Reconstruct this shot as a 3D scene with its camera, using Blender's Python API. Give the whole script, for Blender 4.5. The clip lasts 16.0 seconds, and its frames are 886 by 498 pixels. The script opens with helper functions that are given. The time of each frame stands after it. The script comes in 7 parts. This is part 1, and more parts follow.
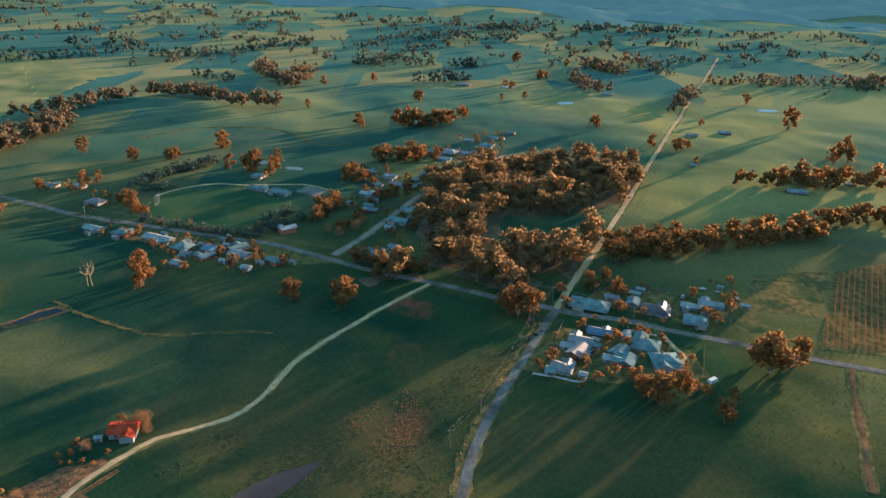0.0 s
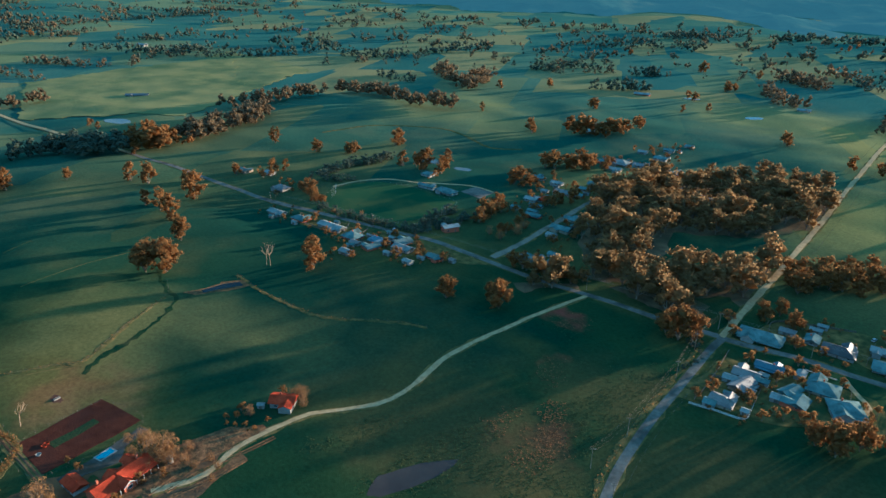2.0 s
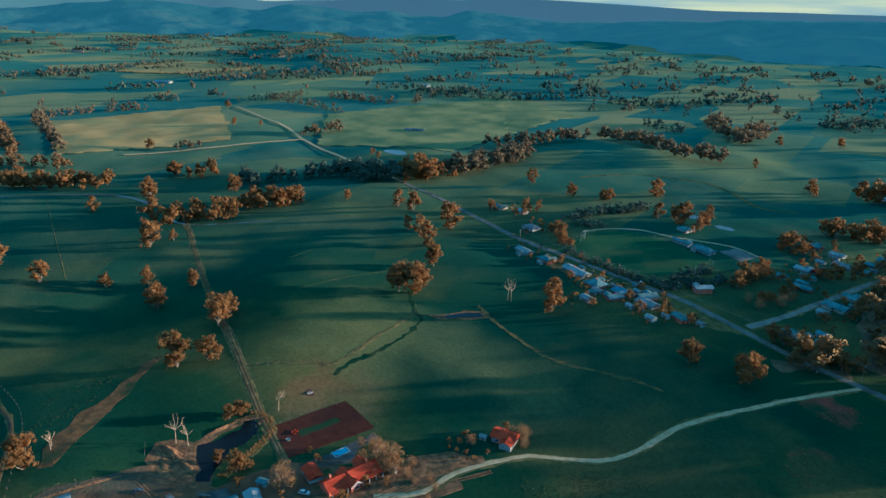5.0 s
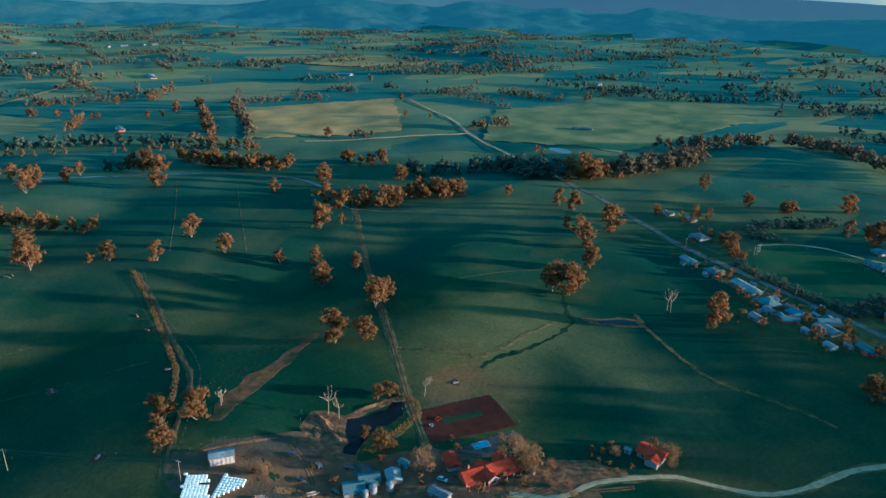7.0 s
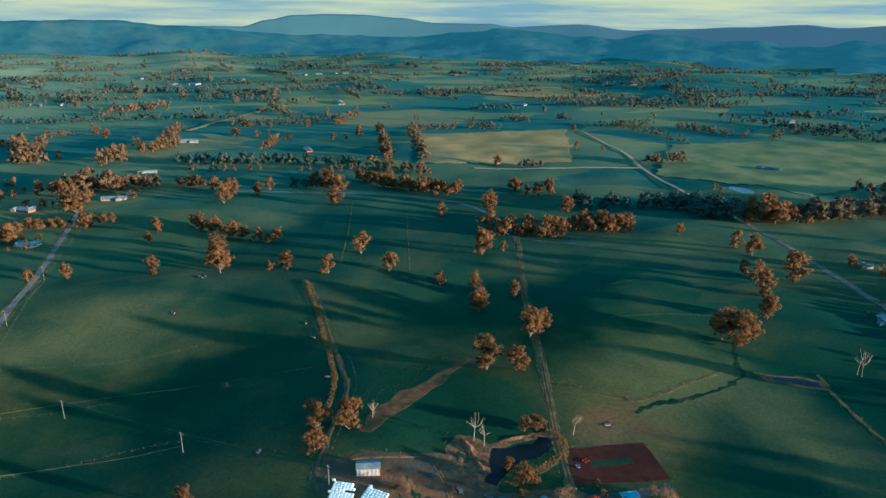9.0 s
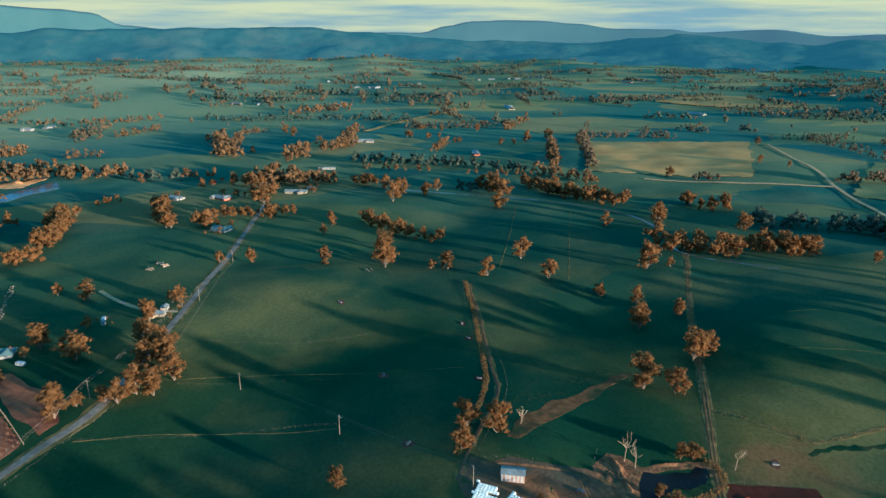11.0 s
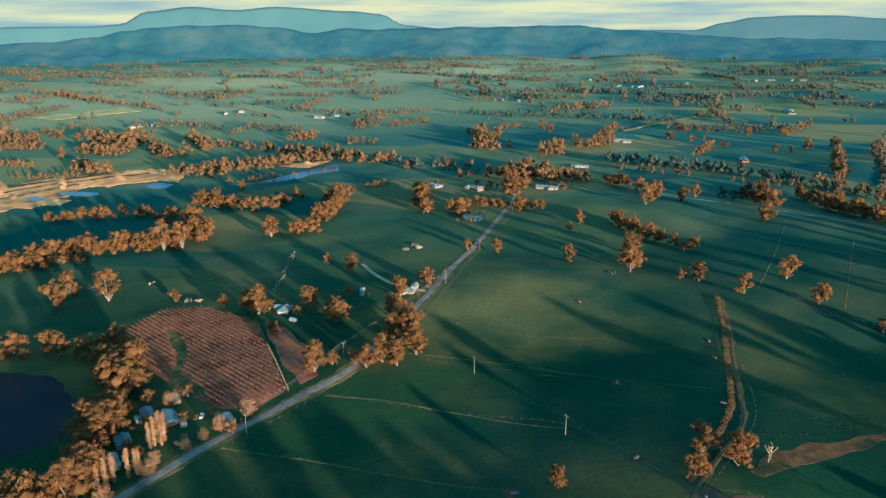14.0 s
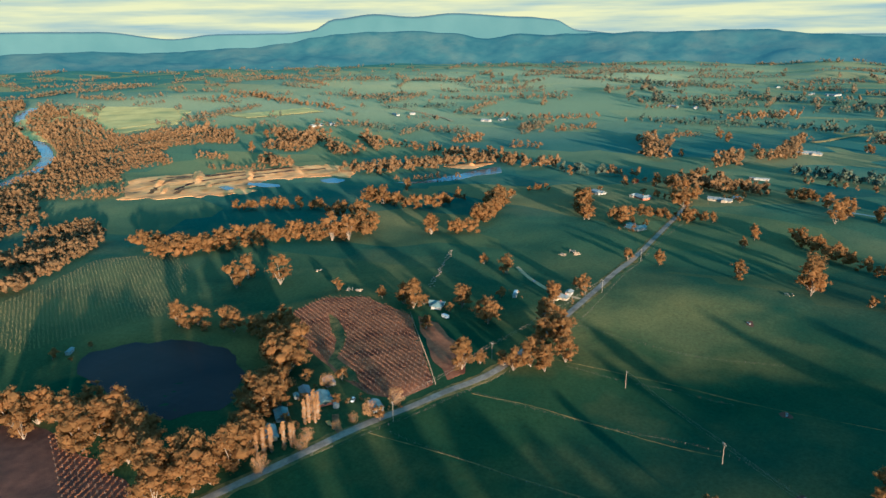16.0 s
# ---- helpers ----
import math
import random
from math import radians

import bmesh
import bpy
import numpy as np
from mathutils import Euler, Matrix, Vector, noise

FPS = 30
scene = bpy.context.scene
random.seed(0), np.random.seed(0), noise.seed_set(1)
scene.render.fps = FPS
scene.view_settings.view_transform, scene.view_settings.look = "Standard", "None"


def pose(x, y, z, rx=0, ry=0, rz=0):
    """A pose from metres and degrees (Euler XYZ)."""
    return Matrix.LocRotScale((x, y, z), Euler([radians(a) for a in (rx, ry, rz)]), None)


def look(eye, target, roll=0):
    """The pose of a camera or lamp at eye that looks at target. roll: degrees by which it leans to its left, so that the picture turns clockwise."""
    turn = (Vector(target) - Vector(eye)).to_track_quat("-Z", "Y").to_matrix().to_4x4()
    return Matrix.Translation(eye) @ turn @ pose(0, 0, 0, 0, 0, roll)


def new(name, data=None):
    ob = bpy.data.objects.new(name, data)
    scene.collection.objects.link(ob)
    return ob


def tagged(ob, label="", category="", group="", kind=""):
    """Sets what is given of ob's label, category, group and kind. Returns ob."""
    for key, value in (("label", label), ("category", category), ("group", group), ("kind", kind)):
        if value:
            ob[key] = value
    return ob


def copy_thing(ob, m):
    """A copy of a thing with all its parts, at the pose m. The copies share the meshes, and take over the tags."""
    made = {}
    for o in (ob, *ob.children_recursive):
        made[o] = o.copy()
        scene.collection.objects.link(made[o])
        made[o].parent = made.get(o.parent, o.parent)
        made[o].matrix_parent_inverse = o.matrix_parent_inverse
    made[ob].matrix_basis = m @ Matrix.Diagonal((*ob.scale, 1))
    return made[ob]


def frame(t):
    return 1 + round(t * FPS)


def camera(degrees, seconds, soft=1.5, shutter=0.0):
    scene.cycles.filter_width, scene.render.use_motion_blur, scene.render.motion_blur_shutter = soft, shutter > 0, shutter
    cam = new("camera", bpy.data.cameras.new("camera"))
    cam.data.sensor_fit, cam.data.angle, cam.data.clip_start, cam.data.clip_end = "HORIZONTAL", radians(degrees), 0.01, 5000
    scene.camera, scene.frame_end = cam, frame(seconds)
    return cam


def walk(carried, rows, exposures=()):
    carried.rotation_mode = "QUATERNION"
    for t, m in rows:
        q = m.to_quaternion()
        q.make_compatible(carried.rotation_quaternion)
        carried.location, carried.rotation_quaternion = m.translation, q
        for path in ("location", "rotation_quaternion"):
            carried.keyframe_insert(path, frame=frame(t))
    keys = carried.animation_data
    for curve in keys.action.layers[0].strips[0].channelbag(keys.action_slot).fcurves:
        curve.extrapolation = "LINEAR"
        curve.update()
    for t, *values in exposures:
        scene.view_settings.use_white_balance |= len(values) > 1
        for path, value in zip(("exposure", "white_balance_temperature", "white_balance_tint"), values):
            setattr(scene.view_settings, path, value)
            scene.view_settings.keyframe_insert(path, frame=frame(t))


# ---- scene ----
cam = camera(65.15, 16.0)
# seconds, x, y, z, yaw, pitch, roll: a slow turn to the left, high over the valley
ROWS = [
    (0.0, 0.01, 0.01, 190.00, 6.519, -23.275, 1.919),
    (0.5, 0.36, 0.41, 189.92, 9.935, -23.364, 1.876),
    (1.0, 0.69, 0.70, 189.73, 13.552, -23.417, 1.718),
    (1.5, 0.83, 1.36, 189.32, 17.231, -23.463, 1.646),
    (2.0, 1.18, 1.88, 189.12, 20.974, -23.223, 1.517),
    (2.5, 1.28, 2.47, 188.91, 24.689, -22.563, 1.427),
    (3.0, 0.98, 2.80, 188.46, 28.303, -21.973, 1.335),
    (3.5, 0.64, 2.90, 188.23, 31.872, -21.390, 1.264),
    (4.0, 0.62, 3.18, 188.19, 35.497, -20.815, 1.166),
    (4.5, 0.69, 3.35, 188.36, 39.073, -20.308, 1.072),
    (7.0, -0.21, 4.96, 187.26, 56.321, -20.483, 0.762),
    (7.5, -0.76, 5.33, 186.84, 59.842, -20.526, 0.752),
    (8.0, -1.32, 5.64, 186.66, 63.355, -20.591, 0.645),
    (8.5, -1.69, 6.27, 186.44, 66.932, -19.846, 0.538),
    (9.0, -1.77, 7.13, 186.02, 70.465, -18.204, 0.493),
    (11.5, -3.13, 7.08, 185.47, 87.799, -18.129, 0.055),
    (12.0, -3.79, 7.39, 184.84, 91.320, -18.087, -0.049),
    (12.5, -4.28, 7.45, 184.37, 94.828, -18.035, -0.118),
    (13.0, -4.77, 7.23, 184.07, 98.283, -18.018, -0.244),
    (13.5, -5.48, 6.86, 183.75, 101.790, -17.973, -0.298),
    (14.0, -6.06, 6.66, 183.28, 105.273, -17.908, -0.394),
    (14.5, -6.56, 6.79, 182.73, 108.810, -17.795, -0.504),
    (15.0, -7.24, 7.03, 182.10, 112.381, -17.671, -0.556),
    (15.5, -8.15, 7.35, 181.22, 115.688, -17.513, -0.709),
    (16.0, -9.09, 7.58, 180.47, 118.972, -17.344, -0.778),
]


def eye_pose(x, y, z, yaw, pitch, roll):
    turn = Euler((0, 0, radians(yaw))).to_matrix() @ Euler((radians(90 + pitch), 0, 0)).to_matrix()
    return Matrix.Translation((x, y, z)) @ (turn @ Euler((0, 0, radians(roll))).to_matrix()).to_4x4()


EXPOSURES = [(0.0, 2.48, 5250, 39), (2.0, 2.10, 4450, 22), (3.5, 2.0, 4130, 18), (4.7, 1.90, 4080, 17), (7.0, 1.77, 3900, 16), (9.2, 1.80, 4060, 16), (12.5, 1.91, 4210, 18), (16.0, 2.17, 4480, 20)]
walk(cam, [(t, eye_pose(*row)) for t, *row in ROWS], EXPOSURES)

# ---- light ----
SUN_AZIMUTH, SUN_HEIGHT = radians(38.0), radians(5.6)
sun_way = Vector((math.sin(SUN_AZIMUTH) * math.cos(SUN_HEIGHT), math.cos(SUN_AZIMUTH) * math.cos(SUN_HEIGHT), math.sin(SUN_HEIGHT)))
sun = new("sun", bpy.data.lights.new("sun", "SUN"))
sun.data.energy, sun.data.angle, sun.data.color = 5.0, radians(1.6), (1.0, 0.67, 0.29)
sun.matrix_world = look(sun_way * 100, (0, 0, 0))

world = bpy.data.worlds.new("evening_sky")
scene.world = world
world.use_nodes = True
wn, wl = world.node_tree.nodes, world.node_tree.links
wn.clear()
sky = wn.new("ShaderNodeTexSky")
sky.sky_type, sky.sun_disc = "NISHITA", False
sky.sun_elevation, sky.sun_rotation = SUN_HEIGHT, SUN_AZIMUTH
sky.altitude, sky.dust_density, sky.ozone_density = 200, 1.0, 3.0
way = wn.new("ShaderNodeTexCoord")
flat = wn.new("ShaderNodeMapping")
flat.inputs["Scale"].default_value = (1.6, 1.6, 24.0)
cloud = wn.new("ShaderNodeTexNoise")
cloud.inputs["Scale"].default_value, cloud.inputs["Detail"].default_value, cloud.inputs["Roughness"].default_value = 2.2, 7, 0.55
edge = wn.new("ShaderNodeValToRGB")
edge.color_ramp.elements[0].position, edge.color_ramp.elements[1].position = 0.40, 0.62
veil = wn.new("ShaderNodeMixRGB")
split = wn.new("ShaderNodeSeparateXYZ")
height = wn.new("ShaderNodeMapRange")
height.inputs["From Min"].default_value, height.inputs["From Max"].default_value = 0.03, 0.16
lit_cloud = wn.new("ShaderNodeMixRGB")
lit_cloud.inputs["Color1"].default_value, lit_cloud.inputs["Color2"].default_value = (4.4, 3.75, 1.9, 1), (1.05, 2.0, 1.8, 1)
teal = wn.new("ShaderNodeMixRGB")
teal.blend_type = "MULTIPLY"
teal.inputs["Fac"].default_value = 1.0
clear = wn.new("ShaderNodeMixRGB")
clear.inputs["Color1"].default_value, clear.inputs["Color2"].default_value = (1.35, 1.15, 0.66, 1), (0.40, 1.0, 0.82, 1)
glow = wn.new("ShaderNodeBackground")
glow.inputs["Strength"].default_value = 0.118
sky_out = wn.new("ShaderNodeOutputWorld")
wl.new(way.outputs["Generated"], flat.inputs["Vector"])
wl.new(flat.outputs["Vector"], cloud.inputs["Vector"])
wl.new(cloud.outputs["Fac"], edge.inputs["Fac"])
wl.new(edge.outputs["Color"], veil.inputs["Fac"])
wl.new(sky.outputs["Color"], teal.inputs["Color1"])
wl.new(teal.outputs["Color"], veil.inputs["Color1"])
wl.new(way.outputs["Generated"], split.inputs["Vector"])
wl.new(split.outputs["Z"], height.inputs["Value"])
wl.new(height.outputs["Result"], lit_cloud.inputs["Fac"])
wl.new(height.outputs["Result"], clear.inputs["Fac"])
wl.new(clear.outputs["Color"], teal.inputs["Color2"])
wl.new(lit_cloud.outputs["Color"], veil.inputs["Color2"])
# low over the hills: grey-teal cloud bands with cream gaps
low_band, low_mix, low_reach = wn.new("ShaderNodeMixRGB"), wn.new("ShaderNodeMixRGB"), wn.new("ShaderNodeMapRange")
low_band.inputs["Color1"].default_value, low_band.inputs["Color2"].default_value = (1.98, 1.64, 0.56, 1), (0.82, 0.99, 0.64, 1)
low_reach.inputs["From Min"].default_value, low_reach.inputs["From Max"].default_value = 0.08, 0.20
wl.new(edge.outputs["Color"], low_band.inputs["Fac"])
wl.new(split.outputs["Z"], low_reach.inputs["Value"])
wl.new(low_reach.outputs["Result"], low_mix.inputs["Fac"])
wl.new(low_band.outputs["Color"], low_mix.inputs["Color1"])
wl.new(veil.outputs["Color"], low_mix.inputs["Color2"])
wl.new(low_mix.outputs["Color"], glow.inputs["Color"])
wl.new(glow.outputs["Background"], sky_out.inputs["Surface"])

# ---- plan: places in metres, x east, y north ----
GUMS_a = [
    (-312, 161, 16), (-309, 298, 22), (-299, 305, 24), (-327, 350, 20), (-362, 380, 21), (-381, 391, 19), (-400, 395, 15),
    (-377, 424, 25), (-400, 443, 18), (-436, 437, 21), (-454, 435, 19), (-220, 347, 24), (-126, 341, 15), (-95, 345, 19),
    (-104, 355, 11), (-416, 596, 18), (-361, 589, 11), (-328, 600, 12), (-304, 651, 18), (-246, 587, 19), (-227, 590, 16),
    (-237, 629, 11), (-266, 584, 17), (-363, 513, 14), (-532, 378, 15), (-507, 419, 10), (-189, 776, 15), (-147, 944, 15),
    (-540, 14, 28), (-585, 12, 20),
]
GUMS_b = [
    (-545, 127, 20), (-502, 91, 17), (-497, 139, 17), (-523, 50, 9), (-520, 62, 16), (-467, 170, 12), (-453, 193, 16),
    (-411, 179, 20), (-424, 212, 14), (-350, 188, 22), (-359, 201, 15), (-318, 146, 22), (-313, 163, 12), (-511, 223, 25),
    (-511, 242, 10), (-637, 230, 16), (-651, 290, 20), (-614, 361, 16), (-530, 378, 15), (-503, 414, 11), (-717, 137, 14),
    (-767, 32, 23), (-780, 64, 15), (-280, 60, 18), (-287, 47, 15), (-269, 43, 11), (-258, 140, 9), (-224, 123, 11),
    (-235, 121, 7), (-257, 146, 9),
]
GUMS_c = [
    (-556, -96, 14), (-543, -35, 16), (-711, -78, 12), (-558, -122, 11), (-253, -12, 11), (-481, -197, 17),
    (-494, -223, 10), (-554, -307, 19), (-383, -223, 22), (-387, -233, 17), (-391, -254, 10), (-392, -293, 10),
    (-399, -194, 18), (-384, -168, 19), (-317, -152, 20), (-328, -146, 9), (-555, -94, 14), (-561, -122, 10),
    (-545, -35, 16), (-530, 13, 24), (-582, 14, 20), (-666, -194, 15), (-358, -199, 10), (-331, -127, 15),
    (-333, -134, 10), (-340, -112, 19), (-374, -114, 22), (-373, -126, 17), (-403, -135, 18), (-436, -142, 17),
]
GUMS_d = [
    (-469, -131, 13), (-632, -412, 23), (-635, -431, 20), (-629, -393, 17), (-493, -376, 28), (-501, -364, 26),
    (-529, -369, 22), (-384, -343, 25), (-362, -365, 22), (-383, -374, 21), (-556, -306, 18), (-394, -292, 10),
    (-290, -345, 19), (131, 314, 24), (150, 329, 16), (128, 325, 15), (72, 277, 18), (82, 285, 16), (65, 282, 13),
    (98, 267, 14), (48, 398, 12), (57, 406, 12), (64, 395, 12), (4, 352, 22), (11, 355, 18), (-3, 357, 15), (170, 691, 10),
    (322, 893, 31), (317, 736, 25), (334, 744, 22),
]
GUMS_e = [
    (312, 1048, 18), (218, 896, 10), (-26, 1359, 23), (17, 1177, 18), (-148, 937, 17), (81, 845, 15), (-26, 1060, 15),
    (-279, 862, 13), (-240, 1068, 14), (350, 793, 19), (-727, -210, 19), (-668, -190, 17), (-851, -164, 18),
    (-838, -142, 20), (-820, -125, 20), (-869, -127, 21), (-829, -196, 14), (-891, -119, 17), (-864, -86, 13),
    (-713, -78, 11), (-662, -36, 16), (-631, -42, 11), (-383, -121, 22), (-342, -112, 21), (-341, -121, 19),
    (-357, -106, 18), (-330, -128, 15), (-465, -156, 6), (-460, -147, 5), (-477, -140, 7),
]
GUMS_f = [
    (-471, -129, 12),
]
GUMS = GUMS_a + GUMS_b + GUMS_c + GUMS_d + GUMS_e + GUMS_f
DEAD_TREES = [
    (-258, 114, 15), (-253, 117, 12), (-249, 161, 13), (-286, 73, 9), (-249, 343, 15), (-288, 74, 7), (-252, 343, 15),
]
BARE_TREES = [
    (-200, 130, 13), (-231, 74, 7), (-185, 165, 13), (-180, 170, 11), (-154, 224, 7), (-254, -171, 9),
    (-269, -165, 10),
]
POPLARS = [
    (-201, -194, 14), (-204, -192.5, 16), (-207.5, -191.5, 15), (-211.5, -187.5, 16), (-214.5, -186, 14), (-217, -186.5, 12), (-232.5, -193, 15),
    (-235, -192.5, 17), (-237.5, -191.5, 18), (-239.5, -190.5, 16), (-236, -189.5, 13),
]
NORTH_STRIP_WOOD = ([(63, 453), (94, 467), (136, 482), (171, 495), (220, 522)], 26, 7, 15)
EAST_STRIP_WOOD = ([(243, 545), (293, 562)], 26, 9, 16)
EAST_CLUMP_WOOD = ([(246, 644), (280, 655), (325, 674)], 30, 14, 20)
EAST_ROW_WOOD = ([(197, 636), (234, 652)], 16, 12, 15)
HIGH_ROW_WOOD = ([(296, 1209), (370, 1232), (465, 1261)], 24, 14, 16)
HIGH_CLUMP_WOOD = ([(476, 1254), (601, 1276)], 60, 18, 18)
WEST_CLUMP_WOOD = ([(-668, 1), (-628, 31), (-593, 58)], 18, 12, 15)
POND_WOOD = ([(-165, -328), (-174, -315), (-184, -299), (-181, -273), (-179, -247), (-173, -218), (-179, -207), (-188, -200), (-206, -201)], 24, 10, 20)
POND_EAST_WOOD = ([(-207, -209), (-230, -216), (-254, -234), (-273, -245), (-302, -262)], 20, 10, 20)
POND_NORTH_WOOD = ([(-290, -338), (-300, -321), (-301, -296), (-313, -277)], 12, 9, 15)
BELT_WOOD = ([(-388, -501), (-407, -456), (-452, -433), (-487, -390), (-521, -363), (-573, -400)], 22, 10, 18)
BELT_B_WOOD = ([(-539, -531), (-559, -501), (-575, -468), (-575, -423)], 14, 11, 15)
WOODS = [NORTH_STRIP_WOOD, EAST_STRIP_WOOD, EAST_CLUMP_WOOD, EAST_ROW_WOOD, HIGH_ROW_WOOD, HIGH_CLUMP_WOOD, WEST_CLUMP_WOOD, POND_WOOD, POND_EAST_WOOD, POND_NORTH_WOOD, BELT_WOOD, BELT_B_WOOD]
# woods further off: line, width, spacing, height, whether dark green
BELTS_a = [
    ([(-534, 535), (-503, 550)], 20, 10, 24, 0),
    ([(-508, 568), (-500, 611), (-502, 663), (-516, 711)], 22, 10, 23, 0),
    ([(-570, 722), (-537, 772), (-515, 845)], 16, 10, 19, 0),
    ([(-504, 888), (-440, 884), (-363, 845)], 20, 10, 20, 0),
    ([(-340, 847), (-314, 841)], 16, 10, 24, 0),
    ([(-441, 1124), (-348, 992), (-356, 1110)], 26, 12, 20, 0),
    ([(-586, 478), (-542, 481), (-528, 507)], 22, 10, 21, 1),
    ([(-516, 1040), (-441, 1005)], 16, 10, 15, 1),
]
BELTS_b = [
    ([(-1140, 1011), (-1029, 1056), (-870, 1090), (-775, 1162), (-731, 1252), (-638, 1217), (-538, 1310), (-477, 1497)], 40, 20, 16, 1),
    ([(-874, 1273), (-777, 1332)], 40, 20, 18, 1),
    ([(-1166, 1143), (-1086, 1312)], 40, 22, 15, 1),
    ([(-175, 1099), (-124, 1113), (-90, 1116)], 16, 9, 19, 1),
    ([(-142, 1248), (-96, 1274)], 16, 10, 18, 1),
    ([(-152, 794), (-118, 794), (-91, 806)], 24, 10, 21, 0),
    ([(-83, 846), (-68, 861)], 14, 9, 21, 0),
    ([(-312, 1236), (-250, 1288), (-183, 1322)], 18, 12, 15, 1),
]
BELTS_c = [
    ([(-267, 1619), (-196, 1663)], 26, 14, 18, 1),
    ([(-178, 1673), (-47, 1692)], 30, 16, 18, 1),
    ([(-126, 1890), (40, 2074)], 36, 18, 17, 1),
    ([(136, 1981), (232, 2149)], 36, 18, 18, 1),
    ([(71, 1212), (92, 1121), (119, 1064)], 22, 10, 18, 0),
    ([(103, 1342), (152, 1272)], 34, 12, 20, 0),
    ([(178, 1448), (220, 1396)], 34, 12, 18, 0),
    ([(296, 2096), (343, 2044), (462, 2057)], 44, 18, 18, 1),
    ([(331, 1737), (356, 1752)], 20, 12, 16, 1),
    ([(196, 959), (220, 1026), (253, 1116)], 20, 10, 16, 0),
]
BELTS_d = [
    ([(136, 762), (152, 769)], 14, 9, 17, 0),
    ([(160, 751), (170, 765)], 12, 9, 15, 0),
    ([(-138, 650), (-102, 652)], 18, 10, 17, 0),
    ([(-1463, -330), (-1455, -190), (-1457, -83), (-1430, 83)], 14, 9, 15, 1),
    ([(-1880, -417), (-1830, -316), (-1841, -212)], 90, 26, 17, 1),
    ([(-999, -26), (-966, 39), (-948, 111), (-895, 208)], 12, 8, 18, 1),
    ([(-1120, -78), (-1085, -58), (-1151, -27)], 18, 10, 19, 0),
    ([(-1130, -43), (-1249, -33), (-1314, -20)], 14, 10, 17, 0),
    ([(-947, -11), (-892, 105), (-859, 245)], 8, 24, 11, 0),
]
BELTS_e = [
    ([(-867, -144), (-851, -113), (-858, -79)], 16, 9, 19, 0),
    ([(-869, -67), (-852, -39)], 14, 9, 19, 0),
    ([(-844, -14), (-836, 4)], 14, 9, 19, 0),
    ([(-800, 103), (-793, 121)], 14, 9, 15, 1),
    ([(-788, 134), (-770, 153)], 14, 9, 24, 0),
    ([(-815, 193), (-763, 218), (-727, 248), (-709, 268)], 24, 10, 19, 0),
    ([(-877, 219), (-850, 258), (-830, 274)], 16, 10, 17, 0),
    ([(-1547, 131), (-1544, 184)], 14, 10, 15, 0),
    ([(-1297, 253), (-1428, 322)], 9, 9, 16, 0),
    ([(-1051, 99), (-1146, 127)], 9, 9, 16, 0),
]
BELTS_f = [
    ([(-1228, -262), (-1120, -227), (-1059, -204)], 18, 10, 19, 0),
    ([(-1026, -115), (-1061, -97)], 14, 9, 22, 0),
    ([(-908, 248), (-1014, 271), (-1127, 296)], 9, 9, 18, 0),
    ([(-915, 300), (-1052, 334), (-1167, 362)], 9, 9, 20, 0),
    ([(-700, -143), (-706, -88)], 8, 6, 15, 0),
    ([(-779, -157), (-782, -132)], 14, 8, 16, 0),
    ([(-755, -122), (-788, -111)], 12, 8, 18, 0),
    ([(-667, -163), (-665, -151)], 12, 8, 17, 0),
    ([(-2117, -199), (-2006, -11), (-1950, 189)], 60, 26, 17, 1),
]
BELTS_g = [
    ([(-2730, 288), (-3210, 639), (-3706, 859)], 50, 26, 17, 1),
    ([(-1602, -155), (-1610, -112)], 18, 12, 15, 0),
    ([(-631, 384), (-602, 425), (-592, 467), (-566, 497), (-557, 525)], 18, 9, 20, 1),
    ([(-518, 515), (-508, 544)], 22, 10, 26, 0),
    ([(-558, 265), (-540, 294), (-545, 338), (-539, 368)], 24, 9, 20, 0),
    ([(-802, 576), (-795, 598)], 10, 8, 17, 0),
    ([(-797, 609), (-787, 634)], 10, 8, 17, 0),
    ([(-838, 413), (-819, 450)], 10, 9, 14, 0),
    ([(-1141, 684), (-1129, 738)], 10, 9, 12, 1),
]
BELTS_h = [
    ([(-1089, 859), (-985, 875), (-942, 897)], 24, 16, 14, 0),
    ([(-1043, 1030), (-984, 1065), (-948, 1121), (-903, 1160)], 36, 20, 15, 1),
    ([(-1185, 464), (-1172, 515)], 16, 10, 15, 0),
    ([(-1193, 386), (-1190, 444)], 18, 12, 13, 0),
    ([(-1457, 596), (-1432, 667)], 22, 14, 16, 1),
    ([(-1568, 806), (-1447, 847), (-1449, 955)], 20, 14, 14, 0),
    ([(-1394, 935), (-1341, 1035)], 20, 14, 14, 1),
    ([(-1522, 1434), (-1487, 1567), (-1422, 1778)], 20, 14, 14, 1),
    ([(-2218, 1004), (-2082, 1085), (-2004, 1165)], 20, 14, 14, 1),
]
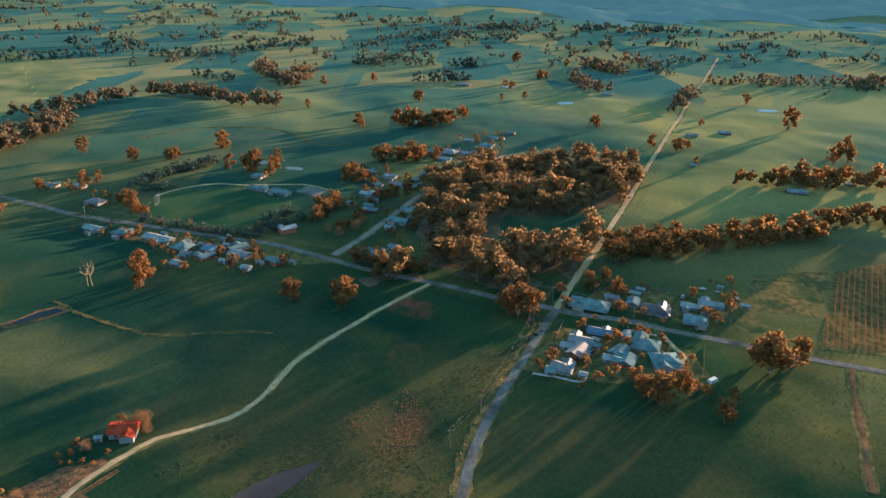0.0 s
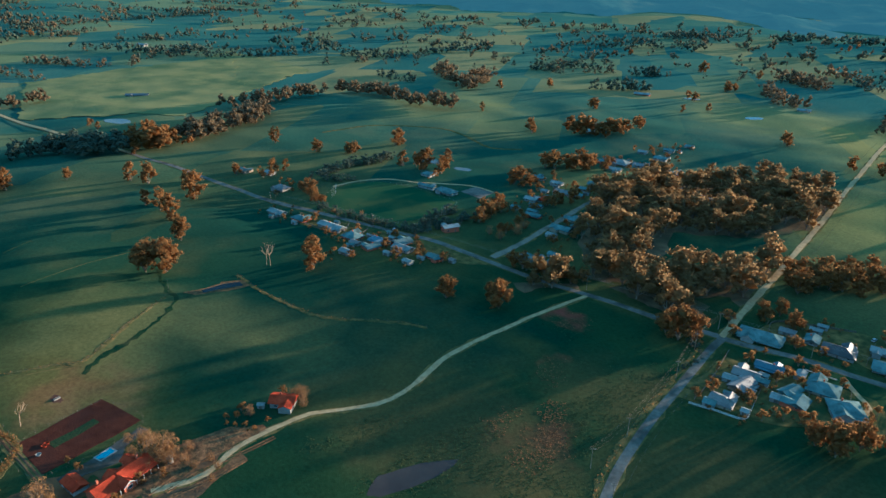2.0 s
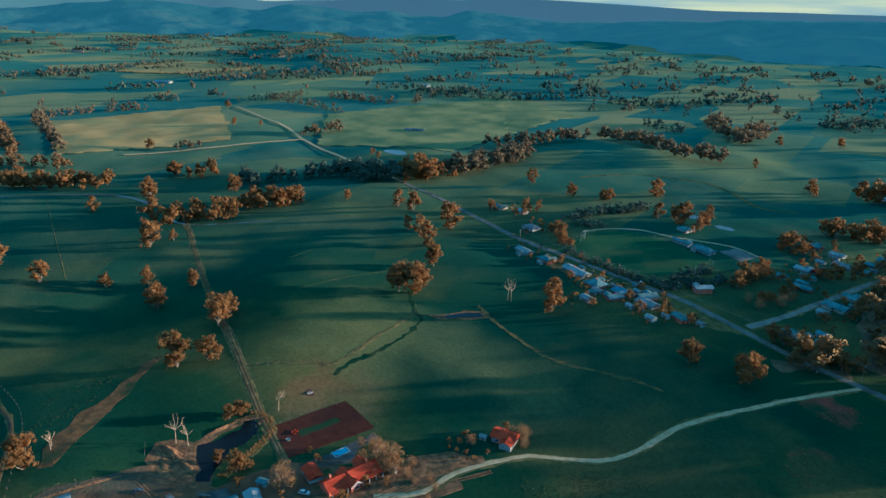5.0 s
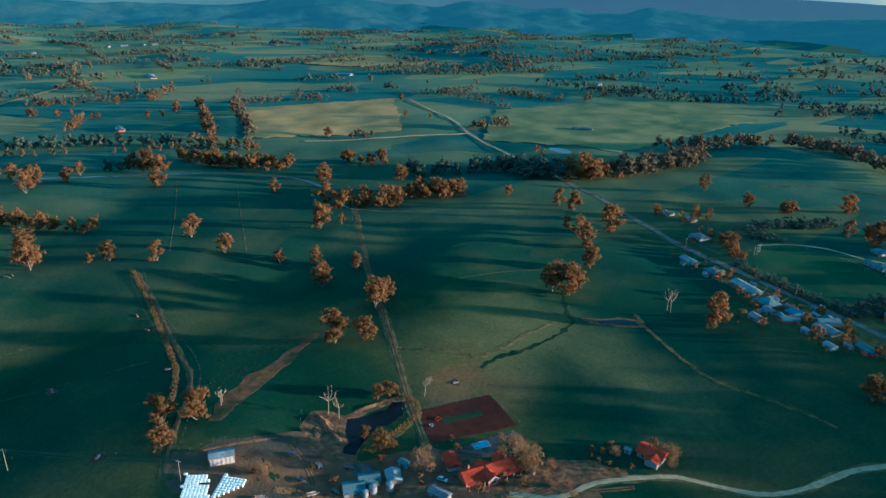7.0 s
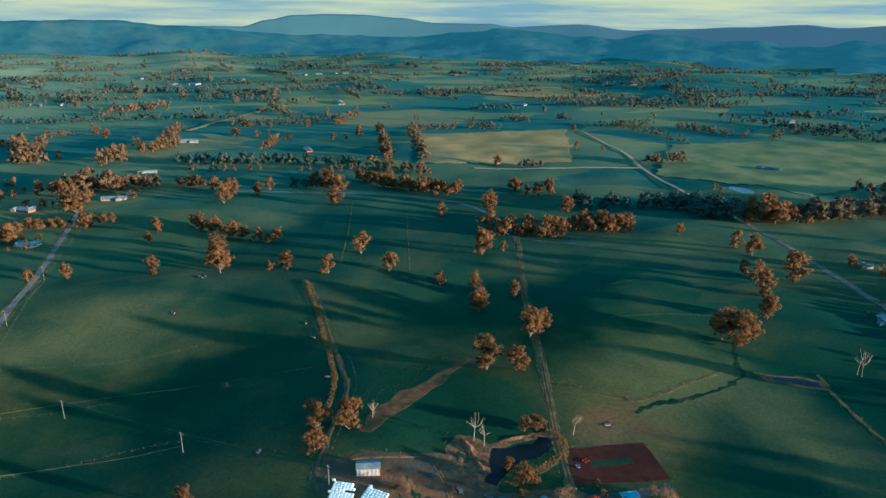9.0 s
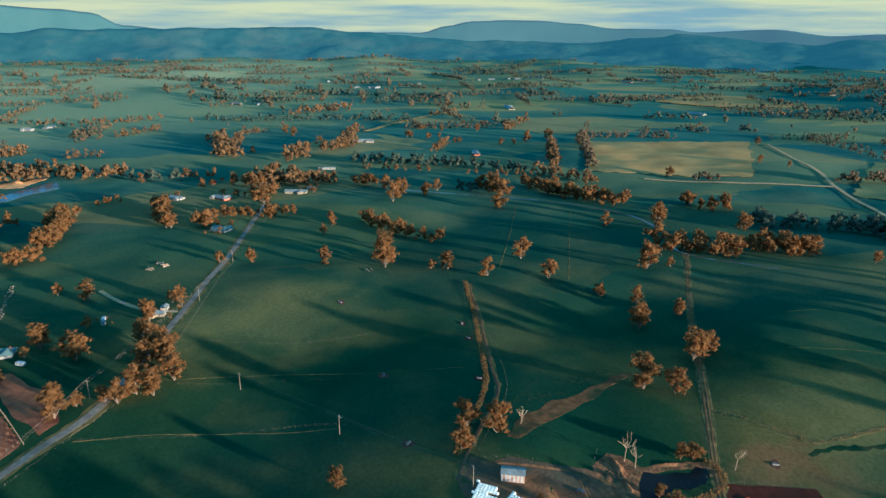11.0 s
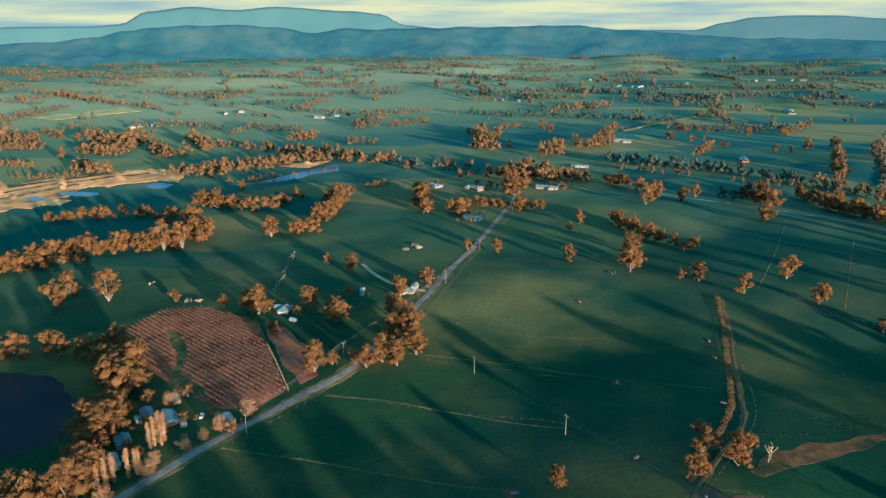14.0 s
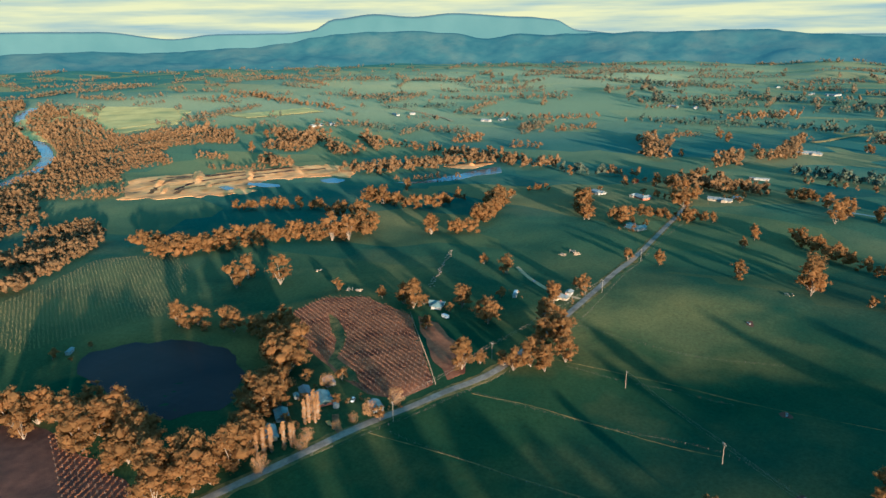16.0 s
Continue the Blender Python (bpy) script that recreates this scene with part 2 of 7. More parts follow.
BELTS_i = [
    ([(-1873, 1247), (-1668, 1299)], 30, 20, 14, 1),
    ([(-705, 346), (-687, 370)], 14, 9, 20, 0),
    ([(-980, -864), (-936, -778), (-1002, -792)], 28, 11, 24, 0),
    ([(-882, -806), (-874, -743), (-939, -765)], 20, 11, 18, 0),
    ([(-780, -721), (-740, -662), (-748, -648)], 14, 9, 18, 0),
    ([(-882, -940), (-894, -891)], 12, 8, 13, 0),
    ([(-762, -835), (-767, -783)], 12, 8, 12, 0),
    ([(-706, -759), (-711, -711)], 8, 7, 10, 0),
    ([(-720, -710), (-722, -669)], 8, 7, 10, 0),
    ([(-972, -1057), (-979, -1027)], 16, 10, 20, 0),
]
BELTS_j = [
    ([(-1015, -1002), (-992, -944)], 14, 10, 16, 0),
    ([(-930, -716), (-879, -649), (-915, -645)], 14, 9, 19, 0),
    ([(-1022, -708), (-941, -622)], 14, 9, 20, 0),
    ([(-982, -639), (-982, -598)], 12, 9, 15, 0),
    ([(-769, -561), (-770, -528), (-792, -501), (-832, -474), (-884, -450), (-907, -400)], 26, 9, 18, 0),
    ([(-935, -494), (-953, -420)], 16, 10, 18, 0),
    ([(-749, -474), (-772, -440), (-797, -406)], 9, 6, 8, 0),
    ([(-964, -578), (-954, -514)], 14, 9, 15, 0),
    ([(-1070, -554), (-1103, -518)], 14, 9, 17, 0),
]
BELTS_k = [
    ([(-908, -392), (-897, -353), (-902, -313)], 16, 9, 19, 0),
    ([(-1051, -443), (-1057, -397)], 12, 9, 15, 0),
    ([(-1170, -820), (-1156, -726)], 12, 10, 13, 1),
    ([(-635, -442), (-634, -413)], 12, 8, 20, 0),
    ([(-631, -401), (-632, -388)], 8, 7, 15, 0),
    ([(-624, -373), (-638, -346), (-678, -336)], 10, 7, 17, 0),
    ([(-564, -295), (-575, -268)], 10, 7, 16, 0),
    ([(-596, -278), (-633, -280), (-710, -307)], 12, 7, 22, 0),
    ([(-887, -300), (-895, -239)], 11, 8, 15, 1),
    ([(-897, -231), (-904, -202)], 11, 8, 16, 0),
]
BELTS_l = [
    ([(-1046, -226), (-1032, -196)], 12, 9, 20, 0),
    ([(-1123, -213), (-1224, -222)], 10, 9, 15, 0),
    ([(-852, -153), (-864, -98)], 12, 8, 18, 0),
    ([(-1000, -115), (-1033, -94)], 13, 9, 20, 0),
    ([(-908, -130), (-898, -102)], 12, 9, 18, 0),
    ([(-690, -164), (-719, -118)], 7, 6, 13, 0),
    ([(-753, -289), (-766, -273)], 8, 7, 11, 0),
    ([(-740, -222), (-673, -196)], 9, 7, 17, 0),
    ([(-1545, -173), (-1689, -47)], 20, 14, 15, 0),
    ([(-1759, -23), (-1855, 85), (-1939, 199)], 30, 18, 15, 1),
]
BELTS_m = [
    ([(-2549, -670), (-2395, -470), (-2507, -330)], 120, 26, 15, 1),
    ([(-1254, -437), (-1349, -386)], 12, 9, 13, 0),
    ([(-1262, -232), (-1309, -176)], 10, 9, 11, 0),
    ([(-1410, -556), (-1491, -428)], 14, 12, 13, 0),
    ([(-1632, -1555), (-1487, -1249), (-1390, -1031)], 26, 16, 14, 0),
    ([(-1469, -950), (-1571, -826)], 26, 16, 13, 1),
    ([(-1460, -1534), (-1670, -1514)], 26, 18, 14, 0),
    ([(-3507, -1509), (-3861, -1250)], 40, 26, 13, 1),
    ([(-2426, -2298), (-2008, -1547)], 40, 26, 13, 0),
    ([(-2582, -1874), (-2201, -1030)], 40, 30, 13, 1),
]
BELTS = BELTS_a + BELTS_b + BELTS_c + BELTS_d + BELTS_e + BELTS_f + BELTS_g + BELTS_h + BELTS_i + BELTS_j + BELTS_k + BELTS_l + BELTS_m
LONE_TREES_a = [
    (-642, 570, 10),
    (-419, 595, 24),
    (-413, 598, 22),
    (-365, 592, 14),
    (-332, 599, 13),
    (-328, 606, 13),
    (-303, 659, 19),
    (-264, 586, 16),
    (-253, 588, 15),
    (-244, 593, 20),
    (-227, 603, 15),
    (-224, 580, 15),
    (-360, 512, 14),
    (-356, 523, 12),
    (-387, 492, 12),
    (-237, 1064, 15),
    (-148, 941, 17),
    (-195, 790, 16),
    (-30, 1356, 19),
    (-36, 1073, 14),
    (-36, 974, 11),
    (-5, 996, 13),
    (16, 1171, 16),
    (28, 1189, 14),
    (65, 1319, 17),
    (83, 834, 17),
    (-179, 1534, 14),
    (-307, 1030, 14),
    (268, 1868, 14),
]
LONE_TREES_b = [
    (296, 1945, 18),
    (-821, 19, 18),
    (-747, 27, 24),
    (-778, 37, 21),
    (-772, 64, 17),
    (-799, 79, 16),
    (-710, 137, 22),
    (-1147, 262, 23),
    (-1170, 304, 22),
    (-1314, 96, 12),
    (-1291, 133, 10),
    (-1228, 66, 14),
    (-1208, 101, 12),
    (-1152, 141, 11),
    (-1290, 199, 15),
    (-1249, -134, 18),
    (-1076, -177, 13),
    (-539, 382, 18),
    (-502, 412, 14),
    (-866, 392, 15),
    (-930, 552, 13),
    (-893, 574, 10),
    (-1089, 637, 15),
    (-1373, 1107, 17),
    (-633, 281, 24),
    (-619, 361, 19),
    (-1124, 214, 12),
    (-1128, 236, 11),
    (-518, 508, 14),
]
LONE_TREES_c = [
    (-623, 563, 10),
    (-975, -981, 16),
    (-962, -883, 18),
    (-827, -791, 19),
    (-560, -310, 21),
    (-722, -298, 13),
    (-757, -115, 20),
    (-1198, -270, 14),
    (-1354, 88, 12),
    (-1344, 136, 10),
    (-1353, 218, 12),
    (-1219, 72, 13),
    (-1218, 121, 10),
    (-1149, 148, 11),
    (-1279, -151, 15),
    (-875, -280, 14),
    (-1062, -815, 12),
    (-707, -426, 16),
    (-714, -81, 14),
    (-712, -102, 12),
]
LONE_TREES = LONE_TREES_a + LONE_TREES_b + LONE_TREES_c
RIVER_LINE = [(-1103, -1807), (-976, -1661), (-815, -1367), (-693, -1117), (-594, -978), (-535, -934), (-499, -910), (-451, -897)]
RIVER_WOODS = [
    ([(-1024, -1696), (-1138, -1832), (-1002, -1459), (-841, -1123), (-979, -1110), (-982, -983), (-916, -918), (-812, -964), (-752, -919), (-710, -832), (-652, -852), (-610, -827), (-548, -730), (-520, -704), (-466, -785), (-460, -843), (-442, -881), (-1083, -2091), (-1186, -1999)], 8.5),
    ([(-460, -915), (-461, -777), (-413, -677), (-380, -665), (-355, -659), (-325, -659)], 7.5),
    ([(-293, -583), (-324, -605), (-375, -639), (-409, -638), (-430, -619), (-392, -562), (-360, -534), (-312, -515), (-279, -498), (-265, -502), (-248, -499)], 7.0),
]
FOREST_STANDS = [
    [(-78, 578), (-60, 624), (-18, 660), (31, 676), (70, 690), (114, 663), (89, 573), (43, 529), (-15, 504), (-54, 514), (-72, 547)],
    [(-76, 475), (-68, 520), (-37, 514), (-12, 511), (-12, 470), (-27, 411), (-55, 408)],
    [(-4, 444), (21, 467), (50, 487), (56, 457), (36, 407), (29, 421), (0, 406)],
    [(-41, 405), (-5, 430), (17, 403), (12, 373), (-4, 376), (-28, 392)],
    [(-95, 385), (-64, 400), (-58, 388), (-90, 373)],
]

JUNCTION_HOUSES_a = [
    (46, 374, 24, 13, -14, 1, 0), (75, 394, 7, 5, -14, 0, 1), (72, 381, 10, 8, 76, 0, 0), (84, 373, 17, 12, -14, 1, 2),
    (105, 364, 14, 11, -14, 1, 0), (106, 381, 13, 7, -14, 0, 1), (118, 385, 15, 8, -14, 0, 1), (138, 386, 6, 4, -14, 0, 1),
    (49, 340, 14, 7, -14, 0, 3), (63, 338, 8, 5, 70, 0, 1), (72, 328, 15, 13, -14, 1, 0),
]
JUNCTION_HOUSES_b = [
    (80, 314, 15, 14, 10, 1, 0), (60, 310, 11, 9, 70, 0, 0), (57, 319, 12, 7, 50, 0, 0), (52, 311, 8, 6, -14, 0, 1),
    (38, 328, 13, 9, -14, 0, 4), (36, 317, 14, 9, 60, 0, 4), (32, 321, 10, 6, -14, 0, 1), (27, 298, 12, 10, -14, 1, 4),
    (22, 295, 6, 6, -14, 0, 0), (37, 293, 4, 4, -14, 0, 1), (45, 324, 7, 5, -14, 0, 0),
]
JUNCTION_HOUSES_c = [
    (60, 386, 9, 6, -14, 0, 4), (79, 400, 6, 4, -14, 0, 1), (129, 410, 4, 3, -14, 0, 1),
]
JUNCTION_HOUSES = JUNCTION_HOUSES_a + JUNCTION_HOUSES_b + JUNCTION_HOUSES_c
TOWN_HOUSES_a = [
    (-302, 429, 16, 8, -16, 0, 1), (-277, 423, 14, 9, -16, 1, 0), (-247, 418, 23, 9, -16, 0, 1),
    (-223, 406, 14, 12, -16, 1, 0), (-212, 377, 10, 7, -16, 0, 1), (-202, 405, 14, 8, -16, 1, 3),
    (-200, 391, 12, 8, 60, 0, 0), (-185, 407, 14, 9, 60, 0, 0), (-179, 396, 15, 9, -16, 0, 1),
    (-154, 392, 12, 7, -16, 0, 0), (-167, 377, 7, 5, -16, 0, 1),
]
TOWN_HOUSES_b = [
    (-142, 393, 5, 4, -16, 0, 4), (-185, 384, 6, 4, -16, 0, 1), (-215, 395, 9, 5, -16, 0, 4),
    (-127, 539, 12, 8, -16, 0, 1), (-118, 542, 10, 8, 70, 0, 6), (-119, 523, 12, 5, -16, 0, 0),
    (-115, 499, 14, 6, -16, 0, 0), (-133, 512, 8, 5, -16, 0, 0), (-83, 504, 12, 9, 70, 1, 0),
    (-89, 481, 16, 10, -16, 0, 0), (-93, 467, 8, 6, -16, 0, 1),
]
TOWN_HOUSES_c = [
    (-98, 421, 15, 9, 120, 0, 0), (-84, 436, 8, 6, -16, 0, 0), (-81, 424, 8, 6, -16, 0, 0), (-118, 595, 12, 7, -16, 0, 1),
    (-137, 606, 12, 7, -16, 0, 0), (-123, 569, 7, 5, -16, 0, 1), (-108, 570, 14, 10, -16, 0, 4),
    (-95, 566, 14, 8, -16, 0, 0), (-93, 585, 12, 7, -16, 0, 0), (-85, 602, 14, 8, -16, 0, 0),
    (-329, 476, 14, 10, -16, 1, 4),
]
TOWN_HOUSES_d = [
    (-362, 507, 10, 8, -16, 0, 1), (-118, 508, 9, 5, -16, 0, 0), (-233, 569, 12, 9, -16, 1, 0),
]
TOWN_HOUSES = TOWN_HOUSES_a + TOWN_HOUSES_b + TOWN_HOUSES_c + TOWN_HOUSES_d
NORTH_HOUSES_a = [
    (-77, 690, 20, 14, -14, 1, 1), (-91, 687, 12, 8, -14, 0, 0), (-77, 661, 14, 8, -14, 0, 1),
    (-57, 689, 14, 9, -14, 0, 4), (-40, 721, 14, 9, -14, 0, 0), (-22, 676, 15, 10, 60, 0, 0), (-25, 649, 16, 8, -14, 0, 1),
    (-7, 661, 10, 8, -14, 0, 1), (1, 609, 14, 10, -14, 1, 0), (34, 607, 16, 10, -14, 0, 0), (-60, 738, 10, 7, -14, 0, 1),
]
NORTH_HOUSES_b = [
    (-35, 756, 12, 7, -14, 0, 0), (-16, 781, 10, 6, -14, 0, 0), (-16, 624, 12, 8, -14, 0, 4),
]
NORTH_HOUSES = NORTH_HOUSES_a + NORTH_HOUSES_b
FAR_HOUSES = [
    (237, 854, 16, 8, -10, 0, 1), (193, 826, 14, 8, -10, 0, 4), (167, 686, 6, 5, -10, 0, 1),
    (117, 1065, 18, 10, -10, 0, 1), (-101, 1081, 24, 9, -10, 0, 1), (-990, 1562, 40, 12, -10, 0, 1),
    (245, 626, 18, 8, -10, 0, 1), (305, 663, 10, 6, 0, 0, 1),
]
SOUTH_HOUSES_a = [
    (-255, -200, 13, 9, 52, 0, 0), (-258, -214, 10, 6, 50, 0, 4), (-252, -215, 4, 3, 50, 0, 0),
    (-262, -172, 9, 6, 52, 0, 0), (-233, -208, 10, 7, 48, 0, 0), (-217, -201, 12, 7, 50, 0, 0),
    (-273, -210, 8, 6, 52, 0, 4), (-447, -140, 11, 7, 80, 0, 1), (-457, -138, 6, 5, 0, 0, 1),
    (-392, -209, 11, 8, 10, 1, 0), (-436, -171, 5, 3, 10, 0, 1),
]
SOUTH_HOUSES_b = [
    (-233, -374, 7, 3, 30, 0, 1), (-650, -139, 16, 11, 60, 1, 0), (-776, -212, 18, 9, 60, 0, 1),
    (-777, -168, 14, 9, 60, 1, 1), (-869, -193, 10, 8, 0, 0, 6), (-799, -84, 26, 9, 80, 0, 1), (-819, -69, 8, 6, 80, 0, 1),
]
SOUTH_HOUSES = SOUTH_HOUSES_a + SOUTH_HOUSES_b
PLAIN_HOUSES = [
    (-723, 726, 30, 8, 30, 0, 4), (-1515, 731, 40, 16, 30, 0, 1), (-1684, 335, 70, 16, 0, 0, 1),
    (-1037, 160, 30, 10, 0, 0, 1), (-1167, -11, 36, 9, 80, 0, 1), (-2351, 869, 40, 12, 30, 0, 1),
    (-772, -163, 20, 10, 50, 1, 1), (-654, -141, 16, 9, 50, 0, 0), (-386, 502, 12, 8, -16, 0, 0),
]
GOALS = [(-182, 475), (-181, 477), (-180, 478), (-179, 480), (-281, 478), (-281, 481), (-282, 485), (-283, 488)]
SCRUB = [
    ([(-279, 451), (-254, 446), (-233, 443), (-207, 435), (-192, 433)], 5, 4, 4),
    ([(-189, 430), (-178, 442), (-173, 456), (-163, 470), (-155, 478)], 10, 5, 6),
    ([(-154, 473), (-150, 496), (-143, 516)], 16, 8, 12),
    ([(-131, 453), (-131, 463), (-118, 473)], 14, 8, 9),
    ([(-315, 482), (-302, 481), (-284, 459)], 10, 6, 9),
    ([(-323, 513), (-302, 514), (-287, 524)], 8, 6, 7),
    ([(-149, 585), (-138, 583)], 14, 9, 14),
    ([(-113, 529), (-96, 547)], 12, 8, 11),
    ([(-132, 649), (-116, 666), (-91, 666)], 20, 10, 16),
    ([(-97, 401), (-78, 400), (-58, 407)], 14, 9, 13),
]
ROAD_MAIN = [(-14, 198), (-11, 233), (-3, 268), (9, 309), (23, 356), (28, 366)]
ROAD_EAST = [(26, 365), (63, 359), (93, 351), (122, 344), (159, 333), (191, 326)]
ROAD_NORTH = [(26, 366), (49, 440), (77, 529), (127, 695), (195, 923), (292, 1235), (386, 1544)]
STREET = [(-121, 414), (-100, 479), (-78, 567), (-49, 685)]
TRACK_EAST = [(175, 328), (161, 283), (144, 229)]
TRACK = [(-51, 383), (-80, 333), (-102, 285), (-109, 255), (-119, 236), (-142, 217), (-151, 201), (-157, 186), (-159, 168), (-171, 152)]
LANE = [(-581, 285), (-523, 262), (-418, 218), (-331, 184), (-270, 160), (-213, 140)]
PLAIN_ROAD = [(-1088, 653), (-874, 601), (-782, 567), (-669, 538), (-519, 504)]
PLAIN_TRACK = [(-848, 351), (-813, 449), (-782, 567)]
ROAD_SOUTH = [(-160, -200), (-173, -194.5), (-203, -182), (-236, -172), (-262, -162), (-288, -150.5), (-322, -136), (-370, -130.5), (-420, -127), (-510, -121.5), (-612, -116.5), (-700, -116), (-776, -112)]

# ---- materials ----
from mathutils import geometry


def surface(name, low, high, scale, rough=0.9, bump=0.0, bump_scale=3.0, third=None, third_scale=0.01, per_object=0.0, metal=0.0,
            sheen=0.0, clear=0.0, deep=0.3):
    """A procedural surface: two colours mixed by noise at one scale, a third by large patches, fine relief."""
    m = bpy.data.materials.new(name)
    m.use_nodes = True
    n, l = m.node_tree.nodes, m.node_tree.links
    shade = n["Principled BSDF"]
    place = n.new("ShaderNodeTexCoord")
    grain = n.new("ShaderNodeTexNoise")
    grain.inputs["Scale"].default_value, grain.inputs["Detail"].default_value = scale, 6
    l.new(place.outputs["Object"], grain.inputs["Vector"])
    ramp = n.new("ShaderNodeValToRGB")
    ramp.color_ramp.elements[0].color, ramp.color_ramp.elements[1].color = (*low, 1), (*high, 1)
    ramp.color_ramp.elements[0].position, ramp.color_ramp.elements[1].position = 0.32, 0.68
    l.new(grain.outputs["Fac"], ramp.inputs["Fac"])
    colour = ramp.outputs["Color"]
    if third:
        patch = n.new("ShaderNodeTexNoise")
        patch.inputs["Scale"].default_value, patch.inputs["Detail"].default_value = third_scale, 4
        patch.inputs["Roughness"].default_value = 0.55
        l.new(place.outputs["Object"], patch.inputs["Vector"])
        limit = n.new("ShaderNodeValToRGB")
        limit.color_ramp.elements[0].position, limit.color_ramp.elements[1].position = 0.48, 0.66
        l.new(patch.outputs["Fac"], limit.inputs["Fac"])
        mix = n.new("ShaderNodeMixRGB")
        mix.inputs["Color2"].default_value = (*third, 1)
        l.new(limit.outputs["Color"], mix.inputs["Fac"])
        l.new(colour, mix.inputs["Color1"])
        colour = mix.outputs["Color"]
    if per_object:
        chance = n.new("ShaderNodeObjectInfo")
        span = n.new("ShaderNodeMapRange")
        span.inputs["To Min"].default_value, span.inputs["To Max"].default_value = 1 - per_object, 1 + per_object
        l.new(chance.outputs["Random"], span.inputs["Value"])
        tone = n.new("ShaderNodeHueSaturation")
        l.new(span.outputs["Result"], tone.inputs["Value"])
        l.new(colour, tone.inputs["Color"])
        colour = tone.outputs["Color"]
    l.new(colour, shade.inputs["Base Color"])
    shade.inputs["Roughness"].default_value, shade.inputs["Metallic"].default_value = rough, metal
    shade.inputs["Specular IOR Level"].default_value = 0.3 if rough < 0.8 else 0.0
    # teal-tinted sheen pales grass seen at a slant, in place of haze
    if sheen:
        shade.inputs["Sheen Weight"].default_value, shade.inputs["Sheen Roughness"].default_value = sheen, 0.5
        shade.inputs["Sheen Tint"].default_value = (0.14, 0.60, 0.54, 1)
    if clear:
        shade.inputs["Coat Weight"].default_value = clear
    if bump:
        fine = n.new("ShaderNodeTexNoise")
        fine.inputs["Scale"].default_value, fine.inputs["Detail"].default_value = bump_scale, 5
        l.new(place.outputs["Object"], fine.inputs["Vector"])
        relief = n.new("ShaderNodeBump")
        relief.inputs["Strength"].default_value, relief.inputs["Distance"].default_value = bump, deep
        l.new(fine.outputs["Fac"], relief.inputs["Height"])
        l.new(relief.outputs["Normal"], shade.inputs["Normal"])
    return m


def leaves(name, low, high, sheer=0.25):
    """Foliage: colour changes from leaf to leaf and from tree to tree, and some light comes through."""
    m = bpy.data.materials.new(name)
    m.use_nodes = True
    n, l = m.node_tree.nodes, m.node_tree.links
    n.clear()
    out = n.new("ShaderNodeOutputMaterial")
    leaf, tree = n.new("ShaderNodeNewGeometry"), n.new("ShaderNodeObjectInfo")
    add = n.new("ShaderNodeMath")
    add.operation = "MULTIPLY_ADD"
    add.inputs[1].default_value = 0.5
    half = n.new("ShaderNodeMath")
    half.operation = "MULTIPLY"
    half.inputs[1].default_value = 0.5
    drift = n.new("ShaderNodeTexNoise")
    drift.inputs["Scale"].default_value = 0.12
    blend = n.new("ShaderNodeMath")
    blend.operation = "MULTIPLY_ADD"
    blend.inputs[1].default_value, blend.inputs[2].default_value = 1.6, -0.55
    l.new(leaf.outputs["Position"], drift.inputs["Vector"])
    l.new(drift.outputs["Fac"], blend.inputs[0])
    both_ways = n.new("ShaderNodeMath")
    both_ways.operation = "MULTIPLY_ADD"
    both_ways.inputs[1].default_value = 0.5
    l.new(tree.outputs["Random"], both_ways.inputs[0])
    l.new(blend.outputs[0], both_ways.inputs[2])
    l.new(both_ways.outputs[0], half.inputs[0])
    l.new(leaf.outputs["Random Per Island"], add.inputs[0])
    l.new(half.outputs[0], add.inputs[2])
    ramp = n.new("ShaderNodeValToRGB")
    ramp.color_ramp.elements[0].color, ramp.color_ramp.elements[1].color = (*low, 1), (*high, 1)
    l.new(add.outputs[0], ramp.inputs["Fac"])
    top, back, both = n.new("ShaderNodeBsdfDiffuse"), n.new("ShaderNodeBsdfTranslucent"), n.new("ShaderNodeMixShader")
    both.inputs["Fac"].default_value = sheer
    l.new(ramp.outputs["Color"], top.inputs["Color"])
    l.new(ramp.outputs["Color"], back.inputs["Color"])
    l.new(top.outputs[0], both.inputs[1])
    l.new(back.outputs[0], both.inputs[2])
    l.new(both.outputs[0], out.inputs["Surface"])
    return m


def sheet_metal(name, low, high, rough=0.85):
    """Corrugated roofing: fine ribs that run down the slope, with weather stains."""
    m = surface(name, low, high, 0.5, rough, third=tuple(0.7 * c for c in low), third_scale=0.25, per_object=0.12)
    n, l = m.node_tree.nodes, m.node_tree.links
    place, rib, relief = n.new("ShaderNodeTexCoord"), n.new("ShaderNodeTexWave"), n.new("ShaderNodeBump")
    rib.bands_direction = "X"
    rib.inputs["Scale"].default_value = 1.2
    l.new(place.outputs["Object"], rib.inputs["Vector"])
    relief.inputs["Strength"].default_value, relief.inputs["Distance"].default_value = 0.5, 0.05
    l.new(rib.outputs["Fac"], relief.inputs["Height"])
    l.new(relief.outputs["Normal"], n["Principled BSDF"].inputs["Normal"])
    return m


GRASS = surface("pasture", (0.0070, 0.0265, 0.0125), (0.026, 0.0440, 0.0150), 0.014, 0.97, 0.5, 1.6, (0.080, 0.068, 0.019), 0.009, sheen=0.02, deep=0.14)

GRASS.node_tree.nodes["Principled BSDF"].inputs["Specular IOR Level"].default_value = 0.0


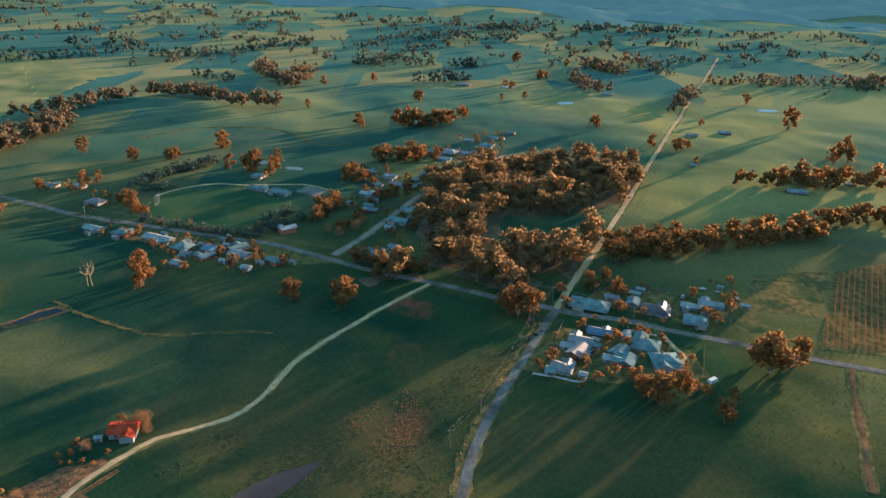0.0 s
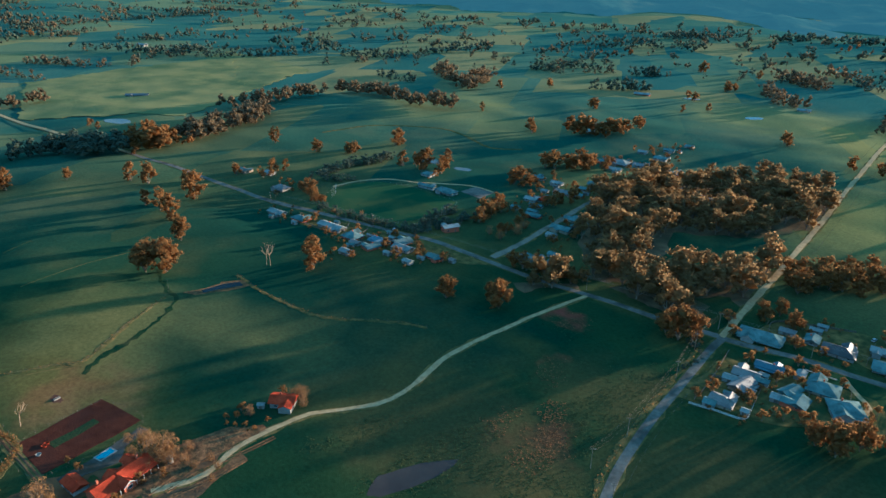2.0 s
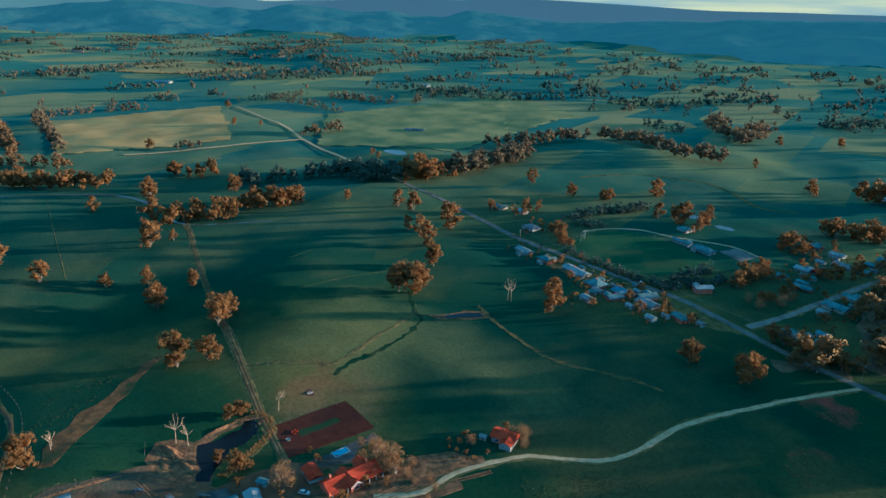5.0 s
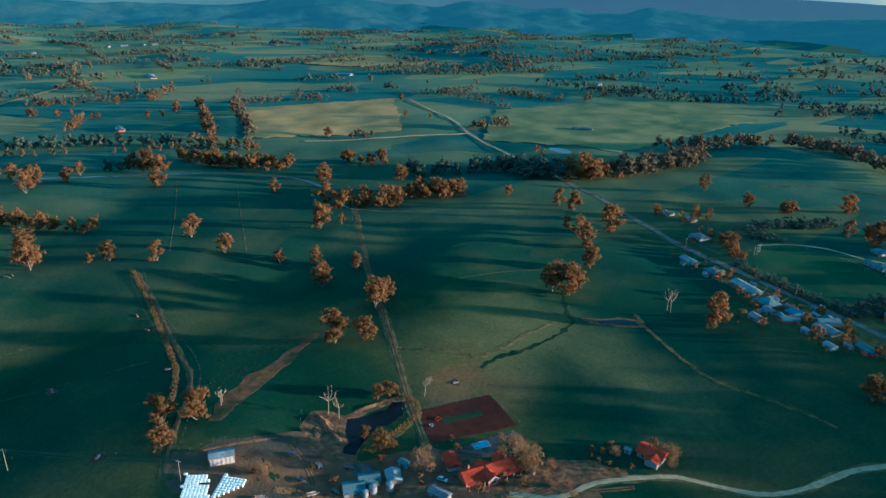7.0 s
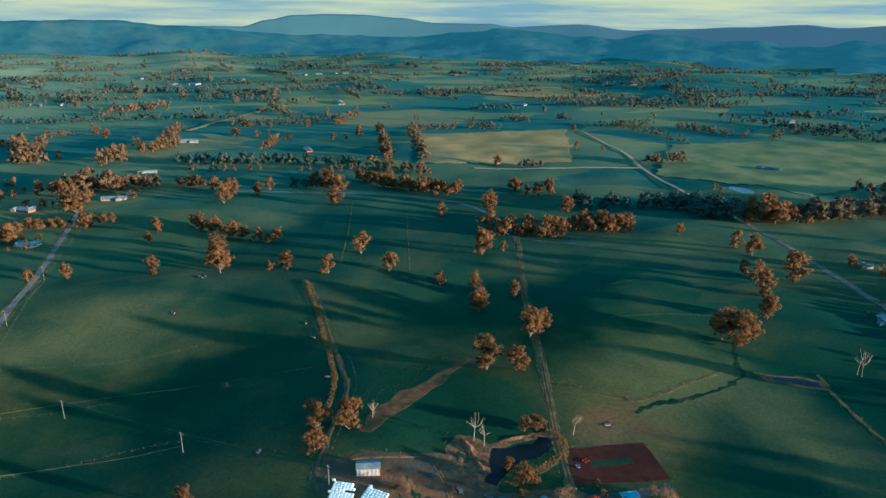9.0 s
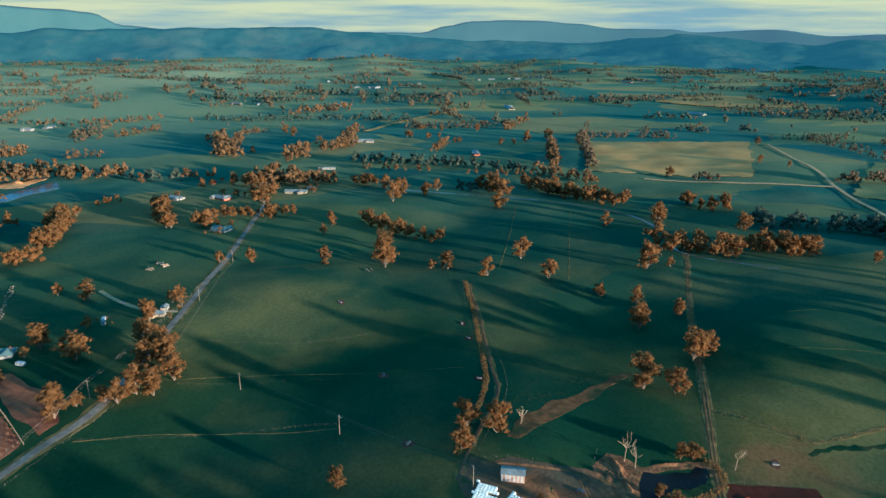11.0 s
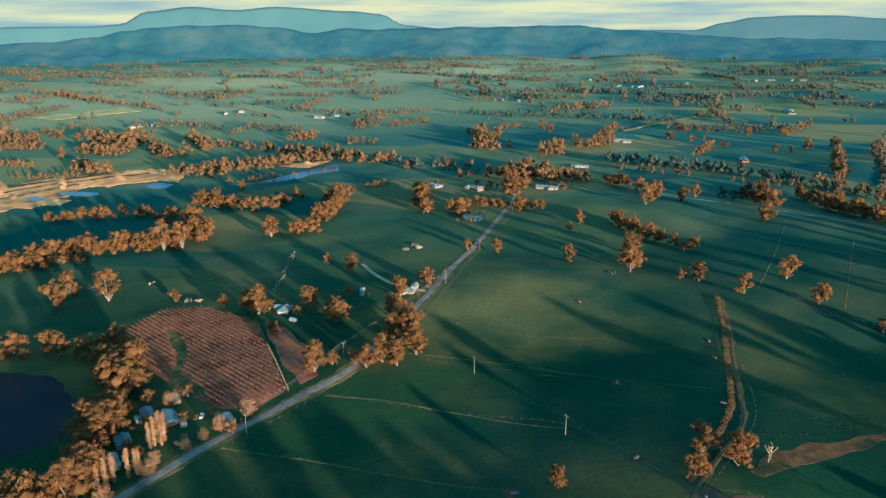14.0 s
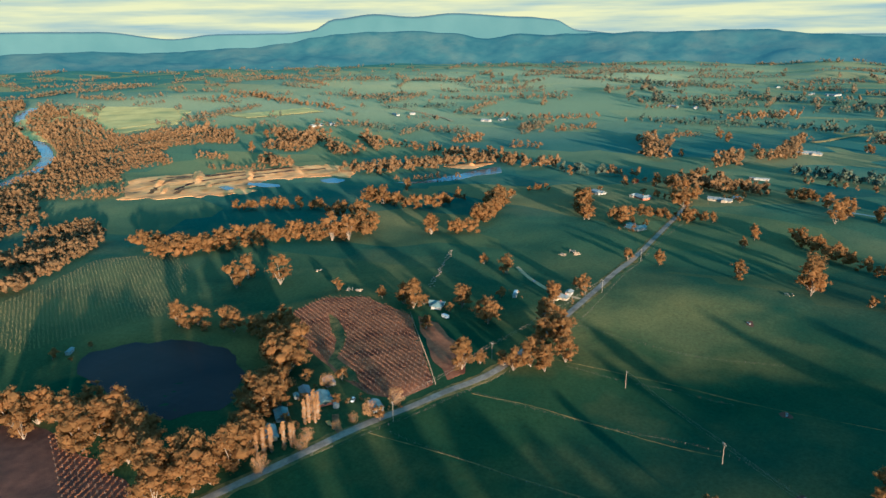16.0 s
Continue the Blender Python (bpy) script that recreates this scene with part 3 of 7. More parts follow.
def paddocks(m, size, tones, begin, end, spots):
    """Tufts and scuffs everywhere; the plain is a patchwork of fields of differing growth, tinted teal for far haze."""
    n, l = m.node_tree.nodes, m.node_tree.links
    shade, place = n["Principled BSDF"], n.new("ShaderNodeTexCoord")
    old = shade.inputs["Base Color"].links[0].from_socket
    cell, turned = n.new("ShaderNodeTexVoronoi"), n.new("ShaderNodeMapping")
    turned.inputs["Rotation"].default_value, turned.inputs["Scale"].default_value = (0, 0, radians(-15)), (1.0, 0.55, 1.0)
    cell.distance = "CHEBYCHEV"
    cell.inputs["Scale"].default_value = 1 / size
    l.new(place.outputs["Object"], turned.inputs["Vector"])
    l.new(turned.outputs["Vector"], cell.inputs["Vector"])
    pick = n.new("ShaderNodeSeparateColor")
    l.new(cell.outputs["Color"], pick.inputs["Color"])
    crop = n.new("ShaderNodeValToRGB")
    crop.color_ramp.interpolation = "CONSTANT"
    for i, (at, tone) in enumerate(tones):
        e = crop.color_ramp.elements[0] if i == 0 else crop.color_ramp.elements.new(at)
        e.position, e.color = at, (*tone, 1)
    l.new(pick.outputs["Red"], crop.inputs["Fac"])
    # field tones blend in with distance, the teal ones standing for haze
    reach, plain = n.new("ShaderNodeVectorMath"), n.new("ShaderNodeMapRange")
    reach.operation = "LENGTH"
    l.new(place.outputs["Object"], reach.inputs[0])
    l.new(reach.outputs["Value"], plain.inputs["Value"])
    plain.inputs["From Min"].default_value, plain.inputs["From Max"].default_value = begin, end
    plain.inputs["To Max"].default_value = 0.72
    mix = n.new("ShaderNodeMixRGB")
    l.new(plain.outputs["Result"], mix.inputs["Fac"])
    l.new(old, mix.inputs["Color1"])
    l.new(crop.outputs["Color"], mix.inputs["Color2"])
    wander, edge = n.new("ShaderNodeTexNoise"), n.new("ShaderNodeVectorMath")
    wander.inputs["Scale"].default_value, wander.inputs["Detail"].default_value = 0.028, 6
    edge.operation, edge.inputs[1].default_value = "MULTIPLY_ADD", (90, 90, 0)
    shift = n.new("ShaderNodeVectorMath")
    shift.operation, shift.inputs[1].default_value = "SUBTRACT", (45, 45, 0)
    l.new(place.outputs["Object"], wander.inputs["Vector"])
    l.new(wander.outputs["Color"], edge.inputs[0])
    l.new(place.outputs["Object"], edge.inputs[2])
    l.new(edge.outputs["Vector"], shift.inputs[0])
    # worn and weedy spots, with sunlit, shaded and hazy tints among them
    for x, y, reach_in, reach_out, most, hue in spots:
        gap, mask, dry = n.new("ShaderNodeVectorMath"), n.new("ShaderNodeMapRange"), n.new("ShaderNodeMixRGB")
        gap.operation, gap.inputs[1].default_value = "DISTANCE", (x, y, 0)
        mask.interpolation_type = "SMOOTHSTEP"
        mask.inputs["From Min"].default_value, mask.inputs["From Max"].default_value = reach_in, reach_out
        mask.inputs["To Min"].default_value, mask.inputs["To Max"].default_value = most, 0.0
        dry.inputs["Color2"].default_value = (*hue, 1)
        l.new(shift.outputs["Vector"], gap.inputs[0])
        l.new(gap.outputs["Value"], mask.inputs["Value"])
        l.new(mask.outputs["Result"], dry.inputs["Fac"])
        l.new(mix.outputs["Color"], dry.inputs["Color1"])
        mix = dry
    tuft, bright = n.new("ShaderNodeTexNoise"), n.new("ShaderNodeMapRange")
    tuft.inputs["Scale"].default_value, tuft.inputs["Detail"].default_value, tuft.inputs["Roughness"].default_value = 0.5, 11, 0.85
    l.new(place.outputs["Object"], tuft.inputs["Vector"])
    bright.inputs["From Min"].default_value, bright.inputs["From Max"].default_value = 0.3, 0.7
    bright.inputs["To Min"].default_value, bright.inputs["To Max"].default_value = 0.54, 1.46
    l.new(tuft.outputs["Fac"], bright.inputs["Value"])
    tone = n.new("ShaderNodeHueSaturation")
    l.new(bright.outputs["Result"], tone.inputs["Value"])
    l.new(mix.outputs["Color"], tone.inputs["Color"])
    l.new(tone.outputs["Color"], shade.inputs["Base Color"])


# dry grass tints that also paint low sun in, the palest one far haze
LIT_DRY_OLIVE, LIT_DRY_GOLD, HAZE_GOLD = (0.125, 0.108, 0.034), (0.215, 0.180, 0.050), (0.310, 0.270, 0.120)
BROWN_OLIVE = (0.074, 0.055, 0.020)
# dark green spots put shade into the pasture colour
SHADE_GREEN = (0.010, 0.033, 0.021)
NEAR_SPOTS = [(-660, -60, 40, 190, 0.5, (0.055, 0.078, 0.030)), (-560, -210, 30, 150, 0.5, (0.055, 0.075, 0.028)), (-540, 90, 40, 150, 0.6, SHADE_GREEN), (-330, 50, 20, 100, 0.4, SHADE_GREEN), (-620, 260, 40, 180, 0.5, SHADE_GREEN), (-120, 300, 20, 80, 0.4, SHADE_GREEN), (-215, 300, 30, 110, 0.55, SHADE_GREEN), (-175, 240, 15, 60, 0.4, SHADE_GREEN), (-270, -30, 20, 90, 0.4, SHADE_GREEN), (-310, 410, 30, 110, 0.4, SHADE_GREEN),
          (-310, -440, 20, 120, 0.6, (0.10, 0.10, 0.035)), (70, 235, 10, 60, 0.45, BROWN_OLIVE), (-255, 240, 8, 60, 0.3, LIT_DRY_OLIVE), (-450, -55, 10, 75, 0.55, LIT_DRY_OLIVE), (-425, -105, 8, 55, 0.5, LIT_DRY_OLIVE), (-266, 222, 6, 42, 0.5, LIT_DRY_OLIVE), (-295, 255, 6, 45, 0.4, LIT_DRY_OLIVE), (-110, 240, 10, 65, 0.45, BROWN_OLIVE),
          (-60, 215, 8, 60, 0.6, BROWN_OLIVE), (20, 235, 8, 50, 0.5, BROWN_OLIVE), (-185, 262, 10, 45, 0.4, LIT_DRY_OLIVE), (-42, 240, 2, 24, 0.75, (0.12, 0.05, 0.024)), (-52, 344, 2, 19, 0.95, (0.15, 0.042, 0.026)),
          (-51, 291, 1, 10, 0.5, (0.12, 0.05, 0.024)), (-20, 285, 6, 45, 0.6, BROWN_OLIVE), (-46, 208, 4, 30, 0.5, BROWN_OLIVE), (-105, 218, 4, 28, 0.5, BROWN_OLIVE), (150, 440, 15, 130, 0.65, LIT_DRY_OLIVE), (190, 300, 10, 60, 0.6, LIT_DRY_OLIVE)]
BROWN_WORN = (0.120, 0.062, 0.024)
FAR_SPOTS = [(-257, 182, 4, 24, 0.7, BROWN_WORN), (-225, 265, 4, 50, 0.3, LIT_DRY_OLIVE),
          (140, 600, 30, 130, 0.7, LIT_DRY_GOLD), (300, 640, 30, 160, 0.7, LIT_DRY_GOLD), (250, 900, 40, 220, 0.75, LIT_DRY_GOLD), (330, 430, 30, 170, 0.55, (0.15, 0.10, 0.040)), (60, 1000, 30, 160, 0.6, LIT_DRY_GOLD),
          (-330, 850, 30, 150, 0.5, LIT_DRY_GOLD), (500, 1100, 60, 300, 0.7, LIT_DRY_GOLD), (-60, 620, 20, 90, 0.4, LIT_DRY_GOLD), (-1500, -900, 100, 750, 0.7, HAZE_GOLD), (-1250, -1500, 100, 800, 0.8, HAZE_GOLD), (-2400, -1200, 150, 1400, 0.8, HAZE_GOLD), (-3300, -600, 150, 1100, 0.65, HAZE_GOLD), (-2600, 500, 150, 500, 0.3, LIT_DRY_GOLD), (-1750, -450, 150, 800, 0.5, (0.19, 0.20, 0.09)), (-900, -900, 100, 550, 0.5, (0.13, 0.145, 0.05)),
          (-1800, 350, 80, 350, 0.4, LIT_DRY_GOLD), (-1250, 900, 60, 300, 0.4, LIT_DRY_GOLD),
          (-240, 172, 4, 24, 0.7, (0.13, 0.075, 0.03)), (-245, 205, 3, 20, 0.5, (0.13, 0.075, 0.03))]
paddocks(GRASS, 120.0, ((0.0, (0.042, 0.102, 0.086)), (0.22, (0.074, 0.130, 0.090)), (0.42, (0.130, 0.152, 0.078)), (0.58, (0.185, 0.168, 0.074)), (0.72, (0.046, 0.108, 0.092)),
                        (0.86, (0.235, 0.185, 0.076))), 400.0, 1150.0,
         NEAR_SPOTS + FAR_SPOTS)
DRY = surface("dry_grass", (0.245, 0.158, 0.054), (0.365, 0.225, 0.076), 0.02, 0.95, 0.6, 0.8, (0.20, 0.165, 0.065), 0.011)
VERGE = surface("verge_grass", (0.042, 0.048, 0.018), (0.155, 0.108, 0.037), 0.25, 0.95, 0.8, 1.2, (0.03, 0.05, 0.02), 0.04)
GOLD = surface("gold_pasture", (0.42, 0.315, 0.100), (0.54, 0.405, 0.135), 0.02, 0.95, 0.6, 0.8, (0.26, 0.24, 0.09), 0.011)
OLIVE = surface("olive_pasture", (0.125, 0.135, 0.055), (0.21, 0.185, 0.07), 0.02, 0.95, 0.8, 0.3, (0.075, 0.105, 0.045), 0.012)
TURF = surface("mown_turf", (0.018, 0.050, 0.023), (0.030, 0.064, 0.027), 0.02, 0.97, 0.4, 0.8, (0.046, 0.066, 0.026), 0.03)
WEEDS = surface("red_weeds", (0.014, 0.034, 0.016), (0.062, 0.044, 0.018), 0.10, 0.95, 0.8, 1.2, (0.016, 0.040, 0.017), 0.05)
YARD = surface("yard_dirt", (0.066, 0.038, 0.021), (0.150, 0.080, 0.036), 0.11, 0.95, 0.8, 0.8, (0.055, 0.050, 0.032), 0.05)
RED_SOIL = surface("red_soil", (0.165, 0.062, 0.029), (0.235, 0.092, 0.042), 0.25, 0.95, 0.4, 1.5, (0.075, 0.03, 0.02), 0.06)
BROWN_SOIL = surface("brown_soil", (0.055, 0.030, 0.022), (0.09, 0.045, 0.03), 0.2, 0.95, 0.5, 1.5, (0.04, 0.025, 0.02), 0.03)
DIRT = surface("bare_dirt", (0.070, 0.038, 0.020), (0.215, 0.105, 0.044), 0.34, 0.95, 0.9, 0.9, (0.042, 0.042, 0.022), 0.14, deep=0.4)
GULLY = surface("gully_earth", (0.070, 0.040, 0.018), (0.140, 0.072, 0.028), 0.25, 0.95, 0.6, 0.8, (0.030, 0.040, 0.018), 0.09)
LITTER = surface("leaf_litter", (0.075, 0.056, 0.034), (0.145, 0.098, 0.050), 0.2, 0.95, 0.6, 0.8, (0.038, 0.046, 0.026), 0.05)
SWALE_SHADE = surface("swale_shade_grass", (0.006, 0.024, 0.0125), (0.020, 0.036, 0.0145), 0.3, 0.95, 0.7, 1.5, (0.034, 0.040, 0.017), 0.06)
PALE_ROAD = surface("worn_pale_seal", (0.140, 0.118, 0.090), (0.200, 0.168, 0.128), 0.5, 0.95, 0.2, 6.0, (0.10, 0.086, 0.066), 0.08)
SAND = surface("sand", (0.50, 0.20, 0.055), (0.86, 0.42, 0.14), 0.05, 0.95, 1.0, 0.12, (0.16, 0.10, 0.05), 0.025, deep=1.2)
GRAVEL = surface("pale_gravel", (0.25, 0.178, 0.088), (0.37, 0.265, 0.135), 0.4, 0.95, 0.4, 4.0)
ASPHALT = surface("asphalt", (0.100, 0.092, 0.076), (0.145, 0.132, 0.110), 0.5, 0.95, 0.2, 6.0, (0.055, 0.052, 0.044), 0.08)
WATER = surface("still_water", (0.045, 0.050, 0.040), (0.070, 0.074, 0.058), 0.05, 0.2, 0.06, 2.0)
WATER.node_tree.nodes["Principled BSDF"].inputs["Specular IOR Level"].default_value = 0.09
DARK_WATER = surface("dark_water", (0.004, 0.006, 0.007), (0.008, 0.010, 0.011), 0.05, 0.25)
DARK_WATER.node_tree.nodes["Principled BSDF"].inputs["Specular IOR Level"].default_value = 0.05
POND = surface("pond_water", (0.007, 0.007, 0.008), (0.020, 0.014, 0.011), 0.02, 0.6)
POND.node_tree.nodes["Principled BSDF"].inputs["Specular IOR Level"].default_value = 0.05
MUD = surface("wet_mud", (0.024, 0.018, 0.016), (0.045, 0.033, 0.026), 0.08, 0.6)
MUD.node_tree.nodes["Principled BSDF"].inputs["Specular IOR Level"].default_value = 0.2
DARK_SOIL = surface("dark_red_soil", (0.042, 0.015, 0.010), (0.066, 0.023, 0.014), 0.25, 0.95, 0.4, 1.5, (0.05, 0.02, 0.014), 0.06)
# teal base and faint emission stand for haze on the far hills
HILL = surface("wooded_hill_haze", (0.011, 0.034, 0.032), (0.024, 0.052, 0.042), 0.012, 0.95, 1.0, 0.008, (0.042, 0.060, 0.042), 0.0042, deep=12.0)
FAR_HILL = surface("far_mountain_haze", (0.022, 0.055, 0.046), (0.034, 0.070, 0.058), 0.004, 0.95)
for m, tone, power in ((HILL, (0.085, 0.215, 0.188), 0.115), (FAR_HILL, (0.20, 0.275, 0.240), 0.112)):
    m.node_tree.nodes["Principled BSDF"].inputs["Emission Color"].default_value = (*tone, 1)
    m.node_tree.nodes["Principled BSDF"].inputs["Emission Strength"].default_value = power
BARK = surface("pale_bark", (0.13, 0.10, 0.072), (0.28, 0.215, 0.155), 0.8, 0.9)
DEADWOOD = surface("bleached_wood", (0.28, 0.19, 0.11), (0.42, 0.30, 0.19), 0.8, 0.9)
LEAF = leaves("gum_leaves", (0.146, 0.087, 0.033), (0.345, 0.176, 0.056), 0.68)
LEAF_DARK = leaves("dense_leaves", (0.190, 0.132, 0.060), (0.315, 0.192, 0.077), 0.72)
TWIG = leaves("bare_twigs", (0.15, 0.078, 0.030), (0.31, 0.165, 0.062), 0.2)
DRY_LEAF = leaves("dry_leaves", (0.13, 0.10, 0.04), (0.28, 0.22, 0.09), 0.2)
VINE = leaves("vine_leaves", (0.17, 0.066, 0.026), (0.30, 0.120, 0.046), 0.3)
# leaf tones muted, paled and blued to stand for haze on far woods
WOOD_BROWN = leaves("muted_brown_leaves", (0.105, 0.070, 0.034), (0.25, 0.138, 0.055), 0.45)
HAZED_BROWN = leaves("hazed_brown_leaves", (0.100, 0.082, 0.050), (0.225, 0.146, 0.072), 0.45)
WOOD_GREEN = leaves("blue_green_leaves", (0.034, 0.068, 0.058), (0.115, 0.118, 0.074), 0.4)
ROOFS = [
    sheet_metal("pale_green_roof", (0.080, 0.122, 0.116), (0.145, 0.195, 0.185), 0.8),
    sheet_metal("white_roof", (0.15, 0.165, 0.155), (0.25, 0.265, 0.245), 0.8),
    sheet_metal("slate_roof", (0.035, 0.034, 0.034), (0.07, 0.066, 0.066), 0.6),
    sheet_metal("blue_roof", (0.045, 0.09, 0.12), (0.075, 0.13, 0.165), 0.5),
    sheet_metal("grey_brown_roof", (0.11, 0.10, 0.092), (0.18, 0.165, 0.15), 0.6),
    sheet_metal("green_roof", (0.06, 0.13, 0.10), (0.10, 0.18, 0.13), 0.6),
    sheet_metal("red_roof", (0.25, 0.034, 0.014), (0.36, 0.058, 0.022), 0.9),
]
WALLS = [
    surface("white_weatherboard", (0.19, 0.178, 0.155), (0.27, 0.25, 0.22), 0.6, 0.7, per_object=0.12),
    surface("cream_render", (0.25, 0.20, 0.14), (0.34, 0.27, 0.19), 0.6, 0.8, per_object=0.12),
    surface("red_brick", (0.30, 0.085, 0.045), (0.42, 0.13, 0.07), 1.5, 0.85, per_object=0.1),
]
GLASS = surface("dark_glass", (0.02, 0.03, 0.035), (0.04, 0.05, 0.055), 1.0, 0.08)
FRAME = surface("white_paint", (0.36, 0.35, 0.32), (0.46, 0.45, 0.42), 2.0, 0.6)
POLE = surface("weathered_pole", (0.17, 0.135, 0.10), (0.26, 0.21, 0.155), 1.2, 0.8)
TIMBER = surface("grey_timber", (0.09, 0.075, 0.06), (0.17, 0.14, 0.11), 1.2, 0.9)
CONCRETE_GREY = surface("worn_paving", (0.050, 0.048, 0.042), (0.095, 0.085, 0.070), 0.3, 0.9, 0.3, 3.0, (0.040, 0.038, 0.028), 0.1)
CONCRETE = surface("concrete", (0.18, 0.168, 0.148), (0.28, 0.265, 0.235), 0.6, 0.85)
POOL = surface("pool_water", (0.02, 0.19, 0.27), (0.03, 0.25, 0.33), 0.8, 0.08)
WRAP = surface("white_plastic_wrap", (0.55, 0.58, 0.50), (0.70, 0.72, 0.62), 1.0, 0.4, per_object=0.1)
RUST = surface("rusty_iron", (0.24, 0.10, 0.05), (0.48, 0.36, 0.26), 0.7, 0.75)

# ---- building helpers ----


def mesh_part(name, verts, faces, material, parent=None, label="", smooth=False):
    data = bpy.data.meshes.new(name)
    data.from_pydata([tuple(v) for v in verts], [], faces)
    if smooth:
        data.polygons.foreach_set("use_smooth", [True] * len(data.polygons))
    data.update()
    data.materials.append(material)
    ob = new(name, data)
    if parent:
        ob.parent = parent
    if label:
        tagged(ob, label)
    return ob


def thing(name, label, category, m=None, group="", kind=""):
    ob = new(name)
    ob.matrix_world = m or Matrix()
    return tagged(ob, label, category, group, kind)


def box(x0, y0, z0, x1, y1, z1):
    v = [(x0, y0, z0), (x1, y0, z0), (x1, y1, z0), (x0, y1, z0), (x0, y0, z1), (x1, y0, z1), (x1, y1, z1), (x0, y1, z1)]
    return v, [(3, 2, 1, 0), (4, 5, 6, 7), (0, 1, 5, 4), (1, 2, 6, 5), (2, 3, 7, 6), (3, 0, 4, 7)]


def joined(pieces):
    verts, faces = [], []
    for v, f in pieces:
        n = len(verts)
        verts += list(v)
        faces += [tuple(i + n for i in q) for q in f]
    return verts, faces


def smooth_line(points, step=6.0):
    """A curve through a few points, cut into short steps."""
    p = [Vector((x, y, 0)) for x, y in points]
    p = [2 * p[0] - p[1], *p, 2 * p[-1] - p[-2]]
    out = []
    for a, b, c, d in zip(p, p[1:], p[2:], p[3:]):
        n = max(2, int((c - b).length / step))
        for i in range(n):
            s = i / n
            out.append(0.5 * (2 * b + (c - a) * s + (2 * a - 5 * b + 4 * c - d) * s * s + (3 * b - a - 3 * c + d) * s ** 3))
    out.append(p[-2])
    return out


def ribbon(points, width, top, seed=0, ragged=0.0, thick=0.25):
    """A band along a curve, with a crown and real edges down to below the ground."""
    rng = random.Random(seed)
    verts, faces = [], []
    for i, p in enumerate(points):
        a, b = points[max(i - 1, 0)], points[min(i + 1, len(points) - 1)]
        side = Vector((-(b - a).y, (b - a).x, 0)).normalized()
        left, right = width / 2 + rng.uniform(-1, 1) * ragged, width / 2 + rng.uniform(-1, 1) * ragged
        for off, z in ((left + 0.3, top - thick), (left, top), (0, top + 0.04), (-right, top), (-right - 0.3, top - thick)):
            q = p + side * off
            verts.append((q.x, q.y, rise_at(q.x, q.y) + z))
        if i:
            for k in range(4):
                n = 5 * i + k
                faces.append((n, n + 1, n - 4, n - 5))
    return verts, faces


def patch(outline, top, ragged=2.0, step=5.0, seed=0, thick=0.3):
    """A flat piece of land with an uneven edge, inside a few corner points."""
    edge = []
    ring = list(outline) + [outline[0]]
    for (ax, ay), (bx, by) in zip(ring, ring[1:]):
        n = max(1, int(math.hypot(bx - ax, by - ay) / step))
        for i in range(n):
            s = i / n
            px, py = ax + (bx - ax) * s, ay + (by - ay) * s
            edge.append((px + 1.8 * ragged * noise.noise((px / 14, py / 14, seed)), py + 1.8 * ragged * noise.noise((px / 14, py / 14, seed + 40.5))))
    n = len(edge)
    grid = max(7.0, (max(x for x, _ in edge) - min(x for x, _ in edge)) / 40)
    spots = [Vector(p) for p in edge]
    gx = min(x for x, _ in edge)
    while gx < max(x for x, _ in edge):
        gy = min(y for _, y in edge)
        while gy < max(y for _, y in edge):
            if inside(gx, gy, edge) and all((p[0] - gx) ** 2 + (p[1] - gy) ** 2 > 4 for p in edge):
                spots.append(Vector((gx, gy)))
            gy += grid
        gx += grid
    flat, _, tris, *_ = geometry.delaunay_2d_cdt(spots, [(i, (i + 1) % n) for i in range(n)], [], 1, 1e-4)
    verts = [(p.x, p.y, rise_at(p.x, p.y) + top) for p in flat]
    k = len(verts)
    verts += [(x, y, rise_at(x, y) + top) for x, y in edge] + [(x, y, rise_at(x, y) + top - thick) for x, y in edge]
    faces = [tuple(t) for t in tris]
    return verts, faces + [(k + i, k + i + n, k + (i + 1) % n + n, k + (i + 1) % n) for i in range(n)]


def inside(x, y, outline):
    hit = False
    for (ax, ay), (bx, by) in zip(outline, list(outline[1:]) + [outline[0]]):
        if (ay > y) != (by > y) and x < (bx - ax) * (y - ay) / (by - ay) + ax:
            hit = not hit
    return hit


# ---- ground and hills ----


def rise_at(x, y):
    """The height of the land: soft swales near, low rolls far off."""
    r = math.hypot(x, y)
    near = max(0.0, min(1.0, (r - 60) / 140)) * max(0.0, min(1.0, (1500 - r) / 500))
    far = max(0.0, min(1.0, (r - 1100) / 1500))
    z = near * (2.8 * noise.noise((x / 130, y / 130, 1.3)) + 2.3 * noise.noise((x / 70, y / 70, 5.3)) + 0.8 * noise.noise((x / 31, y / 31, 2.7)))
    for cx, cy, amp in SWELLS:
        if abs(x - cx) < 150 and abs(y - cy) < 150:
            u, v = (cx - x) * 0.616 + (cy - y) * 0.788, (x - cx) * 0.788 - (y - cy) * 0.616
            z -= amp * u / 48 * math.exp(-(u * u + v * v) / 4600)
    foot = max(0.0, min(1.0, (r - 1700) / 900))
    z += foot * 32 * max(0.0, noise.noise((x / 480, y / 480, 9.4)) - 0.05)
    return z + far * (14 * noise.noise((x / 700, y / 700, 3.1)) + 5 * noise.noise((x / 230, y / 230, 8.0)))


# long swells: where the land tips away from the low sun (+) or towards it (-)
SWELLS = [(-340, 15, 3), (-300, -45, 2.5), (-268, 5, 2), (-328, 48, 2.5), (-385, 150, 6), (-415, 235, 6), (-345, 200, 4), (85, 250, 4), (-250, 225, -1), (-170, 300, 3), (-120, 265, 3),
          (-435, -40, -2), (-425, -105, -2)]

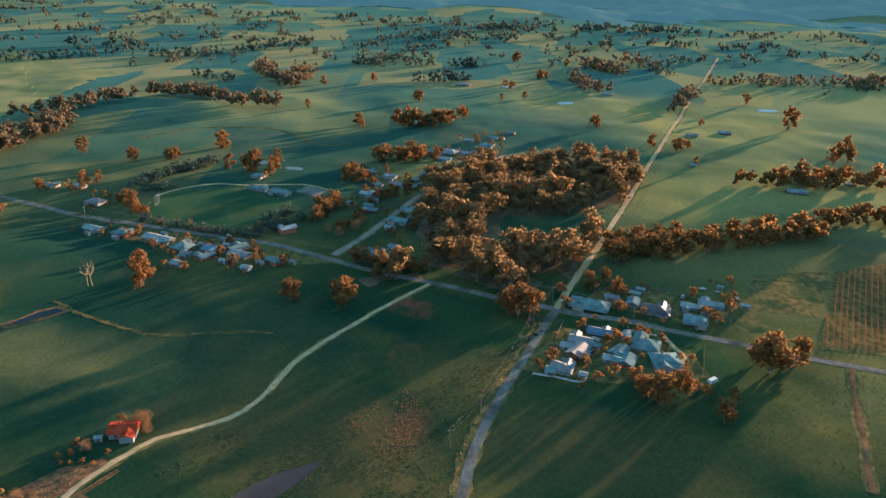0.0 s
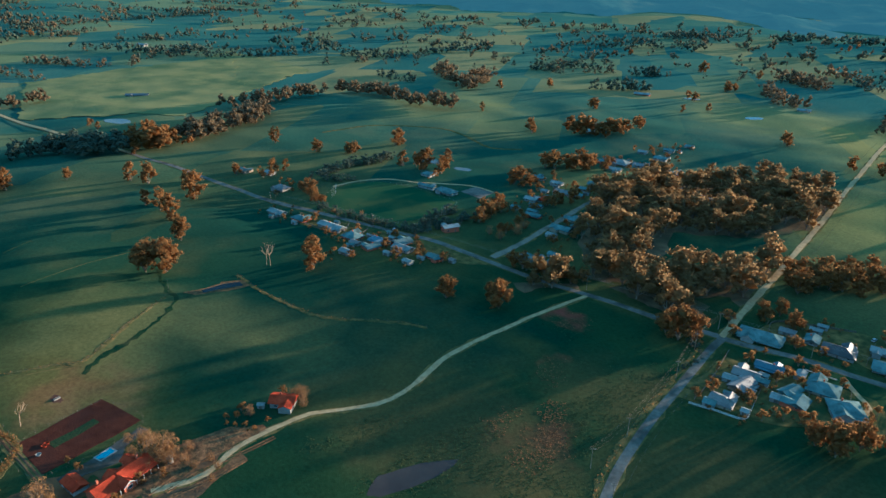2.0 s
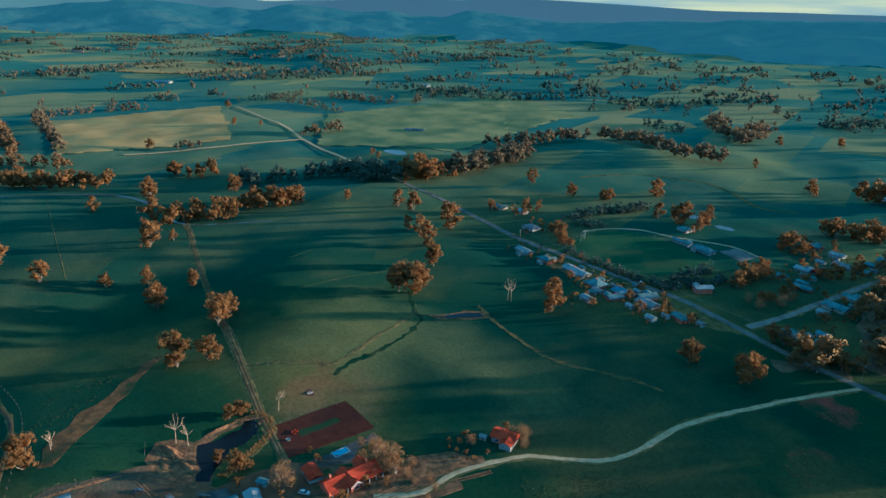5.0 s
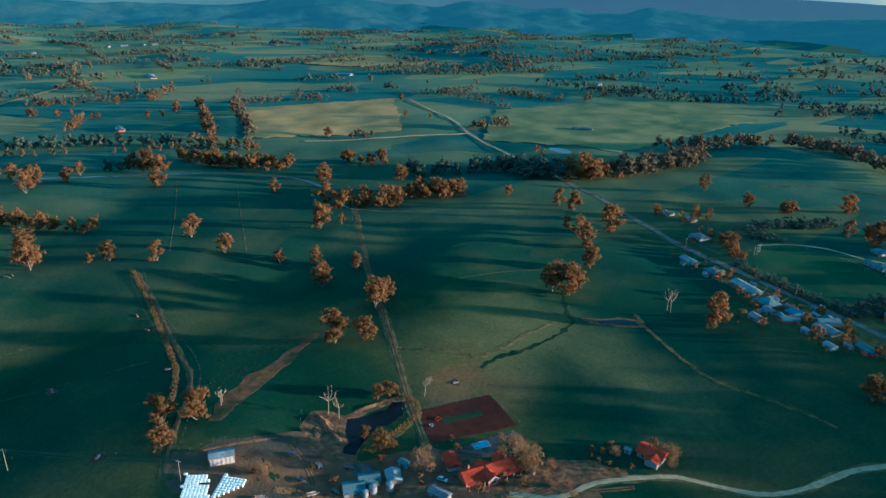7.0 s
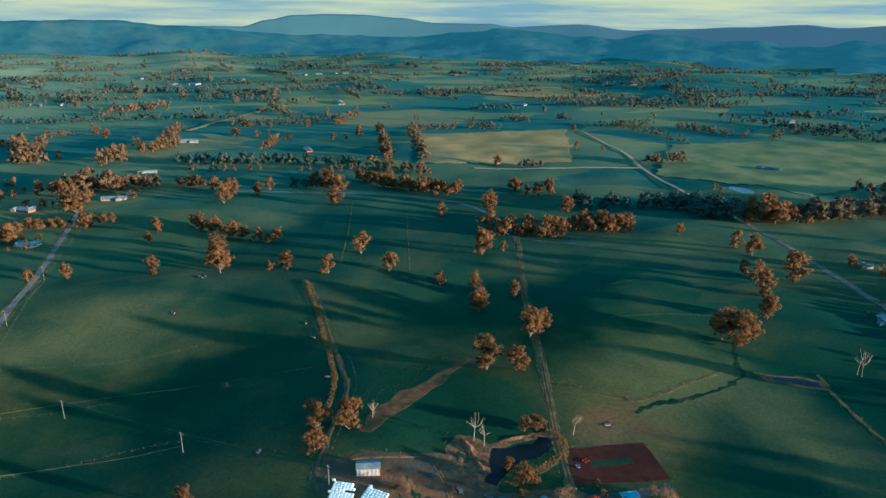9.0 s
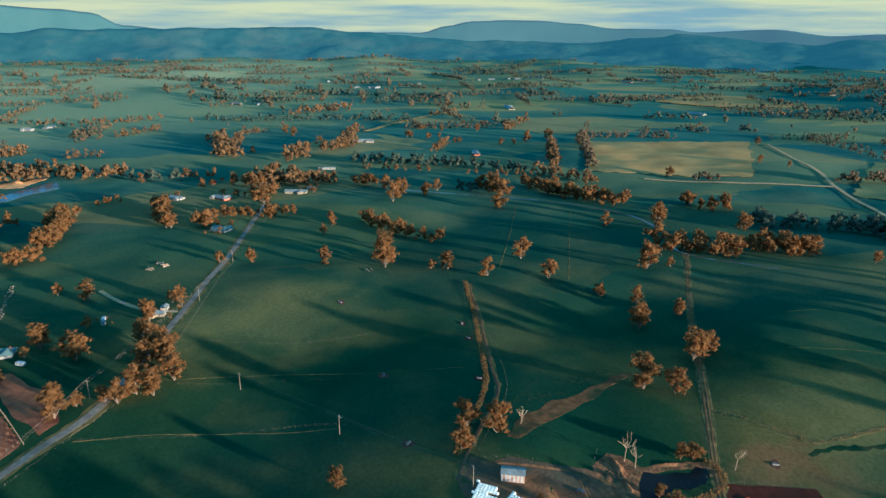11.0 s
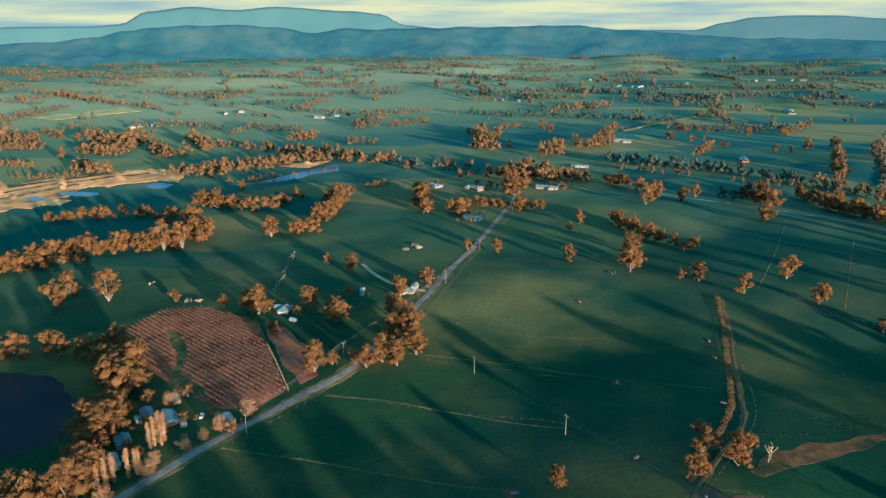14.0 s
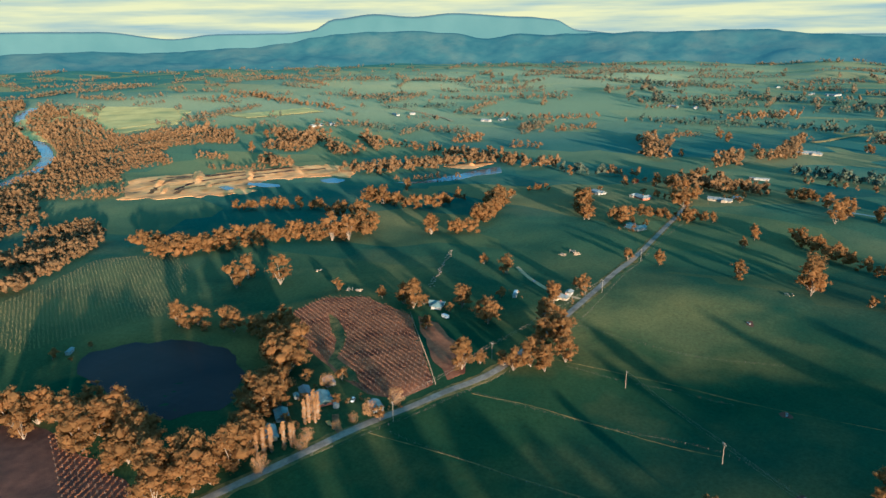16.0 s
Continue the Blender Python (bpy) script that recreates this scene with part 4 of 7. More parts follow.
radii = [0.0, 60.0] + [120 + 9 * i for i in range(105)] + [1062 * 1.045 ** i for i in range(1, 35)]
verts, faces, SPOKES = [], [], 540
for r in radii:
    for k in range(SPOKES):
        a = 2 * math.pi * k / SPOKES
        verts.append((r * math.cos(a), r * math.sin(a), rise_at(r * math.cos(a), r * math.sin(a))))
for i in range(len(radii) - 1):
    for k in range(SPOKES):
        a, b = i * SPOKES + k, i * SPOKES + (k + 1) % SPOKES
        faces.append((a, a + SPOKES, b + SPOKES, b))
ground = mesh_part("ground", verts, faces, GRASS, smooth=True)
tagged(ground, "broad green valley floor of grazed pasture", "ground", kind="structure")

# skyline: degrees to the left of north, degrees above the level of the eye
NEAR_RIDGE = [
    (-180, -0.6), (-60, -0.9), (-30, -1.8), (0, -1.6), (15, -1.2), (28, -1.5), (34, -1.7), (39, -1.33), (41, -1.11), (43, -1.53), (45, -1.47),
    (47, -1.12), (49, -1.31), (52, -0.96), (54, -0.78), (57, -1.11), (60, -0.77), (62, -0.62), (66, -0.4), (68, -0.59), (71, -0.87), (73, -1.19),
    (76, -1.29), (80, -1.18), (86, -0.84), (91, -0.4), (95, 0.0), (100, -0.15), (106, -0.22), (112, -0.25), (115, -0.48), (118, -0.11), (122, 0.18),
    (125, 0.21), (129, -0.13), (131, -0.5), (134, -1.03), (140, -1.2), (146, -1.1), (156, -1.6), (180, -0.6),
]
FAR_RIDGE = [
    (-180, -0.2), (-40, -0.6), (0, -0.9), (20, -0.7), (39, -0.05), (42, -0.24), (44, -0.07), (48, -0.27), (53, -0.44), (56, -0.6), (60, -0.18),
    (65, -0.4), (67, -0.16), (71, -0.15), (74, 0.2), (77, 0.43), (79, 0.45), (82, 0.34), (84, -0.01), (86, -0.51), (96, -0.5), (105, -0.3),
    (108, -0.04), (110, 0.83), (112, 1.02), (118, 1.36), (121, 1.12), (124, 1.35), (127, 1.04), (129, 0.16), (131, 0.02), (136, 0.02),
    (139, -0.29), (144, 0.28), (156, 0.3), (180, -0.2),
]


def skyline(table, a):
    for (a0, h0), (a1, h1) in zip(table, table[1:]):
        if a0 <= a <= a1:
            s = (a - a0) / (a1 - a0)
            return h0 + (h1 - h0) * s * s * (3 - 2 * s)
    return table[0][1]


# where the plain ends: degrees to the left of north, metres to the foot of the hills
HILL_FOOT = [(-180, 3000), (-40, 2300), (0, 2150), (10, 2050), (20, 2150), (30, 2500), (40, 2900), (52, 3100), (62, 3300), (72, 3750), (82, 4050), (95, 4100), (130, 4150), (160, 4000), (180, 3000)]


def hill_range(name, table, foot, deep, material, label, rough):
    """A ring of hills: a long foot slope with spurs and gullies, a crest along the skyline, a steep back."""
    verts, faces = [], []
    n, rows = 720, 26
    for i in range(n):
        a = -180 + 360 * i / n
        near = skyline(foot, a)
        crest = min(near + deep, 4680) if name == "backdrop_hills" else near + deep
        far = crest + 0.25 * deep
        top = 186 + crest * math.tan(radians(skyline(table, a) + 0.003 * rough * noise.fractal((a / 5, deep / 1000, 0.5), 0.8, 2.1, 5)))
        for j in range(rows):
            r = near + (far - near) * j / (rows - 1)
            x, y = -r * math.sin(radians(a)), r * math.cos(radians(a))
            up = (r - near) / (crest - near) if r < crest else max(0.0, 1 - (r - crest) / (far - crest))
            folds = noise.fractal((x / 420, y / 420, 1.7 + deep), 0.9, 2.1, 5) * rough * min(1, 3 * up)
            rib = 1 - 0.55 * max(0, noise.noise((x / 300, y / 300, 6.0)) + 0.15) * (1 - up)
            verts.append((x, y, -14 + (top + 14) * up ** 1.35 * rib + folds * (1.15 - up)))
    for i in range(n):
        for j in range(rows - 1):
            a, b = i * rows + j, ((i + 1) % n) * rows + j
            faces.append((a, b, b + 1, a + 1))
    return tagged(mesh_part(name, verts, faces, material, smooth=True), label, "hills", kind="structure")


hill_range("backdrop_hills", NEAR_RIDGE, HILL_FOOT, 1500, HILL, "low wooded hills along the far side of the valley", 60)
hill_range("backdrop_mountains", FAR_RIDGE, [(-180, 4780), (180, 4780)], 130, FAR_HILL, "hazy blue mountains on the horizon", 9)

# ---- fields, yards and water ----


def land(name, outline, top, material, label, category, ragged=2.0, seed=0):
    return tagged(mesh_part(name, *patch(outline, top, ragged, 2.5 if ragged < 3 else 5.0, seed), material), label, category, kind="structure")


VINEYARD = [(-375, -292), (-344, -295), (-312, -266), (-290, -225), (-282, -210), (-272, -184), (-275, -168), (-296, -158), (-335, -189), (-373, -220), (-388, -268)]
VINE_GAP = [(-352, -271), (-347, -260), (-330, -241), (-316, -232), (-300, -225), (-291, -208), (-280, -195), (-280, -207), (-294, -227), (-306, -232), (-320, -241), (-334, -256)]
land("field_vineyard", VINEYARD, 0.05, RED_SOIL, "reddish bare soil under the vineyard rows", "field", 1.0, 1)
land("field_vineyard_gap", VINE_GAP, 0.1, VERGE, "strip of grass through the vineyard", "field", 1.0, 64)
land("field_strip", [(-374, -213), (-369, -197), (-350, -174), (-334, -159), (-314, -149), (-303, -154), (-322, -173), (-351, -197)], 0.06, RED_SOIL, "strip of bare brown soil beside the vineyard", "field", 1.5, 2)
for k, stand in enumerate(FOREST_STANDS):
    land(f"forest_floor_{k + 1}", stand, 0.04, LITTER, "brown leaf litter and shaded earth under the village wood", "forest floor", 4.0, 70 + k)
land("field_arena", [(-234, 190), (-241, 152), (-216, 143.5), (-207, 185)], 0.12, DARK_SOIL, "dark red soil paddock with a fence round it", "field", 0.4, 3)
land("field_arena_turf", [(-226, 177.5), (-230, 158.5), (-225, 157), (-221.5, 177)], 0.17, WEEDS, "strip of worn green turf on the red soil", "field", 0.5, 4)
land("water_pond", [(-239, -368), (-274, -335), (-282, -291), (-261, -258), (-227, -243), (-203, -255), (-207, -299), (-218, -345)], 0.06, POND,
     "smooth dark pond ringed by gum trees", "water", 3.0, 5)
land("field_south_soil", [(-175, -305), (-160, -340), (-110, -300), (-118, -215), (-160, -215)], 0.05, BROWN_SOIL, "dark brown soil under vine trellises", "field", 2.0, 6)
land("field_stubble", [(-900, 290), (-1144, 365), (-1121, 638), (-836, 493)], 1.0, DRY, "pale tan stubble field", "field", 5.0, 7)
land("field_stubble_far", [(-1791, 738), (-1961, 908), (-1890, 1033), (-1636, 1032), (-1642, 843)], 2.0, DRY, "pale tan field far off", "field", 12.0, 8)
land("yard", [(-262, 44), (-252, 94), (-246, 120), (-222, 112), (-214, 142), (-200, 150), (-180, 172), (-160, 190), (-150, 180), (-158, 140), (-190, 60), (-240, 40)],
     0.04, YARD, "bare dirt farmyard with wheel tracks", "ground", 3.0, 9)
land("field_gully", [(-343, 146), (-328, 126), (-317, 109), (-308.5, 94), (-298.5, 81), (-289, 71), (-277, 63), (-274, 68), (-282, 76), (-288.6, 86), (-297, 97), (-306, 110), (-315, 122), (-325, 134), (-339, 148)], 0.05, GULLY,
     "eroded strip of bare brown earth", "ground", 2.2, 10)
land("field_gravel_pit", [(-512, -695), (-595, -781), (-640, -777), (-676, -739), (-712, -705), (-739, -663), (-778, -637), (-811, -594), (-789, -558), (-738, -533), (-715, -568), (-681, -620), (-640, -610), (-608, -588), (-547, -643)], 0.3, SAND, "pale sand pit with ragged banks", "ground", 9.0, 11)
land("water_hollow", [(-97, 184), (-97.5, 195), (-92, 202), (-84, 208.5), (-72, 215.5), (-72.5, 212), (-76, 202.5), (-83, 194), (-92, 185)], 0.05, MUD, "dark muddy hollow of shallow water in the paddock", "water", 1.0, 36)
land("oval_turf", [(-288, 470), (-289, 495), (-281, 517), (-263, 532), (-228, 531), (-207, 522), (-184, 512), (-183, 487), (-199, 456), (-232, 442), (-258, 443), (-276, 451)], 0.06, TURF, "mown green sports oval", "field", 1.0, 12)

land("field_east_vines", [(213, 452), (282, 483), (222, 345), (165, 343)], 0.05, VERGE, "brown tilled field with vine rows", "field", 1.0, 17)
land("field_east_tilled", [(158, 436), (211, 450), (178, 383), (132, 383)], 0.05, VERGE, "strip of dry tilled ground behind the houses", "field", 1.5, 18)
land("yard_village", [(6, 296), (26, 345), (60, 340), (96, 330), (100, 305), (70, 296), (40, 290)], 0.04, VERGE, "worn garden ground between village houses", "ground", 2.0, 19)
land("yard_hotel", [(38, 378), (60, 400), (100, 402), (140, 388), (150, 356), (100, 362)], 0.04, VERGE, "worn ground behind the hotel and sheds", "ground", 2.0, 20)
land("yard_town", [(-290, 440), (-270, 415), (-190, 398), (-130, 395), (-120, 402), (-200, 424)], 0.04, VERGE, "worn garden ground behind the houses", "ground", 2.0, 21)
land("field_pale", [(-880, -1560), (-1180, -1760), (-1250, -1400), (-1040, -1210), (-770, -1170), (-760, -1300)], 1.2, GOLD, "pale green-gold field by the river", "field", 9.0, 22)
land("field_pale_east", [(-760, 590), (-900, 1150), (-640, 1030), (-590, 660)], 0.7, OLIVE, "broad dry olive paddock", "field", 5.0, 23)
land("field_sand_bank", [(-867, -462), (-897, -441), (-910, -406), (-858, -413)], 0.2, SAND, "bare sandy bank beside the lake", "ground", 3.0, 24)
land("field_tan", [(-1197, -1659), (-1258, -1465), (-1103, -1247), (-914, -1261), (-904, -1293)], 2.0, GOLD, "broad pale gold field beyond the river woods", "field", 6.0, 25)
land("field_tan_small", [(-1211, -1237), (-1417, -1168), (-1348, -1063), (-1186, -1147)], 2.0, GOLD, "pale gold field between rows of trees", "field", 6.0, 26)
land("field_olive", [(-929, 727), (-910, 869), (-845, 1089), (-599, 788), (-648, 630), (-738, 558)], 0.9, OLIVE, "broad lit olive paddock beside the plain road", "field", 5.0, 27)
land("sports_court", [(-190, 540), (-182, 558), (-162, 549), (-168, 526)], 0.12, ASPHALT, "grey paved sports court beside the oval", "court", 0.1, 16)

for k, (x, y, rx, ry, name) in enumerate([(-634, 602, 17, 11, "dam"), (53, 988, 12, 9, "dam"), (-246, 612, 11, 6, "dam"), (-212, 606, 9, 5, "dam"),
                                          (-30, 1080, 12, 6, "dam"), (330, 1010, 14, 8, "dam"), (-130, 810, 9, 5, "dam")]):
    rng = random.Random(k)
    ring = [(x + rx * math.cos(a) * rng.uniform(0.85, 1.15), y + ry * math.sin(a) * rng.uniform(0.85, 1.15)) for a in [i * math.pi / 8 for i in range(16)]]
    land(f"water_{k + 1}", ring, 0.12, WATER, "small farm dam that mirrors the sky", "water", 0.3, k)
land("field_dam_bank", [(-255, 99.6), (-264, 108), (-260, 114), (-254, 119), (-250, 120), (-243, 116), (-235, 113), (-229, 108), (-230, 103.4), (-245.6, 97.9)], 0.07, DIRT,
     "bare orange earth bank of the farm dam", "ground", 1.6, 33)
tagged(mesh_part("field_dam_edge", *ribbon(smooth_line([(-252.5, 119), (-252, 126), (-252.5, 135), (-254, 144), (-251, 151), (-244, 150.5)], 2), 3.6, 0.08, 66, 0.9), DIRT), "narrow bare earth edge of the farm dam", "ground", kind="structure")
land("water_farm", [(-252.4, 145), (-250.6, 149), (-246.6, 148.6), (-241.5, 144.7), (-238.1, 135.7), (-240, 129.3), (-237.7, 126.8), (-234.6, 121.6), (-230.2, 115.8), (-226.5, 111.7), (-229.9, 107.7), (-233.3, 109.3),
                    (-235, 113), (-243, 115.1), (-250.7, 120.1), (-248.6, 127), (-249.6, 134.5), (-248.3, 140.2)], 0.14, DARK_WATER, "dark dam with bare earth banks in the farmyard", "water", 0.3, 30)
land("yard_slab", [(-221.9, 107.7), (-218, 115.2), (-211.3, 112.8), (-213.8, 104.8)], 0.13, CONCRETE_GREY, "worn grey concrete apron behind the sheds", "ground", 0.3, 68)
land("water_pit", [(-644, -629), (-654, -632), (-660, -605), (-662, -588), (-649, -580), (-641, -603)], 0.45, WATER, "pool in the sand pit", "water", 2.0, 31)
land("water_pit_small", [(-618, -651), (-630, -648), (-622, -625), (-606, -623)], 0.45, WATER, "small pool in the sand pit", "water", 1.5, 34)
land("water_pit_far", [(-707, -560), (-722, -548), (-716, -528), (-700, -524), (-696, -541)], 0.45, WATER, "shallow pool at the end of the sand pit", "water", 2.0, 35)
land("water_lake", [(-737, -464), (-787, -427), (-843, -406), (-881, -385), (-846, -363), (-800, -393), (-758, -427)], 0.2, WATER, "still lake edged with trees", "water", 3.0, 32)
tagged(mesh_part("water_river", *ribbon(smooth_line(RIVER_LINE, 12), 18, 0.5, 3, 2.0), WATER),
       "pale river winding between wooded banks", "river", kind="structure")
tagged(mesh_part("water_creek", *ribbon(smooth_line([(-815, 20), (-791, 79), (-747, 174), (-680, 262), (-610, 280), (-547, 269), (-500, 330)], 8), 3.5, 0.1, 4, 0.8), WATER),
       "narrow creek with open water", "creek", kind="structure")

# dark grass ribbon stands for the shade in a shallow swale
tagged(mesh_part("field_creek_line", *ribbon(smooth_line([(-306, 305), (-286, 288), (-269, 278), (-261, 259), (-258, 232), (-259, 213), (-256, 200)], 3), 2.6, 0.05, 61, 1.3), SWALE_SHADE),
       "strip of dark grass put in for a shaded swale", "creek bed", kind="structure")
land("field_creek_bank", [(-271, 286), (-267, 293), (-262, 309), (-251, 318), (-243, 313), (-254, 299), (-262, 287)], 0.05, DIRT, "bare tan bank of a paddock dam", "ground", 1.0, 62)
land("water_creek_dam", [(-264, 294), (-260, 307), (-252, 314), (-247, 311), (-256, 301), (-261, 292)], 0.12, DARK_WATER, "small dark paddock dam", "water", 0.6, 63)
for k, line in enumerate(([(-357, -112), (-363, -74), (-365, -29), (-356, 55)], [(-297, -136), (-303, -96), (-300, -13)], [(-242, -163), (-246, -113), (-248, -30)], [(-516, 103), (-620, 132), (-731, 161)],
                          [(-494, 154), (-594, 182), (-694, 211)], [(-287, 165), (-276, 188), (-262, 205)], [(-354, 248), (-351, 285), (-342, 318)], [(-412, 282), (-413, 304)], [(-489, 75), (-426, 75), (-352, 71)])):
    tagged(mesh_part(f"verge_line_{k + 1}", *ribbon(smooth_line(line, 4), 0.45, 0.06, 140 + k, 0.2), VERGE), "thin strip of uncut dry grass under a fence", "verge", kind="structure")

# ---- roads ----


def road(name, line, width, material, label, verge=3.0, top=0.14, seed=0, ragged=0.0):
    curve = smooth_line(line)
    ob = mesh_part(name, *ribbon(curve, width, top, seed, ragged), material)
    tagged(ob, label, "road", kind="structure")
    if verge:
        tagged(mesh_part(name + "_verge", *ribbon(curve, width + 2 * verge, top - 0.07, seed + 9, 1.0), VERGE),
               "strip of long dry grass along the road", "verge", kind="structure")
    return ob


ROAD_WEST = [(26, 366), (-9, 371), (-50, 384), (-106, 402), (-158, 418), (-237, 438), (-331, 453), (-413, 476), (-519, 505), (-669, 538), (-782, 567)]
road("road_main", ROAD_MAIN, 4.2, ASPHALT, "grey sealed road with grassy verges", 0.9, 0.14, 1)
road("road_east", ROAD_EAST, 4.8, ASPHALT, "grey sealed village road", 1.0, 0.15, 2)
road("road_west", ROAD_WEST, 4.8, ASPHALT, "grey sealed road past the village houses", 1.0, 0.16, 3)
road("road_north", ROAD_NORTH, 3.9, GRAVEL, "long straight pale gravel road", 1.0, 0.17, 4, 0.4)
road("road_street", STREET, 4.4, PALE_ROAD, "pale village side street", 1.2, 0.18, 5, 0.4)
road("road_track", TRACK, 2.6, GRAVEL, "winding pale gravel farm track", 0.9, 0.13, 6, 0.4)
road("road_hedge_track", [(-489, 75), (-426, 75), (-352, 70), (-326, 69), (-304, 62), (-284, 53), (-263, 44), (-248, 38)], 1.5, YARD, "narrow earth track along the hedge line", 0.8, 0.12, 18, 0.3)
road("road_track_east", TRACK_EAST, 2.4, YARD, "straight brown dirt farm track", 1.5, 0.13, 7, 0.4)
tagged(mesh_part("road_lane_verge", *ribbon(smooth_line(LANE), 4.6, 0.06, 17, 0.7), VERGE), "strip of rough grass between the fences of the lane", "verge", kind="structure")


def beside(line, off, step=6.0):
    """A line that runs off metres to the left of another."""
    curve = smooth_line(line, step)
    out = []
    for a, p, b in zip([curve[0]] + curve, curve, curve[1:] + [curve[-1]]):
        side = Vector((-(b - a).y, (b - a).x, 0)).normalized() * off
        out.append((p.x + side.x, p.y + side.y))
    return out


def wheel_tracks(name, line, material, label, gap=1.7, width=0.75, top=0.13):
    for k, off in enumerate((-gap / 2, gap / 2)):
        tagged(mesh_part(f"{name}_{k + 1}", *ribbon([Vector((x, y, 0)) for x, y in beside(line, off)], width, top, 70 + k, 0.2), material), label, "road", kind="structure")


wheel_tracks("road_lane_rut", LANE, YARD, "worn wheel rut of the farm lane")
road("road_plain", PLAIN_ROAD, 4.6, GRAVEL, "pale road across the plain", 0, 1.1, 9)
road("road_plain_track", PLAIN_TRACK, 5.0, GRAVEL, "pale track across the plain", 0, 1.15, 10, 0.5)
road("road_south", ROAD_SOUTH, 4.3, PALE_ROAD, "grey sealed country road with grassy verges", 2.2, 0.14, 11)
road("road_plain_lane", [(-1291, -11), (-1479, 97), (-1682, 231)], 9.0, DRY, "wide tan grass lane across the plain", 0, 1.5, 12, 1.5)
road("road_far_lane", [(-1534, -1013), (-1448, -860), (-1369, -744), (-1315, -688)], 6.0, GRAVEL, "pale lane far across the plain", 0, 1.5, 13, 0.5)
road("road_yard_edge", [(-258, 49.5), (-255, 68), (-251.5, 85.5), (-250, 93)], 1.2, DIRT, "worn earth track along the yard fence", 0, 0.13, 15, 0.2)
road("road_oval_path", [(-293, 500), (-279, 528), (-258, 543), (-232, 547), (-220, 552), (-189, 559), (-163, 548)], 2.2, GRAVEL, "worn pale path round the oval", 0, 0.12, 16, 0.3)
# paler dirt paints in the sunlit ground between sheds and farmhouse
road("road_yard", [(-222, 74), (-210, 88), (-197, 112), (-191, 130), (-180, 143), (-173, 152)], 3.4, DIRT, "worn dirt way through the farmyard, paled for the sun on it", 0, 0.1, 17, 0.6)
for k, line in enumerate(([(-548, -690), (-592, -722), (-640, -738), (-690, -702), (-735, -648)], [(-575, -676), (-625, -702), (-668, -690), (-715, -640), (-770, -600)],
                          [(-560, -662), (-610, -678), (-655, -660), (-690, -640)], [(-600, -752), (-650, -752), (-705, -690), (-760, -630)])):
    tagged(mesh_part(f"field_pit_cut_{k + 1}", *ribbon(smooth_line(line, 5), 5.0, 0.5, 80 + k, 2.0), BROWN_SOIL if k % 2 else DIRT), "darker strip across the sand pit", "ground", kind="structure")
road("road_drain", [(-401, 664), (-362, 729), (-297, 743), (-246, 717), (-213, 694), (-180, 700)], 4.0, VERGE, "curved dark drain across the paddock", 0, 0.08, 14, 0.8)

# ---- trees ----


def card(rng, c, size, out, verts, faces):
    """One leafy spray: a bent quad about the point c."""
    n = (Vector((rng.gauss(0, 1), rng.gauss(0, 1), rng.gauss(0, 1))).normalized() * 0.5 + 1.25 * out).normalized()
    u = n.orthogonal().normalized()
    u.rotate(Matrix.Rotation(rng.uniform(0, 6.28), 3, n))
    v = n.cross(u)
    s, q = size * rng.uniform(0.6, 1.3), size * rng.uniform(0.4, 0.9)
    k = len(verts)
    verts.extend([c - u * s - v * q * 0.6, c + u * s * 0.4 - v * q, c + u * s + v * q * 0.5, c - u * s * 0.3 + v * q])
    faces.append((k, k + 1, k + 2, k + 3))


def limb(verts, faces, a, b, ra, rb, sides=5):
    d = (b - a).normalized()
    u = d.orthogonal().normalized()
    v = d.cross(u)
    k = len(verts)
    for p, r in ((a, ra), (b, rb)):
        for i in range(sides):
            t = 2 * math.pi * i / sides
            verts.append(p + u * r * math.cos(t) + v * r * math.sin(t))
    for i in range(sides):
        j = (i + 1) % sides
        faces.append((k + i, k + j, k + sides + j, k + sides + i))


def clump(rng, c, r, squash, level, verts, faces):
    """One dense head of leaves: an uneven lump under the sprays."""
    bm = bmesh.new()
    if level > 0:
        bmesh.ops.create_icosphere(bm, subdivisions=level, radius=1.0)
    else:
        tips = [bm.verts.new(p) for p in ((1, 0, 0), (0, 1, 0), (-1, 0, 0), (0, -1, 0), (0, 0, 1), (0, 0, -1))]
        for a, b in ((0, 1), (1, 2), (2, 3), (3, 0)):
            bm.faces.new((tips[a], tips[b], tips[4]))
            bm.faces.new((tips[b], tips[a], tips[5]))
        bm.verts.index_update()
    k, off = len(verts), Vector((rng.uniform(0, 9), rng.uniform(0, 9), rng.uniform(0, 9)))
    for v in bm.verts:
        s = r * (0.9 + 0.7 * noise.noise(v.co * 1.7 + off))
        verts.append(c + Vector((v.co.x * s, v.co.y * s, v.co.z * s * squash)))
    faces.extend(tuple(v.index + k for v in q.verts) for q in bm.faces)
    bm.free()


